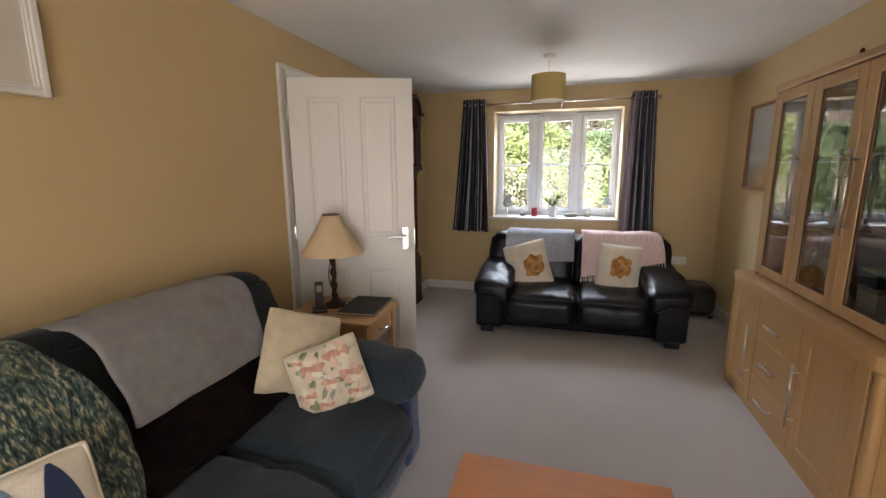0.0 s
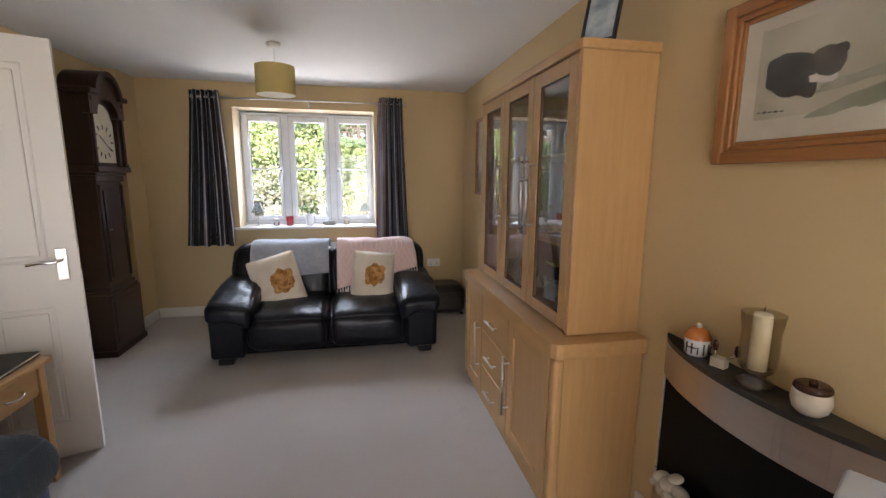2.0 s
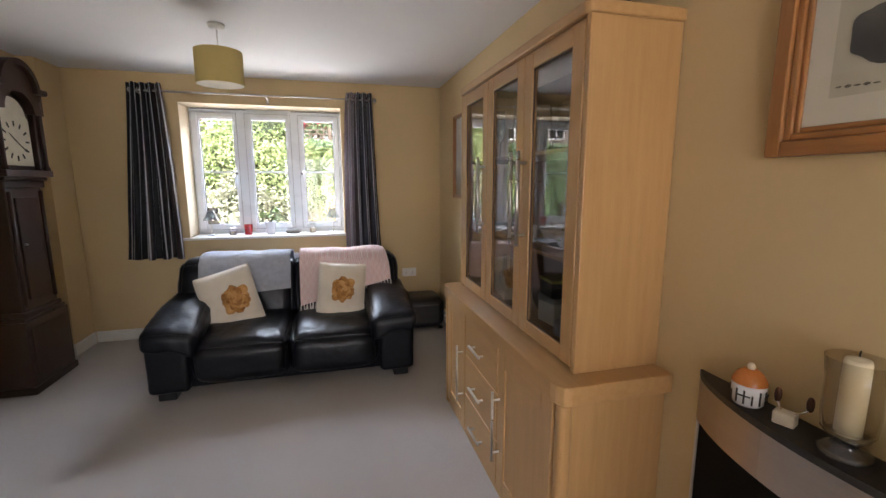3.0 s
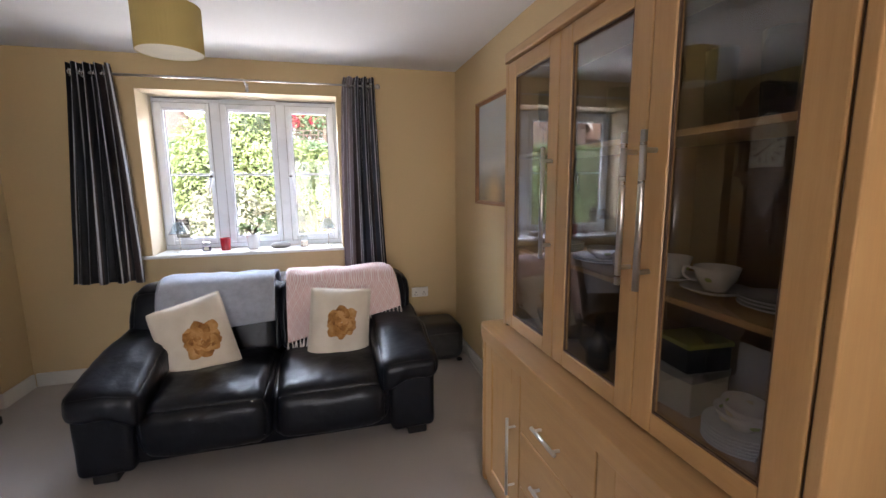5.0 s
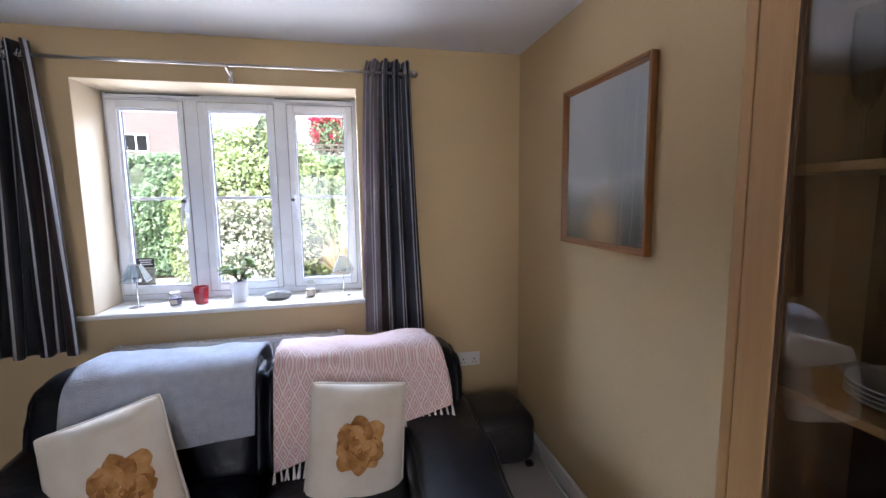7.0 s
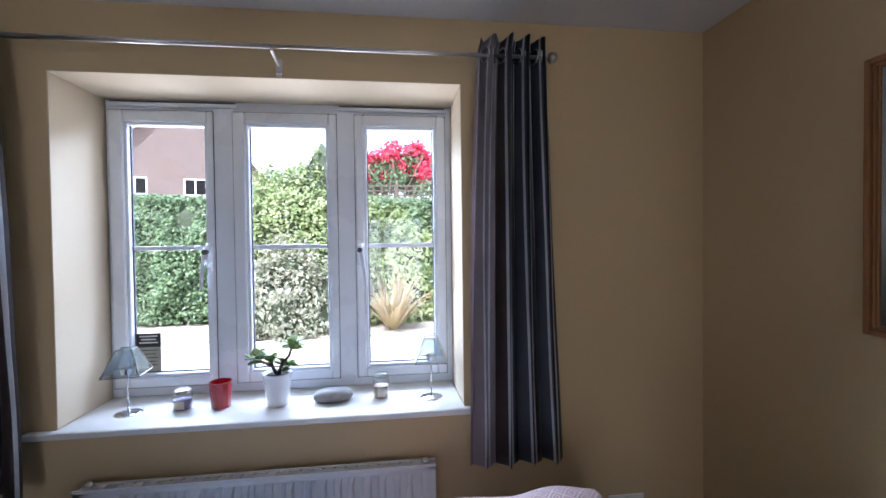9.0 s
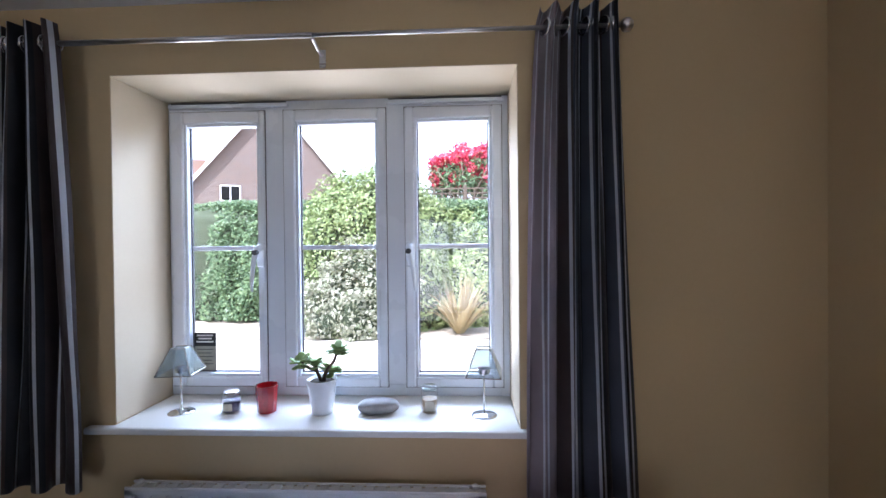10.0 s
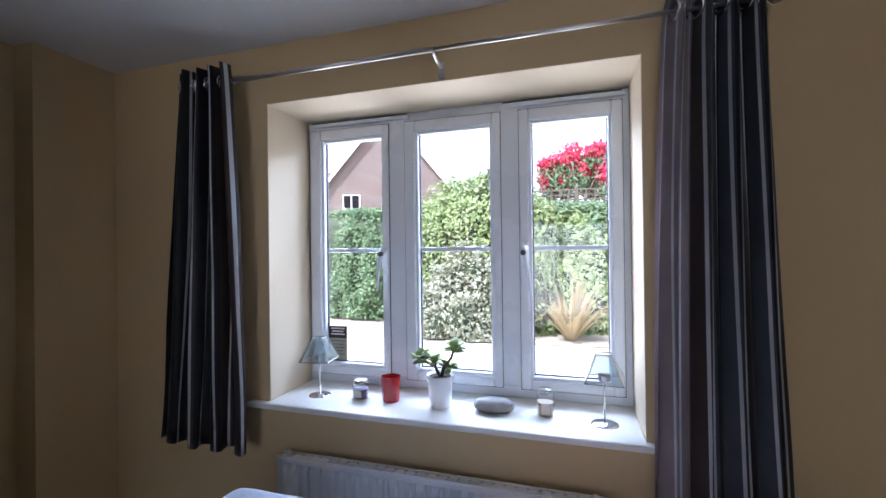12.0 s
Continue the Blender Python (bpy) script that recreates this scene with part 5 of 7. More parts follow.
def bands(grounds):
    """Where each woven stripe starts along the width, with its colour: a broad ground, then a thin pale line."""
    rows, n = [], len(grounds)
    for k, g in enumerate(grounds):
        rows += [(k / n, g), ((k + 0.62) / n, 2), ((k + 0.62 + (0.13 if g in (0, 1) else 0.19)) / n, g)]
    return rows




def curtain(label, top, bottom, z0, z1, folds, seed, grounds, flare):
    """An eyelet curtain drawn aside: deep folds that open out towards the hem, with woven stripes."""
    c = thing("curtain", label, "curtain", group="striped curtains")
    bm = bmesh.new()
    nu, nv = 260, 34
    stripes = bands(grounds)
    grid = []
    for j in range(nv + 1):
        v = j / nv
        z = z1 + (z0 - z1) * v
        a, b = top[0] + (bottom[0] - top[0]) * v ** flare[0], top[1] + (bottom[1] - top[1]) * v ** flare[1]
        row = []
        for i in range(nu + 1):
            u = i / nu
            ph_ = u * folds * 2 * math.pi
            wob = noise.noise(Vector((u * 6, v * 1.5, seed)))
            depth = (0.034 + 0.020 * wob) * (1 - 0.30 * v)
            x = a + (b - a) * u + 0.010 * v * math.sin(ph_ * 2 + seed + v) + 0.008 * wob * v
            y = 4.735 + depth * math.sin(ph_ + 0.9 * v * wob) + 0.012 * v * noise.noise(Vector((u * 9, v * 3, seed + 4)))
            zz = z - (0.012 * noise.noise(Vector((u * 8, 3, seed))) * v)
            row.append(bm.verts.new((x, min(y, YW - 0.038), zz)))
        grid.append(row)
    for j in range(nv):
        for i in range(nu):
            u = (i + 0.5) / nu
            f = bm.faces.new((grid[j][i], grid[j + 1][i], grid[j + 1][i + 1], grid[j][i + 1]))
            f.material_index = [m for s, m in stripes if u >= s][-1]
    r = bmesh.ops.solidify(bm, geom=bm.faces[:], thickness=0.0025)
    cloth = part("cloth", bm, STRIPES, c, smooth=True)
    for k in range(folds * 2):
        u = (k + 0.5) / (folds * 2)
        x = top[0] + (top[1] - top[0]) * u
        t = [(x + 0.0 * a_, 4.735 + 0.024 * math.cos(a_), 2.172 + 0.024 * math.sin(a_)) for a_ in np.linspace(0, 2 * math.pi, 22)]
        part("eyelet", tube([(x + 0.35 * (p[1] - 4.735) * (1 if k % 2 else -1), p[1], p[2]) for p in t], 0.0042, 6), "chrome", c, smooth=True)
    return c


curtain("charcoal striped eyelet curtain drawn aside, shorter hem", (-0.975, -0.722), (-1.115, -0.664), 0.745, 2.235, 4, 2.0, (0, 3, 0, 0, 4, 0, 0, 0, 4, 0, 4), (1.2, 0.7))
curtain("charcoal and taupe striped eyelet curtain drawn aside", (0.800, 1.030), (0.738, 1.078), 0.735, 2.235, 4, 6.0, (1, 1, 1, 1, 4, 3, 0, 3, 0, 4, 3, 0), (0.45, 1.1))


# ---- radiator ----
def radiator():
    r = thing("radiator", "white panel radiator under the window", "radiator", (0.04, 4.770, 0.153))
    w, hh = 0.585, 0.592
    bm = bmesh.new()
    n = 132
    prof = []
    for i in range(n + 1):
        x = -w + 0.03 + (2 * w - 0.06) * i / n
        prof.append((x, 0.006 * (1 if math.sin(i / n * 22 * 2 * math.pi) > 0 else -1)))
    g = [[bm.verts.new((x, -0.012 + y * (0 if k in (0, 3) else 1), z)) for x, y in prof] for k, z in enumerate((0.02, 0.05, hh - 0.05, hh - 0.02))]
    for a, b in zip(g, g[1:]):
        for i in range(n):
            bm.faces.new((a[i], a[i + 1], b[i + 1], b[i]))
    part("front_panel", bm, "radiator", r)
    part("body", boxes(((-w, -0.008, 0), (w, 0.03, hh - 0.012)), ((-w, -0.018, 0.0), (-w + 0.03, -0.008, hh - 0.006)), ((w - 0.03, -0.018, 0.0), (w, -0.008, hh - 0.006)), ((-w, -0.018, 0), (w, -0.008, 0.02)), ((-w, -0.018, hh - 0.025), (w, -0.008, hh - 0.006)), bevel=0.003), "radiator", r)
    part("top_grille", boxes(*[((-w + 0.02 + k * 0.0382, -0.014, hh - 0.013), (-w + 0.047 + k * 0.0382, 0.026, hh - 0.006)) for k in range(30)], ((-w, -0.016, hh - 0.008), (w, -0.010, hh)), ((-w, 0.024, hh - 0.008), (w, 0.030, hh)), bevel=0.001), "radiator", r)
    for x in (-w + 0.035, w - 0.035):
        part("cap", lathe([(0, hh), (0.011, hh), (0.011, hh + 0.010), (0.005, hh + 0.013), (0, hh + 0.013)], 12, (x, 0.008, 0)), "gloss_white", r)
        part("pipe", tube([(x, 0.01, 0.02), (x, 0.01, -0.152)], 0.0075, 8), "gloss_white", r)
    part("wall_bracket", boxes(((-0.4, 0.03, 0.1), (-0.36, 0.061, 0.5)), ((0.36, 0.03, 0.1), (0.40, 0.061, 0.5))), "radiator", r)


radiator()


# ---- black speaker box in the corner, socket and cable ----
sb = thing("speaker_box", "black subwoofer box with rounded edges in the corner", "speaker", (1.46, 4.56, 0))
part("cabinet", rounded((-0.19, -0.19, 0.012), (0.19, 0.19, 0.315), 0.085, 12, 0.0, 1.0), "black", sb, smooth=True)
part("grille", rounded((-0.13, -0.196, 0.07), (0.13, -0.182, 0.25), 0.008, 8, 0.0, 1.0), "charcoal", sb)
for x in (-0.15, 0.15):
    for y in (-0.15, 0.15):
        part("foot", boxes(((x - 0.02, y - 0.02, 0), (x + 0.02, y + 0.02, 0.02)), bevel=0.004), "black", sb)
so = thing("wall_socket", "white double electric socket on the wall", "socket", (1.38, YW, 0.485))
part("plate", boxes(((-0.073, -0.009, -0.043), (0.073, 0, 0.043)), bevel=0.004), "gloss_white", so)
for x in (-0.036, 0.036):
    part("switch", boxes(((x - 0.008, -0.013, 0.012), (x + 0.008, -0.009, 0.034)), bevel=0.002), "gloss_white", so)
    part("pin_hole", boxes(((x - 0.004, -0.0096, -0.006), (x + 0.004, -0.0088, 0.003)), ((x - 0.014, -0.0096, -0.024), (x - 0.007, -0.0088, -0.019)), ((x + 0.007, -0.0096, -0.024), (x + 0.014, -0.0088, -0.019))), "ink", so)
ca = thing("cable", "white cable trailing along the skirting board", "cable")
part("lead", tube(rounded_path([(1.665, 4.50, 0.11), (1.685, 4.44, 0.09), (1.680, 4.38, 0.03), (1.683, 4.25, 0.007), (1.676, 3.9, 0.006), (1.684, 3.5, 0.007), (1.678, 3.08, 0.006)]), 0.0055, 8), "gloss_white", ca, smooth=True)
part("plug", boxes(((1.635, 4.475, 0.09), (1.675, 4.525, 0.135)), bevel=0.008), "gloss_white", ca)


# ---- pictures ----
def framed(name, label, wall_x, inward, y0, y1, z0, z1, rail, deep, mats, mat_width=0.0, backing="paper"):
    """A picture flat on an east (inward -1) or west (inward 1) wall, its frame mitred and stepped."""
    f = thing(name, label, "picture", (wall_x, 0, 0))
    a = inward

    def sp_(x0, x1, lo, hi):
        return ((min(a * x0, a * x1), lo[0], lo[1]), (max(a * x0, a * x1), hi[0], hi[1]))
    for step, (t0, t1, d) in enumerate(((0.0, 0.55, 1.0), (0.55, 0.8, 0.72), (0.8, 1.0, 0.5))):
        o, i = rail * t0, rail * t1
        for k, (lo, hi) in enumerate((((y0 + o, z0 + o), (y0 + i, z1 - o)), ((y1 - i, z0 + o), (y1 - o, z1 - o)), ((y0 + i, z0 + o), (y1 - i, z0 + i)), ((y0 + i, z1 - i), (y1 - i, z1 - o)))):
            part("frame", boxes(sp_(0.002, deep * d, lo, hi), bevel=0.004), mats[0] if k < 2 else mats[1], f)
    part("mount", boxes(sp_(0.001, deep * 0.3, (y0 + rail * 0.9, z0 + rail * 0.9), (y1 - rail * 0.9, z1 - rail * 0.9))), backing, f)
    gl = part("glazing", boxes(sp_(deep * 0.42, deep * 0.44, (y0 + rail * 0.98, z0 + rail * 0.98), (y1 - rail * 0.98, z1 - rail * 0.98))), "clear", f)
    gl.visible_shadow = False
    return f


def flat_shape(f, name, outline, x0, x1, mat):
    return part(name, prism(outline, x0, x1, axis=0), mat, f)


sea = framed("seascape_picture", "hazy seascape print in a thin wooden frame", XR, -1, 3.625, 4.232, 1.276, 1.976, 0.026, 0.032, ("pine_z", "pine"), backing="seascape")
cat = framed("sketch_picture", "pale sketch print in a wide stepped pine frame", XR, -1, 0.62, 1.386, 1.478, 1.945, 0.066, 0.034, ("pine_z", "pine"), backing="paper")


def wash(name, cy, cz, ry, rz, mat, x0, x1, ragged=0.06, turn=0.0, square=2.0):
    """A soft-edged patch of pigment with a slightly ragged outline."""
    pts = []
    for t in np.linspace(0, 2 * math.pi, 41)[:-1]:
        k = 1 + ragged * noise.noise(Vector((math.cos(t) * 2.5, math.sin(t) * 2.5, cy * 9)))
        c, d = math.copysign(abs(math.cos(t)) ** (2 / square), math.cos(t)) * ry * k, math.copysign(abs(math.sin(t)) ** (2 / square), math.sin(t)) * rz * k
        pts.append((cy + c * math.cos(turn) - d * math.sin(turn), cz + c * math.sin(turn) + d * math.cos(turn)))
    return flat_shape(cat, name, pts, x0, x1, mat)


flat_shape(cat, "drawing", [(1.270, 1.600), (1.270, 1.845), (0.735, 1.845), (0.735, 1.600)], -0.0115, -0.0105, "sketch_paper")
wash("fold_wash", 0.93, 1.635, 0.17, 0.022, "sketch_green", -0.0122, -0.0116, 0.5, -0.25)
wash("fold_wash", 1.01, 1.668, 0.10, 0.012, "sketch_mid", -0.0128, -0.0123, 0.5, -0.12)
wash("dark_wash", 1.165, 1.708, 0.078, 0.056, "sketch_dark", -0.0134, -0.0129, 0.22, 0.35, 2.5)
wash("pale_wash", 1.085, 1.684, 0.036, 0.012, "fringe", -0.0139, -0.0135, 0.3, 0.15)
wash("dark_wash", 1.078, 1.722, 0.044, 0.034, "sketch_grey", -0.0144, -0.0140, 0.2, 0.5)
wash("dark_wash", 1.062, 1.738, 0.030, 0.018, "sketch_dark", -0.0148, -0.0145, 0.3, -0.2)
for k in range(5):
    wash("signature_stroke", 1.252 - 0.017 * k, 1.621 - 0.001 * k, 0.006, 0.0018 + 0.0012 * (k % 2), "sketch_grey", -0.0122, -0.0116, 0.4)
framed("white_picture", "pale print in a white frame on the wall", XL, 1, 0.36, 0.955, 1.715, 2.19, 0.040, 0.03, ("gloss_white", "gloss_white"), backing="paper")
pf = thing("photo_frame", "small photograph in a dark frame on the hutch", "photo frame", (1.475, 1.775, 1.945), -62, tilt=(-14, 0))
part("frame", boxes(((-0.075, -0.010, 0), (-0.063, 0.006, 0.24)), ((0.063, -0.010, 0), (0.075, 0.006, 0.24)), ((-0.063, -0.010, 0), (0.063, 0.006, 0.012)), ((-0.063, -0.010, 0.228), (0.063, 0.006, 0.24)), bevel=0.002), "black", pf)
part("photograph", boxes(((-0.064, -0.003, 0.011), (0.064, 0.004, 0.229))), "photo", pf)
part("stay", boxes(((-0.02, 0.006, 0.0), (0.02, 0.010, 0.16))), "black", pf)
fh = thing("figurine", "tiny dark figurine on top of the hutch", "ornament", (1.50, 2.66, 1.945))
part("figure", lathe([(0, 0), (0.014, 0.001), (0.013, 0.02), (0.007, 0.032), (0.009, 0.040), (0, 0.047)], 14), "brown_glaze", fh, smooth=True)
fg = thing("figurine", "small dark figurine on a pale dish", "ornament", (1.52, 2.46, 1.945))
part("dish", lathe([(0, 0), (0.03, 0), (0.07, 0.012), (0.075, 0.016), (0.03, 0.008), (0, 0.008)], 24), "pebble", fg, smooth=True)
part("figure", lathe([(0, 0.008), (0.016, 0.009), (0.014, 0.03), (0.008, 0.05), (0.011, 0.06), (0.008, 0.075), (0, 0.08)], 14, (0, 0.03, 0)), "brown_glaze", fg, smooth=True)


# ---- fireplace on the east wall, curved out from it ----
FY0, FY1 = 0.72, 1.53


def bow(y, reach):
    """How far the curved front stands out from the wall."""
    u = (y - FY0) / (FY1 - FY0)
    return reach * max(0.0, 1 - (2 * u - 1) ** 2) ** 0.75


def crescent(reach, a, b, wall=0.0, n=30):
    ys = [a + (b - a) * k / n for k in range(n + 1)]
    return [(XR - 0.001 - wall, b), (XR - 0.001 - wall, a)] + [(XR - 0.004 - wall - bow(y, reach), y) for y in ys]


def fireplace():
    f = thing("fireplace", "wall fireplace with a bowed steel front and dark shelf", "fireplace")
    part("mantel", prism(crescent(0.118, FY0 + 0.002, FY1 - 0.002), 0.832, 0.850), "charcoal", f, "dark stone mantel shelf")
    edges = [FY0 + 0.012, 0.885, 0.985, 1.005, 1.255, 1.40, FY1 - 0.012]
    for a, b in zip(edges, edges[1:]):
        ys = [a + 0.0003 + (b - a - 0.0006) * k / 8 for k in range(9)]
        outline = [(XR - 0.004 - bow(y, 0.108), y) for y in ys] + [(XR - 0.004 - bow(y, 0.108) * 0.94 + 0.001, y) for y in ys[::-1]]
        part("steel_panel", prism(outline, 0.70, 0.832), "fp_steel", f, "brushed steel fascia panel")
    part("fire_back", boxes(((XR - 0.012, FY0 + 0.02, 0.0), (XR - 0.004, FY1 - 0.02, 0.83))), "black_gloss", f)
    ys = [FY0 + 0.012 + (FY1 - FY0 - 0.024) * k / 30 for k in range(31)]
    part("lower_front", prism([(XR - 0.013, FY1 - 0.03), (XR - 0.013, FY0 + 0.03)] + [(XR - 0.012 - bow(y, 0.10) * 0.9, y) for y in ys[1:-1]], 0.0, 0.26), "fp_steel", f)
    for y in (FY0 + 0.016, FY1 - 0.016):
        part("edge_trim", tube([(XR - 0.012, y, 0.0), (XR - 0.012, y, 0.832)], 0.005, 8), "steel", f)


fireplace()
peb = []
for k, (y, r, z) in enumerate([(1.455, 0.026, 0), (1.41, 0.030, 0), (1.36, 0.033, 0), (1.31, 0.028, 0), (1.26, 0.034, 0), (1.20, 0.030, 0), (1.15, 0.036, 0), (1.09, 0.03, 0), (1.04, 0.033, 0), (0.98, 0.03, 0), (1.43, 0.026, 0.040), (1.385, 0.029, 0.043), (1.335, 0.027, 0.045), (1.28, 0.029, 0.044), (1.225, 0.028, 0.046), (1.36, 0.022, 0.085)]):
    p = thing("pebble", "smooth white decorative pebble in the fireplace", "pebble", (XR - 0.030 - 0.35 * bow(y, 0.10) - 0.006 * (k % 3), y, 0.26 + z), 37 * k, "fireplace pebbles")
    part("stone", soft((-r * 1.35, -r, 0), (r * 1.35, r, r * 1.25), 2.2, 6, 0.0, 0.004, k * 2.0, 14.0), "white_pebble", p, smooth=True)


def on_mantel(name, label, category, y, inset=0.055, turn=0.0):
    return thing(name, label, category, (XR - inset, y, 0.850), turn)


sg = on_mantel("sugar_pot", "white cottage pot with an orange lid and dark beams", "pot", 1.335)
part("bowl", lathe([(0, 0), (0.036, 0), (0.042, 0.008), (0.045, 0.04), (0.043, 0.066), (0.040, 0.066), (0.040, 0.01), (0, 0.01)], 28), "ceramic", sg, smooth=True)
lid = part("lid", lathe([(0.046, 0.064), (0.044, 0.074), (0.034, 0.092), (0.020, 0.102), (0.010, 0.104), (0, 0.104)], 28), "terracotta", sg, "orange glazed lid", smooth=True)
part("knob", lathe([(0, 0.102), (0.009, 0.103), (0.011, 0.112), (0.007, 0.120), (0, 0.121)], 14), "stoneware", lid, smooth=True)
for k in range(14):
    a = 2 * math.pi * k / 14
    bm = boxes(((0.0445, -0.0022, 0.012), (0.0468, 0.0022, 0.052 if k % 3 else 0.040)))
    bmesh.ops.transform(bm, matrix=Matrix.Rotation(a, 4, "Z"), verts=bm.verts)
    part("painted_beam", bm, "ink", sg)
for k in range(4):
    bm = boxes(((0.0448, -0.018, 0.034), (0.0462, 0.018, 0.038)))
    bmesh.ops.transform(bm, matrix=Matrix.Rotation(1.57 * k + 0.4, 4, "Z"), verts=bm.verts)
    part("painted_beam", bm, "ink", sg)
sg.scale = (0.87, 0.87, 0.90)
hl = on_mantel("candle_holder", "tall smoked glass candle holder with a pillar candle", "candle", 1.115, 0.058)
part("glass", lathe([(0.0, 0.0), (0.0378, 0.0), (0.0396, 0.0056), (0.0258, 0.0167), (0.0189, 0.026), (0.0258, 0.0372), (0.0413, 0.0558), (0.0439, 0.093), (0.043, 0.1581), (0.049, 0.2093), (0.0464, 0.2093), (0.0404, 0.1581), (0.0413, 0.093), (0.0378, 0.0595), (0.0, 0.0465)], 36), "smoky", hl, smooth=True)
part("foot_rim", lathe([(0.0344, 0.0009), (0.04, 0.0009), (0.04, 0.0074), (0.0344, 0.0093), (0.0344, 0.0009)], 30), "crystal", hl, smooth=True)
part("candle", lathe([(0.0, 0.0484), (0.021, 0.0484), (0.0213, 0.093), (0.021, 0.2), (0.0191, 0.2083), (0.014, 0.2037), (0.0, 0.2009)], 28), "wax", hl, "ivory pillar candle", smooth=True)
part("wick", tube([(0, 0, 0.214), (0.002, 0, 0.226)], 0.0015, 6), "ink", hl)
bw = on_mantel("lidded_pot", "cream stoneware pot with a brown glazed lid", "pot", 0.965, 0.055)
part("bowl", lathe([(0, 0), (0.030, 0), (0.043, 0.012), (0.050, 0.036), (0.047, 0.060), (0.042, 0.070), (0.038, 0.068), (0.043, 0.045), (0.026, 0.009), (0, 0.009)], 32), "stoneware", bw, smooth=True)
lid = part("lid", lathe([(0.044, 0.066), (0.048, 0.072), (0.045, 0.081), (0.039, 0.085), (0.026, 0.083), (0, 0.085)], 32), "brown_glaze", bw, "glossy brown glazed lid", smooth=True)
part("knob", lathe([(0, 0.083), (0.010, 0.084), (0.011, 0.092), (0.005, 0.096), (0, 0.096)], 16), "brown_glaze", lid, smooth=True)
bw.scale = (0.86, 0.86, 0.92)
part("foot", lathe([(0, 0.001), (0.040, 0.001), (0.043, 0.006), (0.041, 0.013), (0.026, 0.020), (0.020, 0.030), (0.028, 0.040), (0.036, 0.046), (0, 0.046)], 32), "crystal", hl, "thick clear glass foot", smooth=True)
hl.scale = (1.1, 1.1, 1.02)
tl = on_mantel("trinket_stand", "small pale block with two dark glass drops", "ornament", 1.235, 0.062, 20)
part("block", boxes(((-0.016, -0.022, 0), (0.016, 0.022, 0.032)), bevel=0.004), "stoneware", tl)
for y in (-0.038, 0.024):
    part("drop", soft((-0.006 + 0.02, y - 0.008, 0.040), (0.006 + 0.02, y + 0.008, 0.078), 2.2, 5, 0, 0.001, 1.0), "brown_glaze", tl, smooth=True)
    part("wire", tube([(0.0, y * 0.4, 0.03), (0.012, y * 0.7, 0.036), (0.02, y, 0.045)], 0.002, 6), "chrome", tl)

# ---- white appliance on the floor before the hearth ----
ap = thing("fan_heater", "white upright appliance with a dark oval ring", "appliance", (1.362, 0.495, 0), -62)
part("housing", boxes(((-0.165, -0.05, 0.03), (0.165, 0.05, 0.965)), bevel=0.008, seg=3), "white_board", ap)
ring = [(0.145 * math.cos(t), 0.15 * math.sin(t) + 0.775) for t in np.linspace(0, 2 * math.pi, 40)[:-1]]
inner = [(0.10 * math.cos(t), 0.113 * math.sin(t) + 0.775) for t in np.linspace(0, 2 * math.pi, 40)[:-1]]
part("ring", prism(ring, -0.056, -0.048, axis=1), "black", ap, "black oval ring")
part("hub", prism(inner, -0.060, -0.054, axis=1), "white_board", ap)
part("stand", boxes(((-0.18, -0.10, 0), (0.18, 0.10, 0.035)), bevel=0.012), "white_board", ap)


# ---- things in the hutch ----
SX, SHELVES = 1.55, (0.807, 1.145, 1.539)


def tumbler(y, x, z, r=0.03, hh=0.11, mat="crystal"):
    t = thing("tumbler", "clear cut-glass tumbler on a hutch shelf", "glass", (x, y, z), group="hutch glassware")
    part("bowl", lathe([(0, 0), (r * 0.8, 0), (r, hh), (r * 0.93, hh), (r * 0.74, 0.012), (0, 0.012)], 20), mat, t, smooth=True)


def goblet(y, x, z, s=1.0):
    t = thing("goblet", "stemmed drinking glass on a hutch shelf", "glass", (x, y, z), group="hutch glassware")
    part("bowl", lathe([(0, 0.0), (0.032 * s, 0.001), (0.032 * s, 0.004), (0.005 * s, 0.010), (0.004 * s, 0.085 * s), (0.02 * s, 0.10 * s), (0.036 * s, 0.13 * s), (0.037 * s, 0.16 * s), (0.031 * s, 0.20 * s), (0.029 * s, 0.20 * s), (0.034 * s, 0.16 * s), (0.03 * s, 0.12 * s), (0, 0.105 * s)], 20), "crystal", t, smooth=True)


def teacup(y, x, z, turn=0.0, s=1.0):
    t = thing("teacup", "white floral china teacup on its saucer", "cup", (x, y, z), turn, "china tea set")
    part("saucer", lathe([(0, 0.004), (0.03 * s, 0.0), (0.045 * s, 0.004), (0.072 * s, 0.016), (0.070 * s, 0.018), (0.03 * s, 0.007), (0, 0.007)], 28), "ceramic", t, smooth=True)
    cup = part("cup", lathe([(0, 0.008), (0.022 * s, 0.008), (0.026 * s, 0.014), (0.040 * s, 0.040), (0.047 * s, 0.068), (0.044 * s, 0.068), (0.036 * s, 0.04), (0.02 * s, 0.016), (0, 0.016)], 28), "ceramic", t, smooth=True)
    part("handle", tube(rounded_path([(0.043 * s, 0, 0.058), (0.064 * s, 0, 0.066), (0.068 * s, 0, 0.045), (0.055 * s, 0, 0.030), (0.037 * s, 0, 0.030)]), 0.0035, 8), "ceramic", cup, smooth=True)
    for k in range(3):
        bm = soft((0.036, -0.007, 0.034), (0.046, 0.009, 0.048), 2.5, 3, 0, 0.002, k * 1.0)
        bmesh.ops.transform(bm, matrix=Matrix.Rotation(2.1 * k + 1.2, 4, "Z"), verts=bm.verts)
        part("painted_leaf", bm, "jade_leaf", cup, smooth=True)


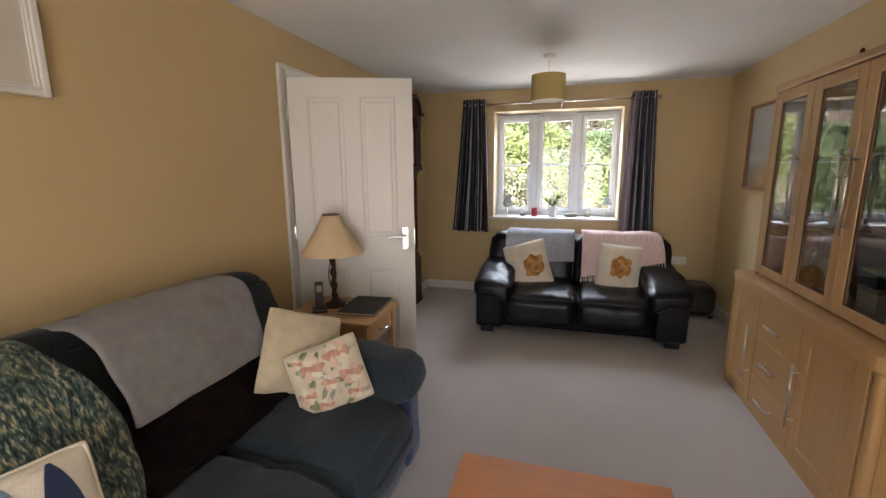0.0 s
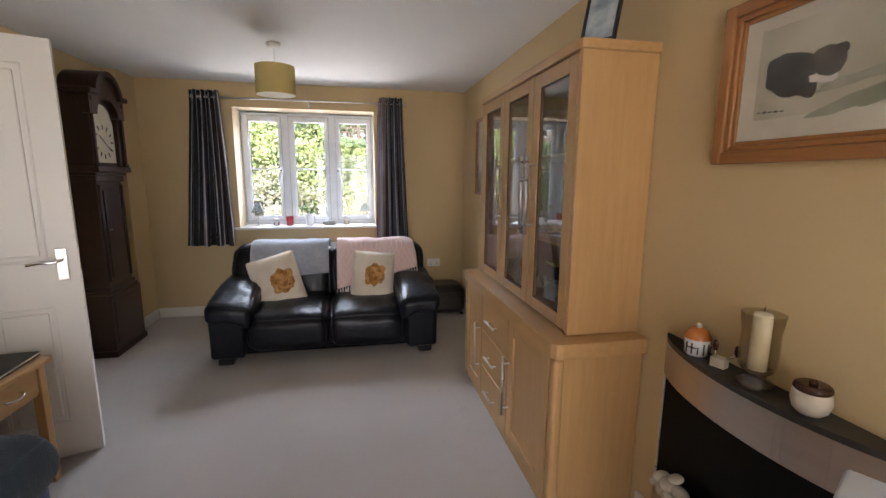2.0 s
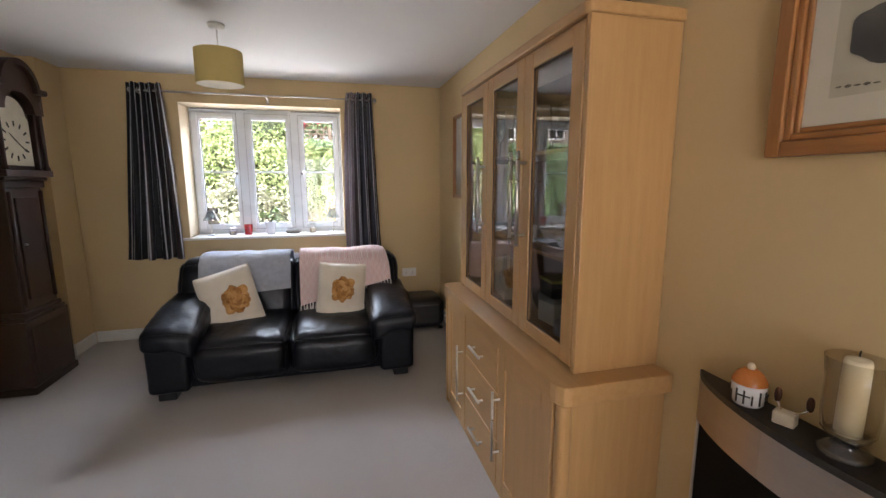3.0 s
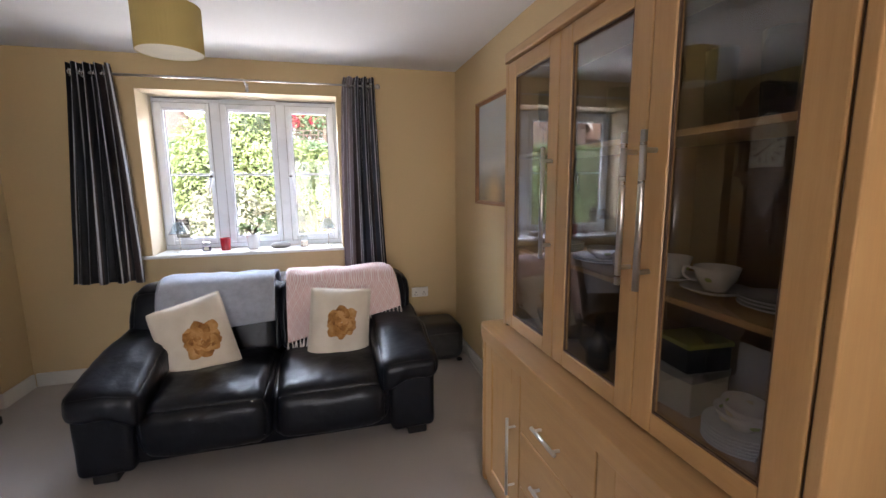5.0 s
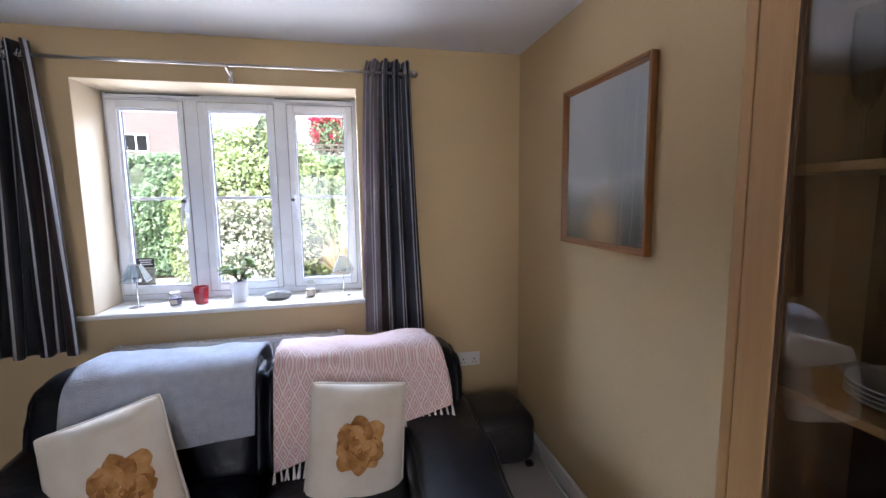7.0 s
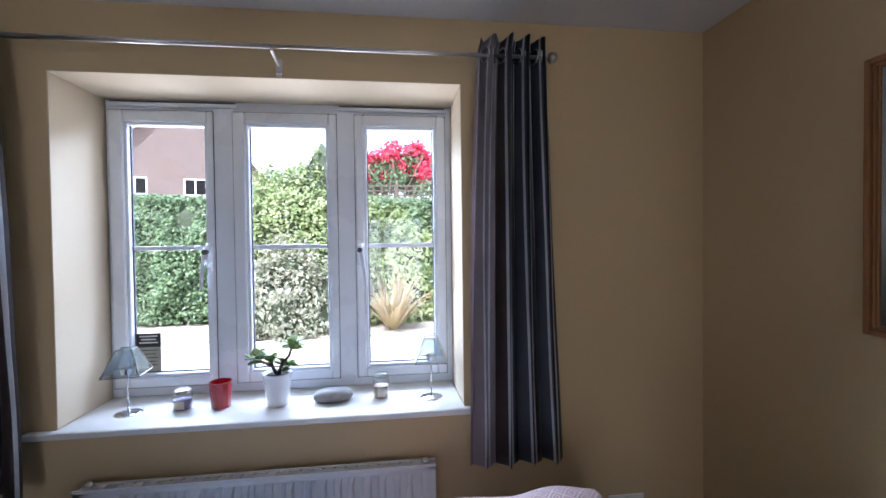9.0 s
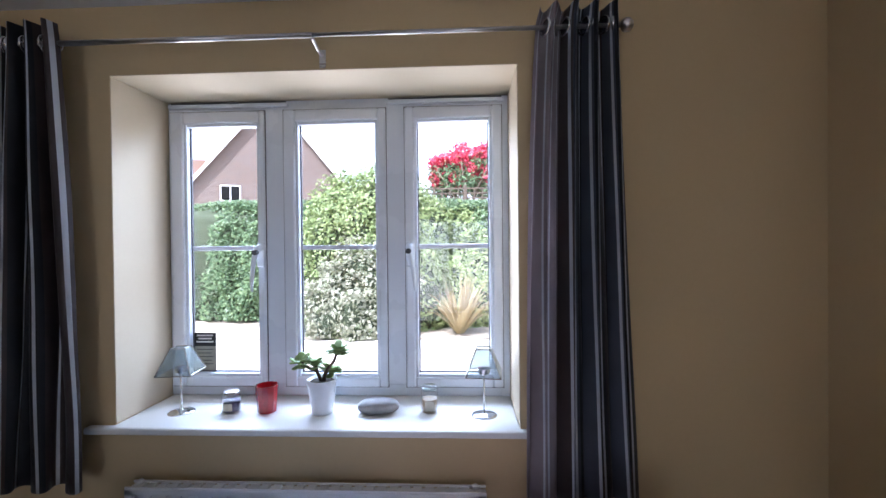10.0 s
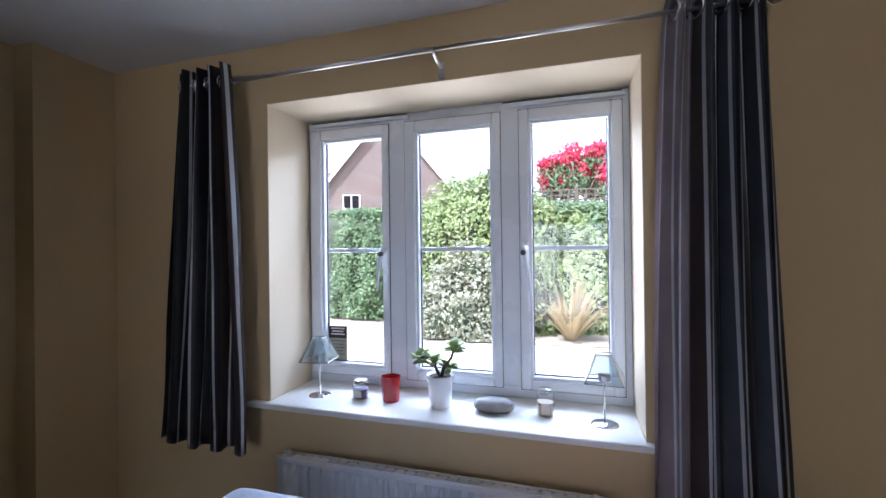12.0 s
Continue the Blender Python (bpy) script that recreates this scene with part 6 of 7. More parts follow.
def plate_stack(y, x, z, n, r, mat="ceramic"):
    for k in range(n):
        t = thing("plate", "white china plate in a stack", "plate", (x + 0.002 * (k % 2), y, z + 0.008 * k), group="stacked plates")
        part("dish", lathe([(0, 0), (r * 0.55, 0), (r * 0.98, 0.012), (r, 0.015), (r * 0.97, 0.0155), (r * 0.55, 0.0045), (0, 0.0045)], 30), mat, t, smooth=True)


def bowl(y, x, z, rad, hh, label, mat, tilt=0.0, group="", name="bowl"):
    t = thing(name, label, "bowl", (x, y, z), 0.0, group, tilt=(tilt, 0))
    part("body", lathe([(0, 0.003), (rad * 0.45, 0), (rad * 0.5, 0.006), (rad * 0.85, hh * 0.55), (rad, hh), (rad * 0.96, hh), (rad * 0.8, hh * 0.55), (rad * 0.42, 0.010), (0, 0.010)], 30), mat, t, smooth=True)
    if mat == "ceramic":
        for k in range(5):
            bm = soft((rad * 0.80, -0.010, hh * 0.45), (rad * 0.90, 0.012, hh * 0.72), 2.4, 3, 0, 0.002, k * 1.3)
            bmesh.ops.transform(bm, matrix=Matrix.Rotation(1.257 * k + 0.5, 4, "Z"), verts=bm.verts)
            part("painted_leaf", bm, "jade_leaf" if k % 2 else "floral", t, smooth=True)
    return t


def carafe(y, x, z, hh):
    t = thing("carafe", "clear glass carafe on the bottom hutch shelf", "bottle", (x, y, z))
    part("body", lathe([(0, 0), (0.036, 0), (0.040, 0.012), (0.038, hh * 0.4), (0.014, hh * 0.66), (0.013, hh * 0.85), (0.017, hh * 0.87), (0.014, hh * 0.87), (0.010, hh * 0.7), (0.034, hh * 0.4), (0.034, 0.01), (0, 0.01)], 24), "crystal", t, smooth=True)
    part("stopper", lathe([(0, hh * 0.85), (0.008, hh * 0.86), (0.016, hh * 0.93), (0.010, hh), (0, hh)], 14), "crystal", t, smooth=True)


def flute(y, x, z):
    t = thing("flute", "tall champagne flute on the top hutch shelf", "glass", (x, y, z), group="hutch glassware")
    part("bowl", lathe([(0, 0), (0.030, 0.001), (0.030, 0.004), (0.004, 0.009), (0.004, 0.08), (0.018, 0.11), (0.025, 0.16), (0.024, 0.24), (0.0225, 0.24), (0.0235, 0.16), (0.016, 0.112), (0, 0.09)], 20), "crystal", t, smooth=True)


M["blue_glass"] = glass("blue_green_glass", (0.50, 0.62, 0.64), rough=0.03, base=0.07)
for y, x in ((1.79, 1.50), (1.86, 1.57), (1.93, 1.49), (2.00, 1.58), (2.07, 1.50), (2.45, 1.52)):
    tumbler(y, x, SHELVES[2], 0.034, 0.165, "blue_glass")
for y, x in ((1.80, 1.63), (1.95, 1.64), (2.14, 1.58), (2.22, 1.50)):
    goblet(y, x, SHELVES[2], 0.98)
for y, x in ((2.30, 1.56), (2.38, 1.50), (2.58, 1.60)):
    tumbler(y, x, SHELVES[2])
for y, x in ((2.68, 1.50), (2.78, 1.54), (2.88, 1.50)):
    flute(y, x, SHELVES[2])
# the china on the middle shelf
teacup(2.085, 1.555, SHELVES[1], 130, 1.1)
teacup(2.245, 1.575, SHELVES[1], 100, 1.05)
plate_stack(1.93, 1.56, SHELVES[1], 3, 0.080)
teacup(1.815, 1.52, SHELVES[1], 200)
plate_stack(2.545, 1.565, SHELVES[1], 2, 0.105)
bowl(2.545, 1.567, SHELVES[1] + 0.0130, 0.062, 0.038, "white floral china bowl on stacked plates", "ceramic", group="china tea set")
plate_stack(2.80, 1.55, SHELVES[1], 4, 0.09)
mg = thing("mug", "white mug with an orange flower print", "mug", (1.510, 2.325, SHELVES[1]), 35)
part("body", lathe([(0, 0), (0.036, 0), (0.039, 0.004), (0.041, 0.088), (0.038, 0.088), (0.036, 0.006), (0, 0.006)], 28), "ceramic", mg, smooth=True)
part("handle", tube(rounded_path([(0, 0.038, 0.072), (0, 0.066, 0.074), (0, 0.070, 0.045), (0, 0.060, 0.020), (0, 0.038, 0.020)]), 0.005, 8), "ceramic", mg, smooth=True)
for k, (an, z0, mt) in enumerate(((3.6, 0.044, "terracotta"), (4.0, 0.040, "amber"), (3.2, 0.030, "jade_leaf"), (4.4, 0.028, "jade_leaf"), (2.6, 0.046, "terracotta"))):
    bm = soft((0.034, -0.013, z0), (0.042, 0.013, z0 + 0.022), 2.4, 4, 0, 0.002, k * 1.0)
    bmesh.ops.transform(bm, matrix=Matrix.Rotation(an - 0.6, 4, "Z"), verts=bm.verts)
    part("printed_flower", bm, mt, mg, smooth=True)
mg.scale = (0.86, 0.86, 0.86)
# boxes, pots and glass on the bottom shelf
bx = thing("storage_box", "pale grey storage box on the bottom hutch shelf", "box", (1.585, 2.165, SHELVES[0]), 6)
part("case", boxes(((-0.07, -0.06, 0), (0.07, 0.06, 0.105)), bevel=0.004), "paper", bx)
part("lid", boxes(((-0.073, -0.063, 0.094), (0.073, 0.063, 0.118)), bevel=0.004), "pebble", bx)
bk = thing("gift_box", "black box with a yellow-green lid", "box", (1.585, 2.163, SHELVES[0] + 0.118), -4)
part("case", boxes(((-0.066, -0.058, 0), (0.066, 0.058, 0.070)), bevel=0.003), "black", bk)
part("lid", boxes(((-0.070, -0.062, 0.066), (0.070, 0.062, 0.080)), bevel=0.003), "yellow_lid", bk, "yellow-green lid")
plate_stack(1.975, 1.545, SHELVES[0], 6, 0.082)
bowl(1.975, 1.545, SHELVES[0] + 0.048, 0.060, 0.042, "white floral china bowl on stacked plates", "ceramic", group="china tea set")
bowl(1.975, 1.547, SHELVES[0] + 0.062, 0.052, 0.045, "white floral china bowl nested in another", "ceramic", 9.0, group="china tea set")
teacup(1.87, 1.625, SHELVES[0], 60)
pot = thing("steel_pot", "small lidded steel pot on the bottom hutch shelf", "pot", (1.485, 1.845, SHELVES[0]))
part("body", lathe([(0, 0), (0.030, 0), (0.038, 0.012), (0.040, 0.045), (0.034, 0.062), (0, 0.062)], 26), "chrome", pot, smooth=True)
part("lid", lathe([(0.035, 0.062), (0.033, 0.070), (0.016, 0.078), (0.006, 0.080), (0.008, 0.090), (0, 0.092)], 24), "chrome", pot, smooth=True)
carafe(2.425, 1.475, SHELVES[0], 0.19)
bowl(2.525, 1.545, SHELVES[0], 0.075, 0.085, "cut-glass bowl on the bottom hutch shelf", "crystal")
bowl(2.345, 1.60, SHELVES[0], 0.055, 0.075, "cut-glass bowl on the bottom hutch shelf", "crystal")
bowl(2.80, 1.52, SHELVES[0], 0.065, 0.09, "cut-glass bowl on the bottom hutch shelf", "crystal")
carafe(2.70, 1.55, SHELVES[0], 0.21)

# ---- things on the window sill ----
SZ = 0.9125


def sill_lamp(x, y, turn):
    l = thing("tealight_lamp", "small tealight lamp with mirrored glass panels", "lamp", (x, y, SZ), turn, "sill tealight lamps")
    part("base", lathe([(0, 0), (0.046, 0), (0.047, 0.003), (0.040, 0.007), (0.006, 0.010), (0, 0.010)], 32), "chrome", l, smooth=True)
    part("stem", tube([(0, 0, 0.008), (0, 0, 0.155)], 0.0028, 8), "chrome", l, smooth=True)
    part("cup", lathe([(0, 0.150), (0.020, 0.150), (0.022, 0.170), (0.019, 0.170), (0.017, 0.153), (0, 0.153)], 20), "chrome", l)
    lo, hi, z0, z1 = 0.060, 0.024, 0.150, 0.240
    cs = [(-1, -1), (1, -1), (1, 1), (-1, 1)]
    for k in range(4):
        (a, b), (c, d) = cs[k], cs[(k + 1) % 4]
        bm = bmesh.new()
        q = [Vector((a * lo, b * lo, z0)), Vector((c * lo, d * lo, z0)), Vector((c * hi, d * hi, z1)), Vector((a * hi, b * hi, z1))]
        nrm = (q[1] - q[0]).cross(q[3] - q[0]).normalized() * 0.0012
        f0 = [bm.verts.new(p) for p in q]
        f1 = [bm.verts.new(p - nrm) for p in q]
        bm.faces.new(f0)
        bm.faces.new(f1[::-1])
        for i in range(4):
            bm.faces.new((f0[i], f1[i], f1[(i + 1) % 4], f0[(i + 1) % 4]))
        g = part("shade_panel", bm, "frosted", l, "frosted glass panel")
        part("came", tube([q[0], q[3]], 0.0022, 6), "nickel", l)
        part("came", tube([q[0], q[1]], 0.0022, 6), "nickel", l)
        part("came", tube([q[3], q[2]], 0.0022, 6), "nickel", l)


sill_lamp(-0.480, 4.945, 8)
sill_lamp(0.629, 4.938, -5)


def jar(name, label, x, y, r, hh, wax, top):
    j = thing(name, label, "candle", (x, y, SZ), 20)
    part("glass", lathe([(0, 0), (r, 0), (r * 1.03, 0.004), (r * 1.03, hh * 0.72), (r * 0.86, hh * 0.80), (r * 0.86, hh * 0.86), (r * 0.82, hh * 0.86), (r * 0.96, hh * 0.7), (r * 0.96, 0.005), (0, 0.005)], 26), "clear", j, smooth=True)
    part("wax", lathe([(0, 0.005), (r * 0.95, 0.005), (r * 0.95, hh * 0.52), (0, hh * 0.52)], 26), wax, j, smooth=False)
    part("lid", lathe([(0, hh * 0.84), (r * 0.95, hh * 0.84), (r * 0.98, hh * 0.92), (r * 0.80, hh), (0, hh)], 26), top, j, smooth=True)
    lab = boxes(((r * 1.0, -r * 0.5, hh * 0.15), (r * 1.06, r * 0.5, hh * 0.5)))
    bmesh.ops.transform(lab, matrix=Matrix.Rotation(radians(-105), 4, "Z"), verts=lab.verts)
    part("paper_label", lab, "paper", j)


jar("jar_candle", "small lavender jar candle with a silver lid", -0.302, 4.963, 0.032, 0.076, "purple", "nickel")
jar("jar_candle", "amber jar candle with a rounded glass lid", 0.432, 4.967, 0.030, 0.098, "amber", "crystal")
rd = thing("candle_glass", "red faceted glass candle holder", "candle", (-0.164, 4.957, SZ))
part("glass", lathe([(0, 0), (0.030, 0), (0.033, 0.004), (0.040, 0.101), (0.036, 0.101), (0.030, 0.012), (0, 0.012)], 12), "red_glass", rd)
st = thing("sill_stone", "oval grey banded stone lying on the sill", "stone", (0.248, 4.957, SZ), 6)
part("stone", soft((-0.075, -0.042, 0), (0.075, 0.042, 0.050), 2.4, 12, 0.0, 0.004, 3.0, 9.0), "pebble", st, smooth=True)
pt = thing("potted_plant", "jade plant in a tapered white pot", "plant", (0.043, 4.950, SZ))
part("pot", lathe([(0, 0), (0.036, 0), (0.038, 0.003), (0.052, 0.118), (0.054, 0.126), (0.050, 0.126), (0.046, 0.115), (0, 0.112)], 32), "ceramic", pt, smooth=True)
part("soil", lathe([(0, 0.114), (0.0465, 0.114), (0.044, 0.117), (0, 0.119)], 24), "soil", pt)
twigs = [[(0.0, 0, 0.115), (-0.02, 0.005, 0.15), (-0.05, 0.0, 0.165), (-0.075, -0.005, 0.19)], [(0.005, 0, 0.115), (0.015, -0.005, 0.15), (0.045, 0.0, 0.19), (0.06, 0.005, 0.235)], [(0.0, 0.005, 0.115), (0.01, 0.01, 0.14), (0.03, 0.015, 0.165)], [(-0.02, 0.005, 0.15), (-0.03, 0.01, 0.19)]]
for tw in twigs:
    stem = part("stem", tube(tw, [0.007, 0.006, 0.005, 0.004][:len(tw)], 8), "bark", pt, smooth=True)
    tip = Vector(tw[-1])
    for k in range(15):
        a, e = k * 2.4, random.uniform(-0.3, 0.9)
        d = Vector((math.cos(a) * math.cos(e), math.sin(a) * math.cos(e), math.sin(e)))
        bm = soft((-0.014, -0.020, -0.003), (0.014, 0.020, 0.003), 2.3, 3, 0, 0.0005, k * 1.0)
        bmesh.ops.transform(bm, matrix=Matrix.Translation(tip + d * random.uniform(0.012, 0.028) - Vector((0, 0, 0.012 * (k % 3)))) @ d.to_track_quat("Y", "Z").to_matrix().to_4x4(), verts=bm.verts)
        part("leaf", bm, "jade_leaf", stem, smooth=True)
sn = thing("window_sticker", "black and grey notice sticker on the window glass", "sticker", (-0.553, WF + 0.0165, 1.012))
part("sheet", boxes(((0, 0, 0), (0.092, 0.0012, 0.155))), "sketch_mid", sn)
part("black_band", boxes(((0, -0.001, 0.100), (0.092, 0, 0.155))), "ink", sn)
for k, (a, b) in enumerate(((0.012, 0.080), (0.018, 0.074), (0.010, 0.082))):
    part("text_line", boxes(((a, -0.0018, 0.141 - 0.013 * k), (b, -0.001, 0.147 - 0.013 * k))), "fringe", sn)
for k in range(5):
    part("text_line", boxes(((0.010, -0.001, 0.085 - 0.015 * k), (0.080 - 0.006 * (k % 2), 0, 0.088 - 0.015 * k))), "sketch_dark", sn)


# ---- outdoors ----
GZ = -0.15
structure("ground", boxes(((-400, -400, GZ - 0.3), (400, 700, GZ))), "ground", "pale sunlit gravel forecourt reaching to the distance")
structure("ground_bed", boxes(((-16, 10.9, GZ), (9, 15.5, GZ + 0.04)), bevel=0.03), "earth", "strip of dry earth under the hedge")
structure("roof_house", boxes(((XL - T - 0.3, YB - T - 0.3, H + 0.2), (XR + T + 0.3, YW + T + 0.05, H + 0.3))), "roof", "plain roof slab over the room")


def leaves(count, where, size, seed, flat=0.3, slim=0.55):
    """Many small leaves, each a folded pair of triangles: where(rng) gives place and outward way."""
    rng = random.Random(seed)
    verts, faces = [], []
    for _ in range(count):
        p, out = where(rng)
        out = (out + Vector((rng.uniform(-1, 1), rng.uniform(-1, 1), rng.uniform(-0.6, 1))) * 0.9).normalized()
        side = out.orthogonal().normalized()
        side = (Matrix.Rotation(rng.uniform(0, 6.28), 3, out) @ side)
        tipv = out.cross(side)
        s = size * rng.uniform(0.6, 1.3)
        n = len(verts)
        verts += [p - tipv * s * 0.5, p + side * s * slim * 0.5 - out * s * flat * 0.3, p + tipv * s * 0.5 + out * s * 0.1, p - side * s * slim * 0.5 - out * s * flat * 0.3]
        faces += [(n, n + 1, n + 2), (n, n + 2, n + 3)]
    return verts, faces


def leaf_part(name, data, mat, parent, kind="stuff"):
    me = bpy.data.meshes.new(name)
    me.from_pydata([tuple(v) for v in data[0]], [], data[1])
    me.materials.append(M[mat])
    ob = new(name, me)
    ob.parent = parent
    if kind:
        ob["kind"] = kind
    return ob


def mound(cx, cy, z0, rx, ry, rz, lump=0.22, freq=1.3, seed=0.0):
    """Points on an uneven bush: an egg with lumps."""
    def where(rng):
        a, b = rng.uniform(0, 2 * math.pi), math.asin(rng.uniform(-0.25, 1))
        d = Vector((math.cos(a) * math.cos(b), math.sin(a) * math.cos(b), math.sin(b)))
        k = 1 + lump * 2 * noise.noise(d * freq * 2 + Vector((seed, seed, 0))) + lump * noise.noise(d * freq * 6 + Vector((0, seed, 3)))
        k *= rng.uniform(0.86, 1.03)
        return Vector((cx + d.x * rx * k, cy + d.y * ry * k, max(z0 + 0.05, z0 + ((max(0.0, d.z) ** 0.65 + min(0.0, d.z)) * 0.8 + 0.2) * rz * k))), d
    return where


def core(cx, cy, z0, rx, ry, rz, seed):
    bm = bmesh.new()
    bmesh.ops.create_icosphere(bm, subdivisions=4, radius=1.0)
    for v in bm.verts:
        d = v.co.normalized()
        k = 0.84 * (1 + 0.44 * noise.noise(d * 2.6 + Vector((seed, seed, 0))))
        v.co = Vector((cx + d.x * rx * k, cy + d.y * ry * k, max(z0 - 0.02, z0 + ((max(0.0, d.z) ** 0.65 + min(0.0, d.z)) * 0.8 + 0.2) * rz * k)))
    return bm


def bush(name, label, x, y, rx, ry, rz, mat, count, size, seed, lump=0.22, group=""):
    b = thing(name, label, "bush", (x, y, GZ), group=group)
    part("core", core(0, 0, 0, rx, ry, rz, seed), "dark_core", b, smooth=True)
    leaf_part("leaves", leaves(count, mound(0, 0, 0, rx, ry, rz, lump, 1.3, seed), size, int(seed * 10) + 1), mat, b)
    return b


# clipped hedge behind the forecourt
hg = thing("hedge", "long dense green hedge along the forecourt", "hedge", (-5.5, 13.1, GZ))


def hedge_face(rng):
    x = rng.uniform(-8.0, 7.5)
    bump = 0.28 * noise.noise(Vector((x * 0.9, 1.5, 0))) + 0.10 * noise.noise(Vector((x * 3, 4, 0)))
    top = 2.62 + 0.35 * noise.noise(Vector((x * 0.55, 7, 0)))
    if rng.random() < 0.72:
        z = rng.uniform(0.1, top)
        y = -0.75 + bump + 0.22 * noise.noise(Vector((x * 2, z * 2, 5))) + (z / top) ** 4 * 0.35 + rng.uniform(-0.06, 0.16)
        return Vector((x, y, z)), Vector((0, -1, 0.35))
    y = rng.uniform(-0.55, 0.5)
    return Vector((x, y + bump, top + rng.uniform(-0.12, 0.10) - 0.3 * y * y)), Vector((0, -0.3, 1))


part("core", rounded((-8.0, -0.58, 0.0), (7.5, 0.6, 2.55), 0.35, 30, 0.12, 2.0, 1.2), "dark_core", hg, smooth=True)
leaf_part("leaves", leaves(60000, hedge_face, 0.095, 5), "hedge_green", hg)
bush("laurel_bush", "rounded yellow-green bush in full leaf", -1.25, 12.1, 1.6, 0.95, 3.2, "yellow_green", 20000, 0.100, 1.3, 0.07)
bush("laurel_bush", "yellow-green bush beside the flax", 0.7, 12.6, 1.3, 0.8, 2.2, "yellow_green", 14000, 0.105, 2.6, 0.13)
bush("laurel_bush", "fresh green bush at the end of the bed", 2.6, 12.6, 1.5, 0.9, 2.7, "hedge_green", 12000, 0.11, 3.9)
bush("variegated_bush", "low variegated grey-green shrub before the hedge", -1.40, 11.3, 1.05, 0.6, 1.5, "variegated", 9000, 0.085, 4.7)


# red flowering tree beyond the fence
rt = thing("flowering_tree", "tree covered in crimson blossom behind the hedge", "tree", (0.75, 15.2, GZ))
part("trunk", tube([(0, 0, 0), (0.05, 0.02, 0.9), (0.0, 0.05, 1.9), (0.04, 0.0, 2.9)], [0.13, 0.10, 0.08, 0.05], 10), "bark", rt, smooth=True)
for k in range(7):
    a = k * 0.9
    part("limb", tube([(0, 0, 1.7 + 0.15 * k), (0.4 * math.cos(a), 0.4 * math.sin(a), 2.5 + 0.12 * k), (0.95 * math.cos(a), 0.8 * math.sin(a), 3.2 + 0.12 * k)], [0.05, 0.035, 0.015], 7), "bark", rt, smooth=True)


def clumped(centres, r):
    def where(rng):
        c = rng.choice(centres)
        d = Vector((rng.gauss(0, 1), rng.gauss(0, 1), rng.gauss(0, 1))).normalized()
        return Vector(c) + d * r * rng.uniform(0.5, 1.05), d
    return where


crng = random.Random(8)
centres = []
for k in range(46):
    ang, rad = crng.uniform(0, 6.28), math.sqrt(crng.random())
    centres.append((0.1 + 1.15 * rad * math.cos(ang), 0.8 * rad * math.sin(ang), 3.34 + 1.08 * math.sqrt(max(0.02, 1 - rad * rad)) * crng.uniform(0.1, 1.0)))
leaf_part("crown", leaves(7000, clumped([(x, y, z - 0.30) for x, y, z in centres], 0.30), 0.10, 21), "hedge_green", rt)
leaf_part("blossom", leaves(9000, clumped(centres[:40], 0.26), 0.085, 22, 0.5, 0.9), "red_bloom", rt)

# trellis fence between the bush and the tree
fn = thing("trellis_fence", "weathered wooden trellis fence", "fence", (0.0, 14.0, GZ))
for k in range(7):
    part("post", boxes(((-3 + k * 1.2, 0, 0), (-2.92 + k * 1.2, 0.08, 3.16)), bevel=0.008), "fence", fn)
for z in (2.4, 2.55, 2.7, 2.82, 2.94, 3.06):
    part("rail", boxes(((-3, 0.015, z), (4.3, 0.04, z + 0.035)), bevel=0.004), "fence", fn)
for k in range(36):
    part("slat", boxes(((-2.95 + k * 0.2, -0.012, 2.3), (-2.915 + k * 0.2, 0.013, 3.09))), "fence", fn)

# flax by the path
fx = thing("flax_plant", "bronze sword-leaved flax plant in the bed", "plant", (0.50, 11.25, GZ + 0.03))
frng = random.Random(4)
for k in range(110):
    a, lean, ln = frng.uniform(0, 6.28), frng.uniform(0.1, 1.0), frng.uniform(0.75, 1.35)
    bm = bmesh.new()
    g = []
    for i in range(7):
        u = i / 6
        r = 0.05 + lean * ln * u * 0.75
        z = ln * u * math.cos(lean * 0.6) - 0.35 * lean * u ** 3 * ln
        c = Vector((r * math.cos(a), r * math.sin(a), max(0.0, z)))
        w = 0.026 * (1 - u ** 2) + 0.003
        s = Vector((-math.sin(a), math.cos(a), 0))
        g.append([bm.verts.new(c - s * w), bm.verts.new(c + Vector((0, 0, -0.008))), bm.verts.new(c + s * w)])
    for p, q in zip(g, g[1:]):
        bm.faces.new((p[0], p[1], q[1], q[0]))
        bm.faces.new((p[1], p[2], q[2], q[1]))
    part("blade", bm, "flax", fx)


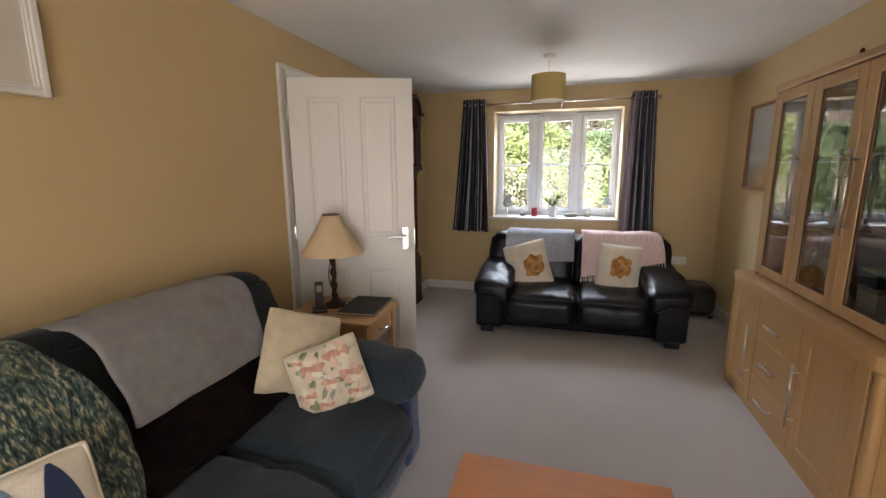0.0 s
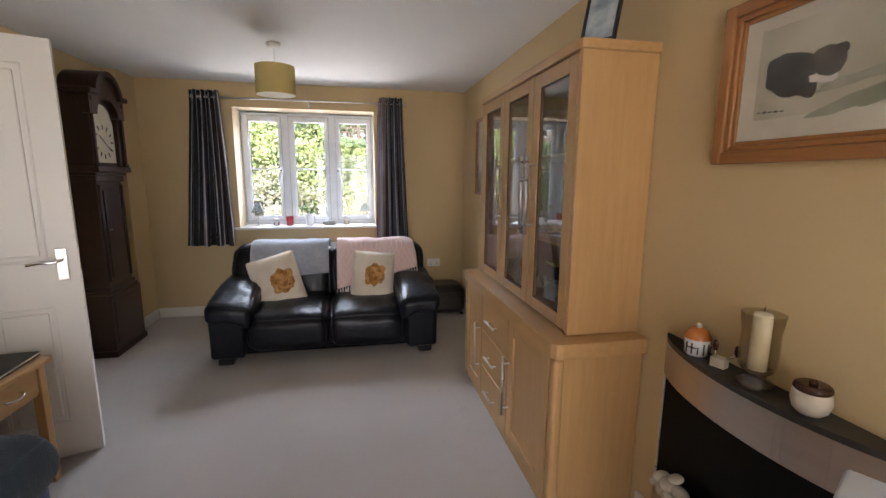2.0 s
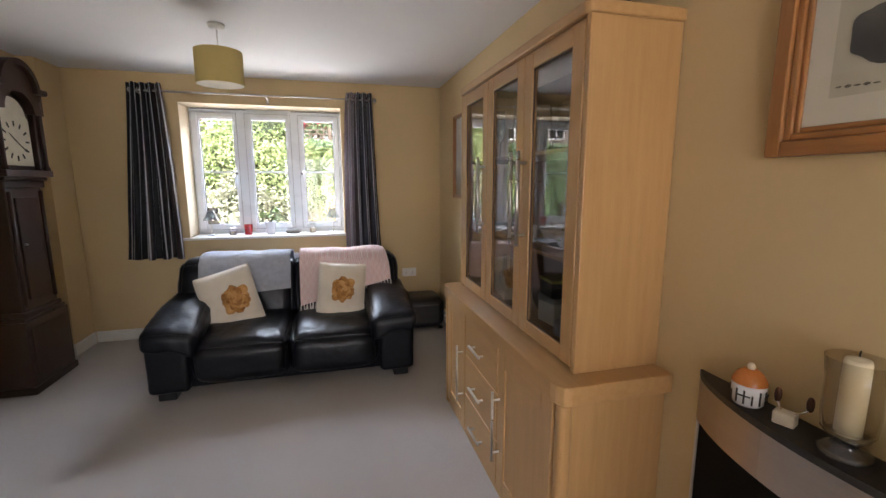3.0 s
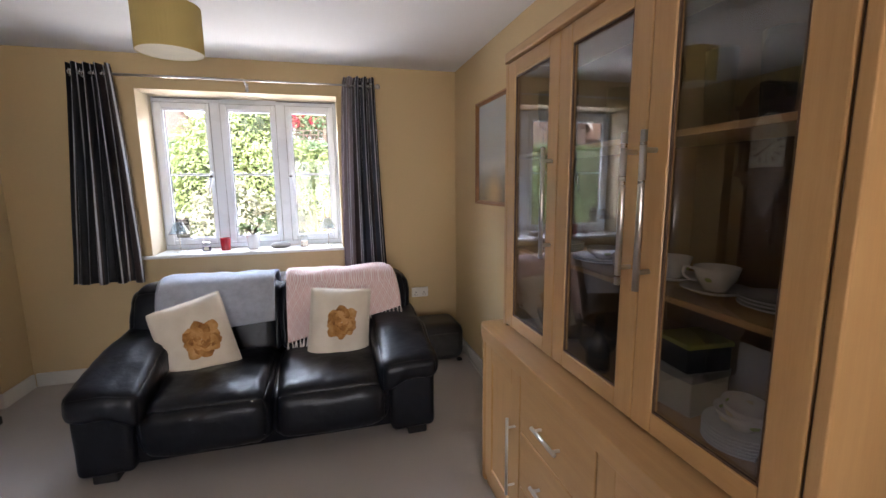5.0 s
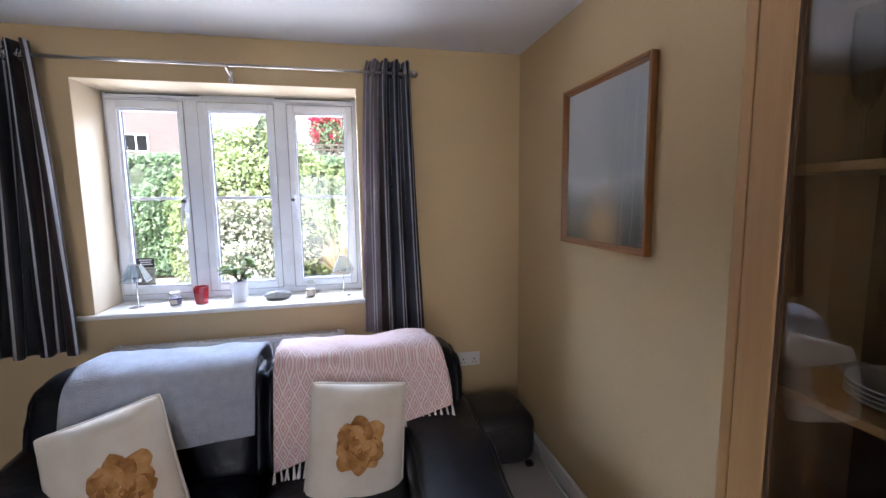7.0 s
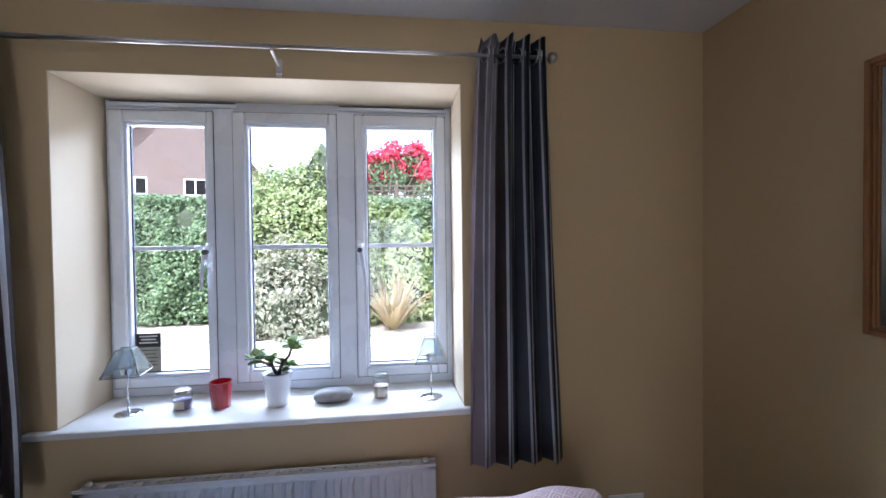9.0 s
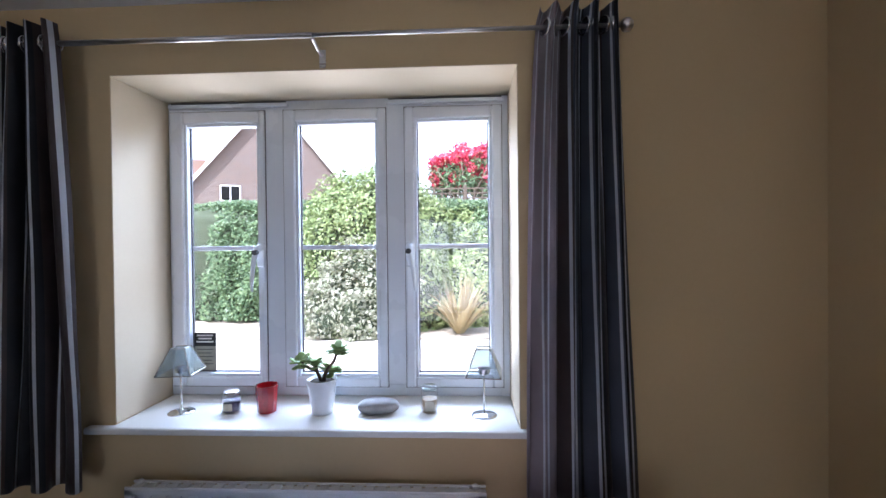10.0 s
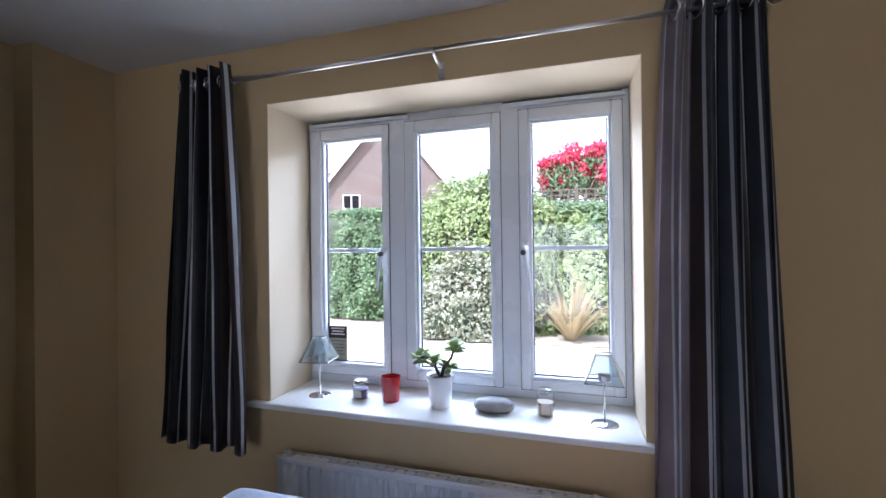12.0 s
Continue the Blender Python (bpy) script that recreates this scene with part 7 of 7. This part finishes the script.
# brick house across the road
def brick_house():
    h = thing("brick_house", "two-storey brown brick house with a steep gable", "house", (-12.0, 31.0, GZ), 17)
    half, eaves, ridge = 4.65, 6.1, 11.8
    part("gable_wall", prism([(-half, 0), (half, 0), (half, eaves), (0, ridge - 0.3), (-half, eaves)], 0, 0.3, axis=1), "brick", h)
    part("side_wall", boxes(((half - 0.3, 0.3, 0), (half, 9, eaves))), "brick", h)
    part("side_wall", boxes(((-half, 0.3, 0), (-half + 0.3, 9, eaves))), "brick", h)
    for s in (-1, 1):
        bm = prism([(0, ridge), (0, ridge - 0.32), (s * (half + 0.45), eaves - 0.75), (s * (half + 0.45), eaves - 0.45)], -0.25, 9.3, axis=1)
        part("roof", bm, "roof", h)
        part("barge_board", prism([(0, ridge - 0.05), (0, ridge - 0.36), (s * (half + 0.40), eaves - 0.80), (s * (half + 0.40), eaves - 0.48)], -0.30, -0.251, axis=1), "gloss_white", h)
    for x, z in ((-2.5, 4.65), (0.6, 4.65), (-2.5, 1.2), (0.6, 1.2)):
        w = part("window", boxes(((x - 0.62, -0.04, z), (x - 0.54, 0.02, z + 1.05)), ((x + 0.54, -0.04, z), (x + 0.62, 0.02, z + 1.05)), ((x - 0.62, -0.04, z), (x + 0.62, 0.02, z + 0.08)), ((x - 0.62, -0.04, z + 0.97), (x + 0.62, 0.02, z + 1.05)), ((x - 0.04, -0.04, z), (x + 0.04, 0.02, z + 1.05)), bevel=0.01), "gloss_white", h)
        part("pane", boxes(((x - 0.54, -0.01, z + 0.08), (x + 0.54, -0.004, z + 0.97))), "black_gloss", w)
    part("chimney", boxes(((-0.5, 5.0, ridge - 1.0), (0.5, 5.8, ridge + 1.1)), bevel=0.03), "brick", h)


brick_house()
h2 = thing("brick_house", "lower brick wing with a pale tiled roof", "house", (-20.0, 33.0, GZ), 17)
part("wall", boxes(((-4, 0, 0), (4.2, 6, 5.2))), "brick", h2)
part("roof", prism([(-4.4, 5.1), (4.5, 5.1), (3.2, 8.0), (-3.2, 8.0)], -0.3, 6.3, axis=1), "roof", h2)
w2 = part("window", boxes(((2.0, -0.04, 3.9), (3.3, 0.02, 5.0)), bevel=0.01), "gloss_white", h2)
part("pane", boxes(((2.1, -0.05, 4.0), (2.6, -0.041, 4.9)), ((2.7, -0.05, 4.0), (3.2, -0.041, 4.9))), "black_gloss", w2)
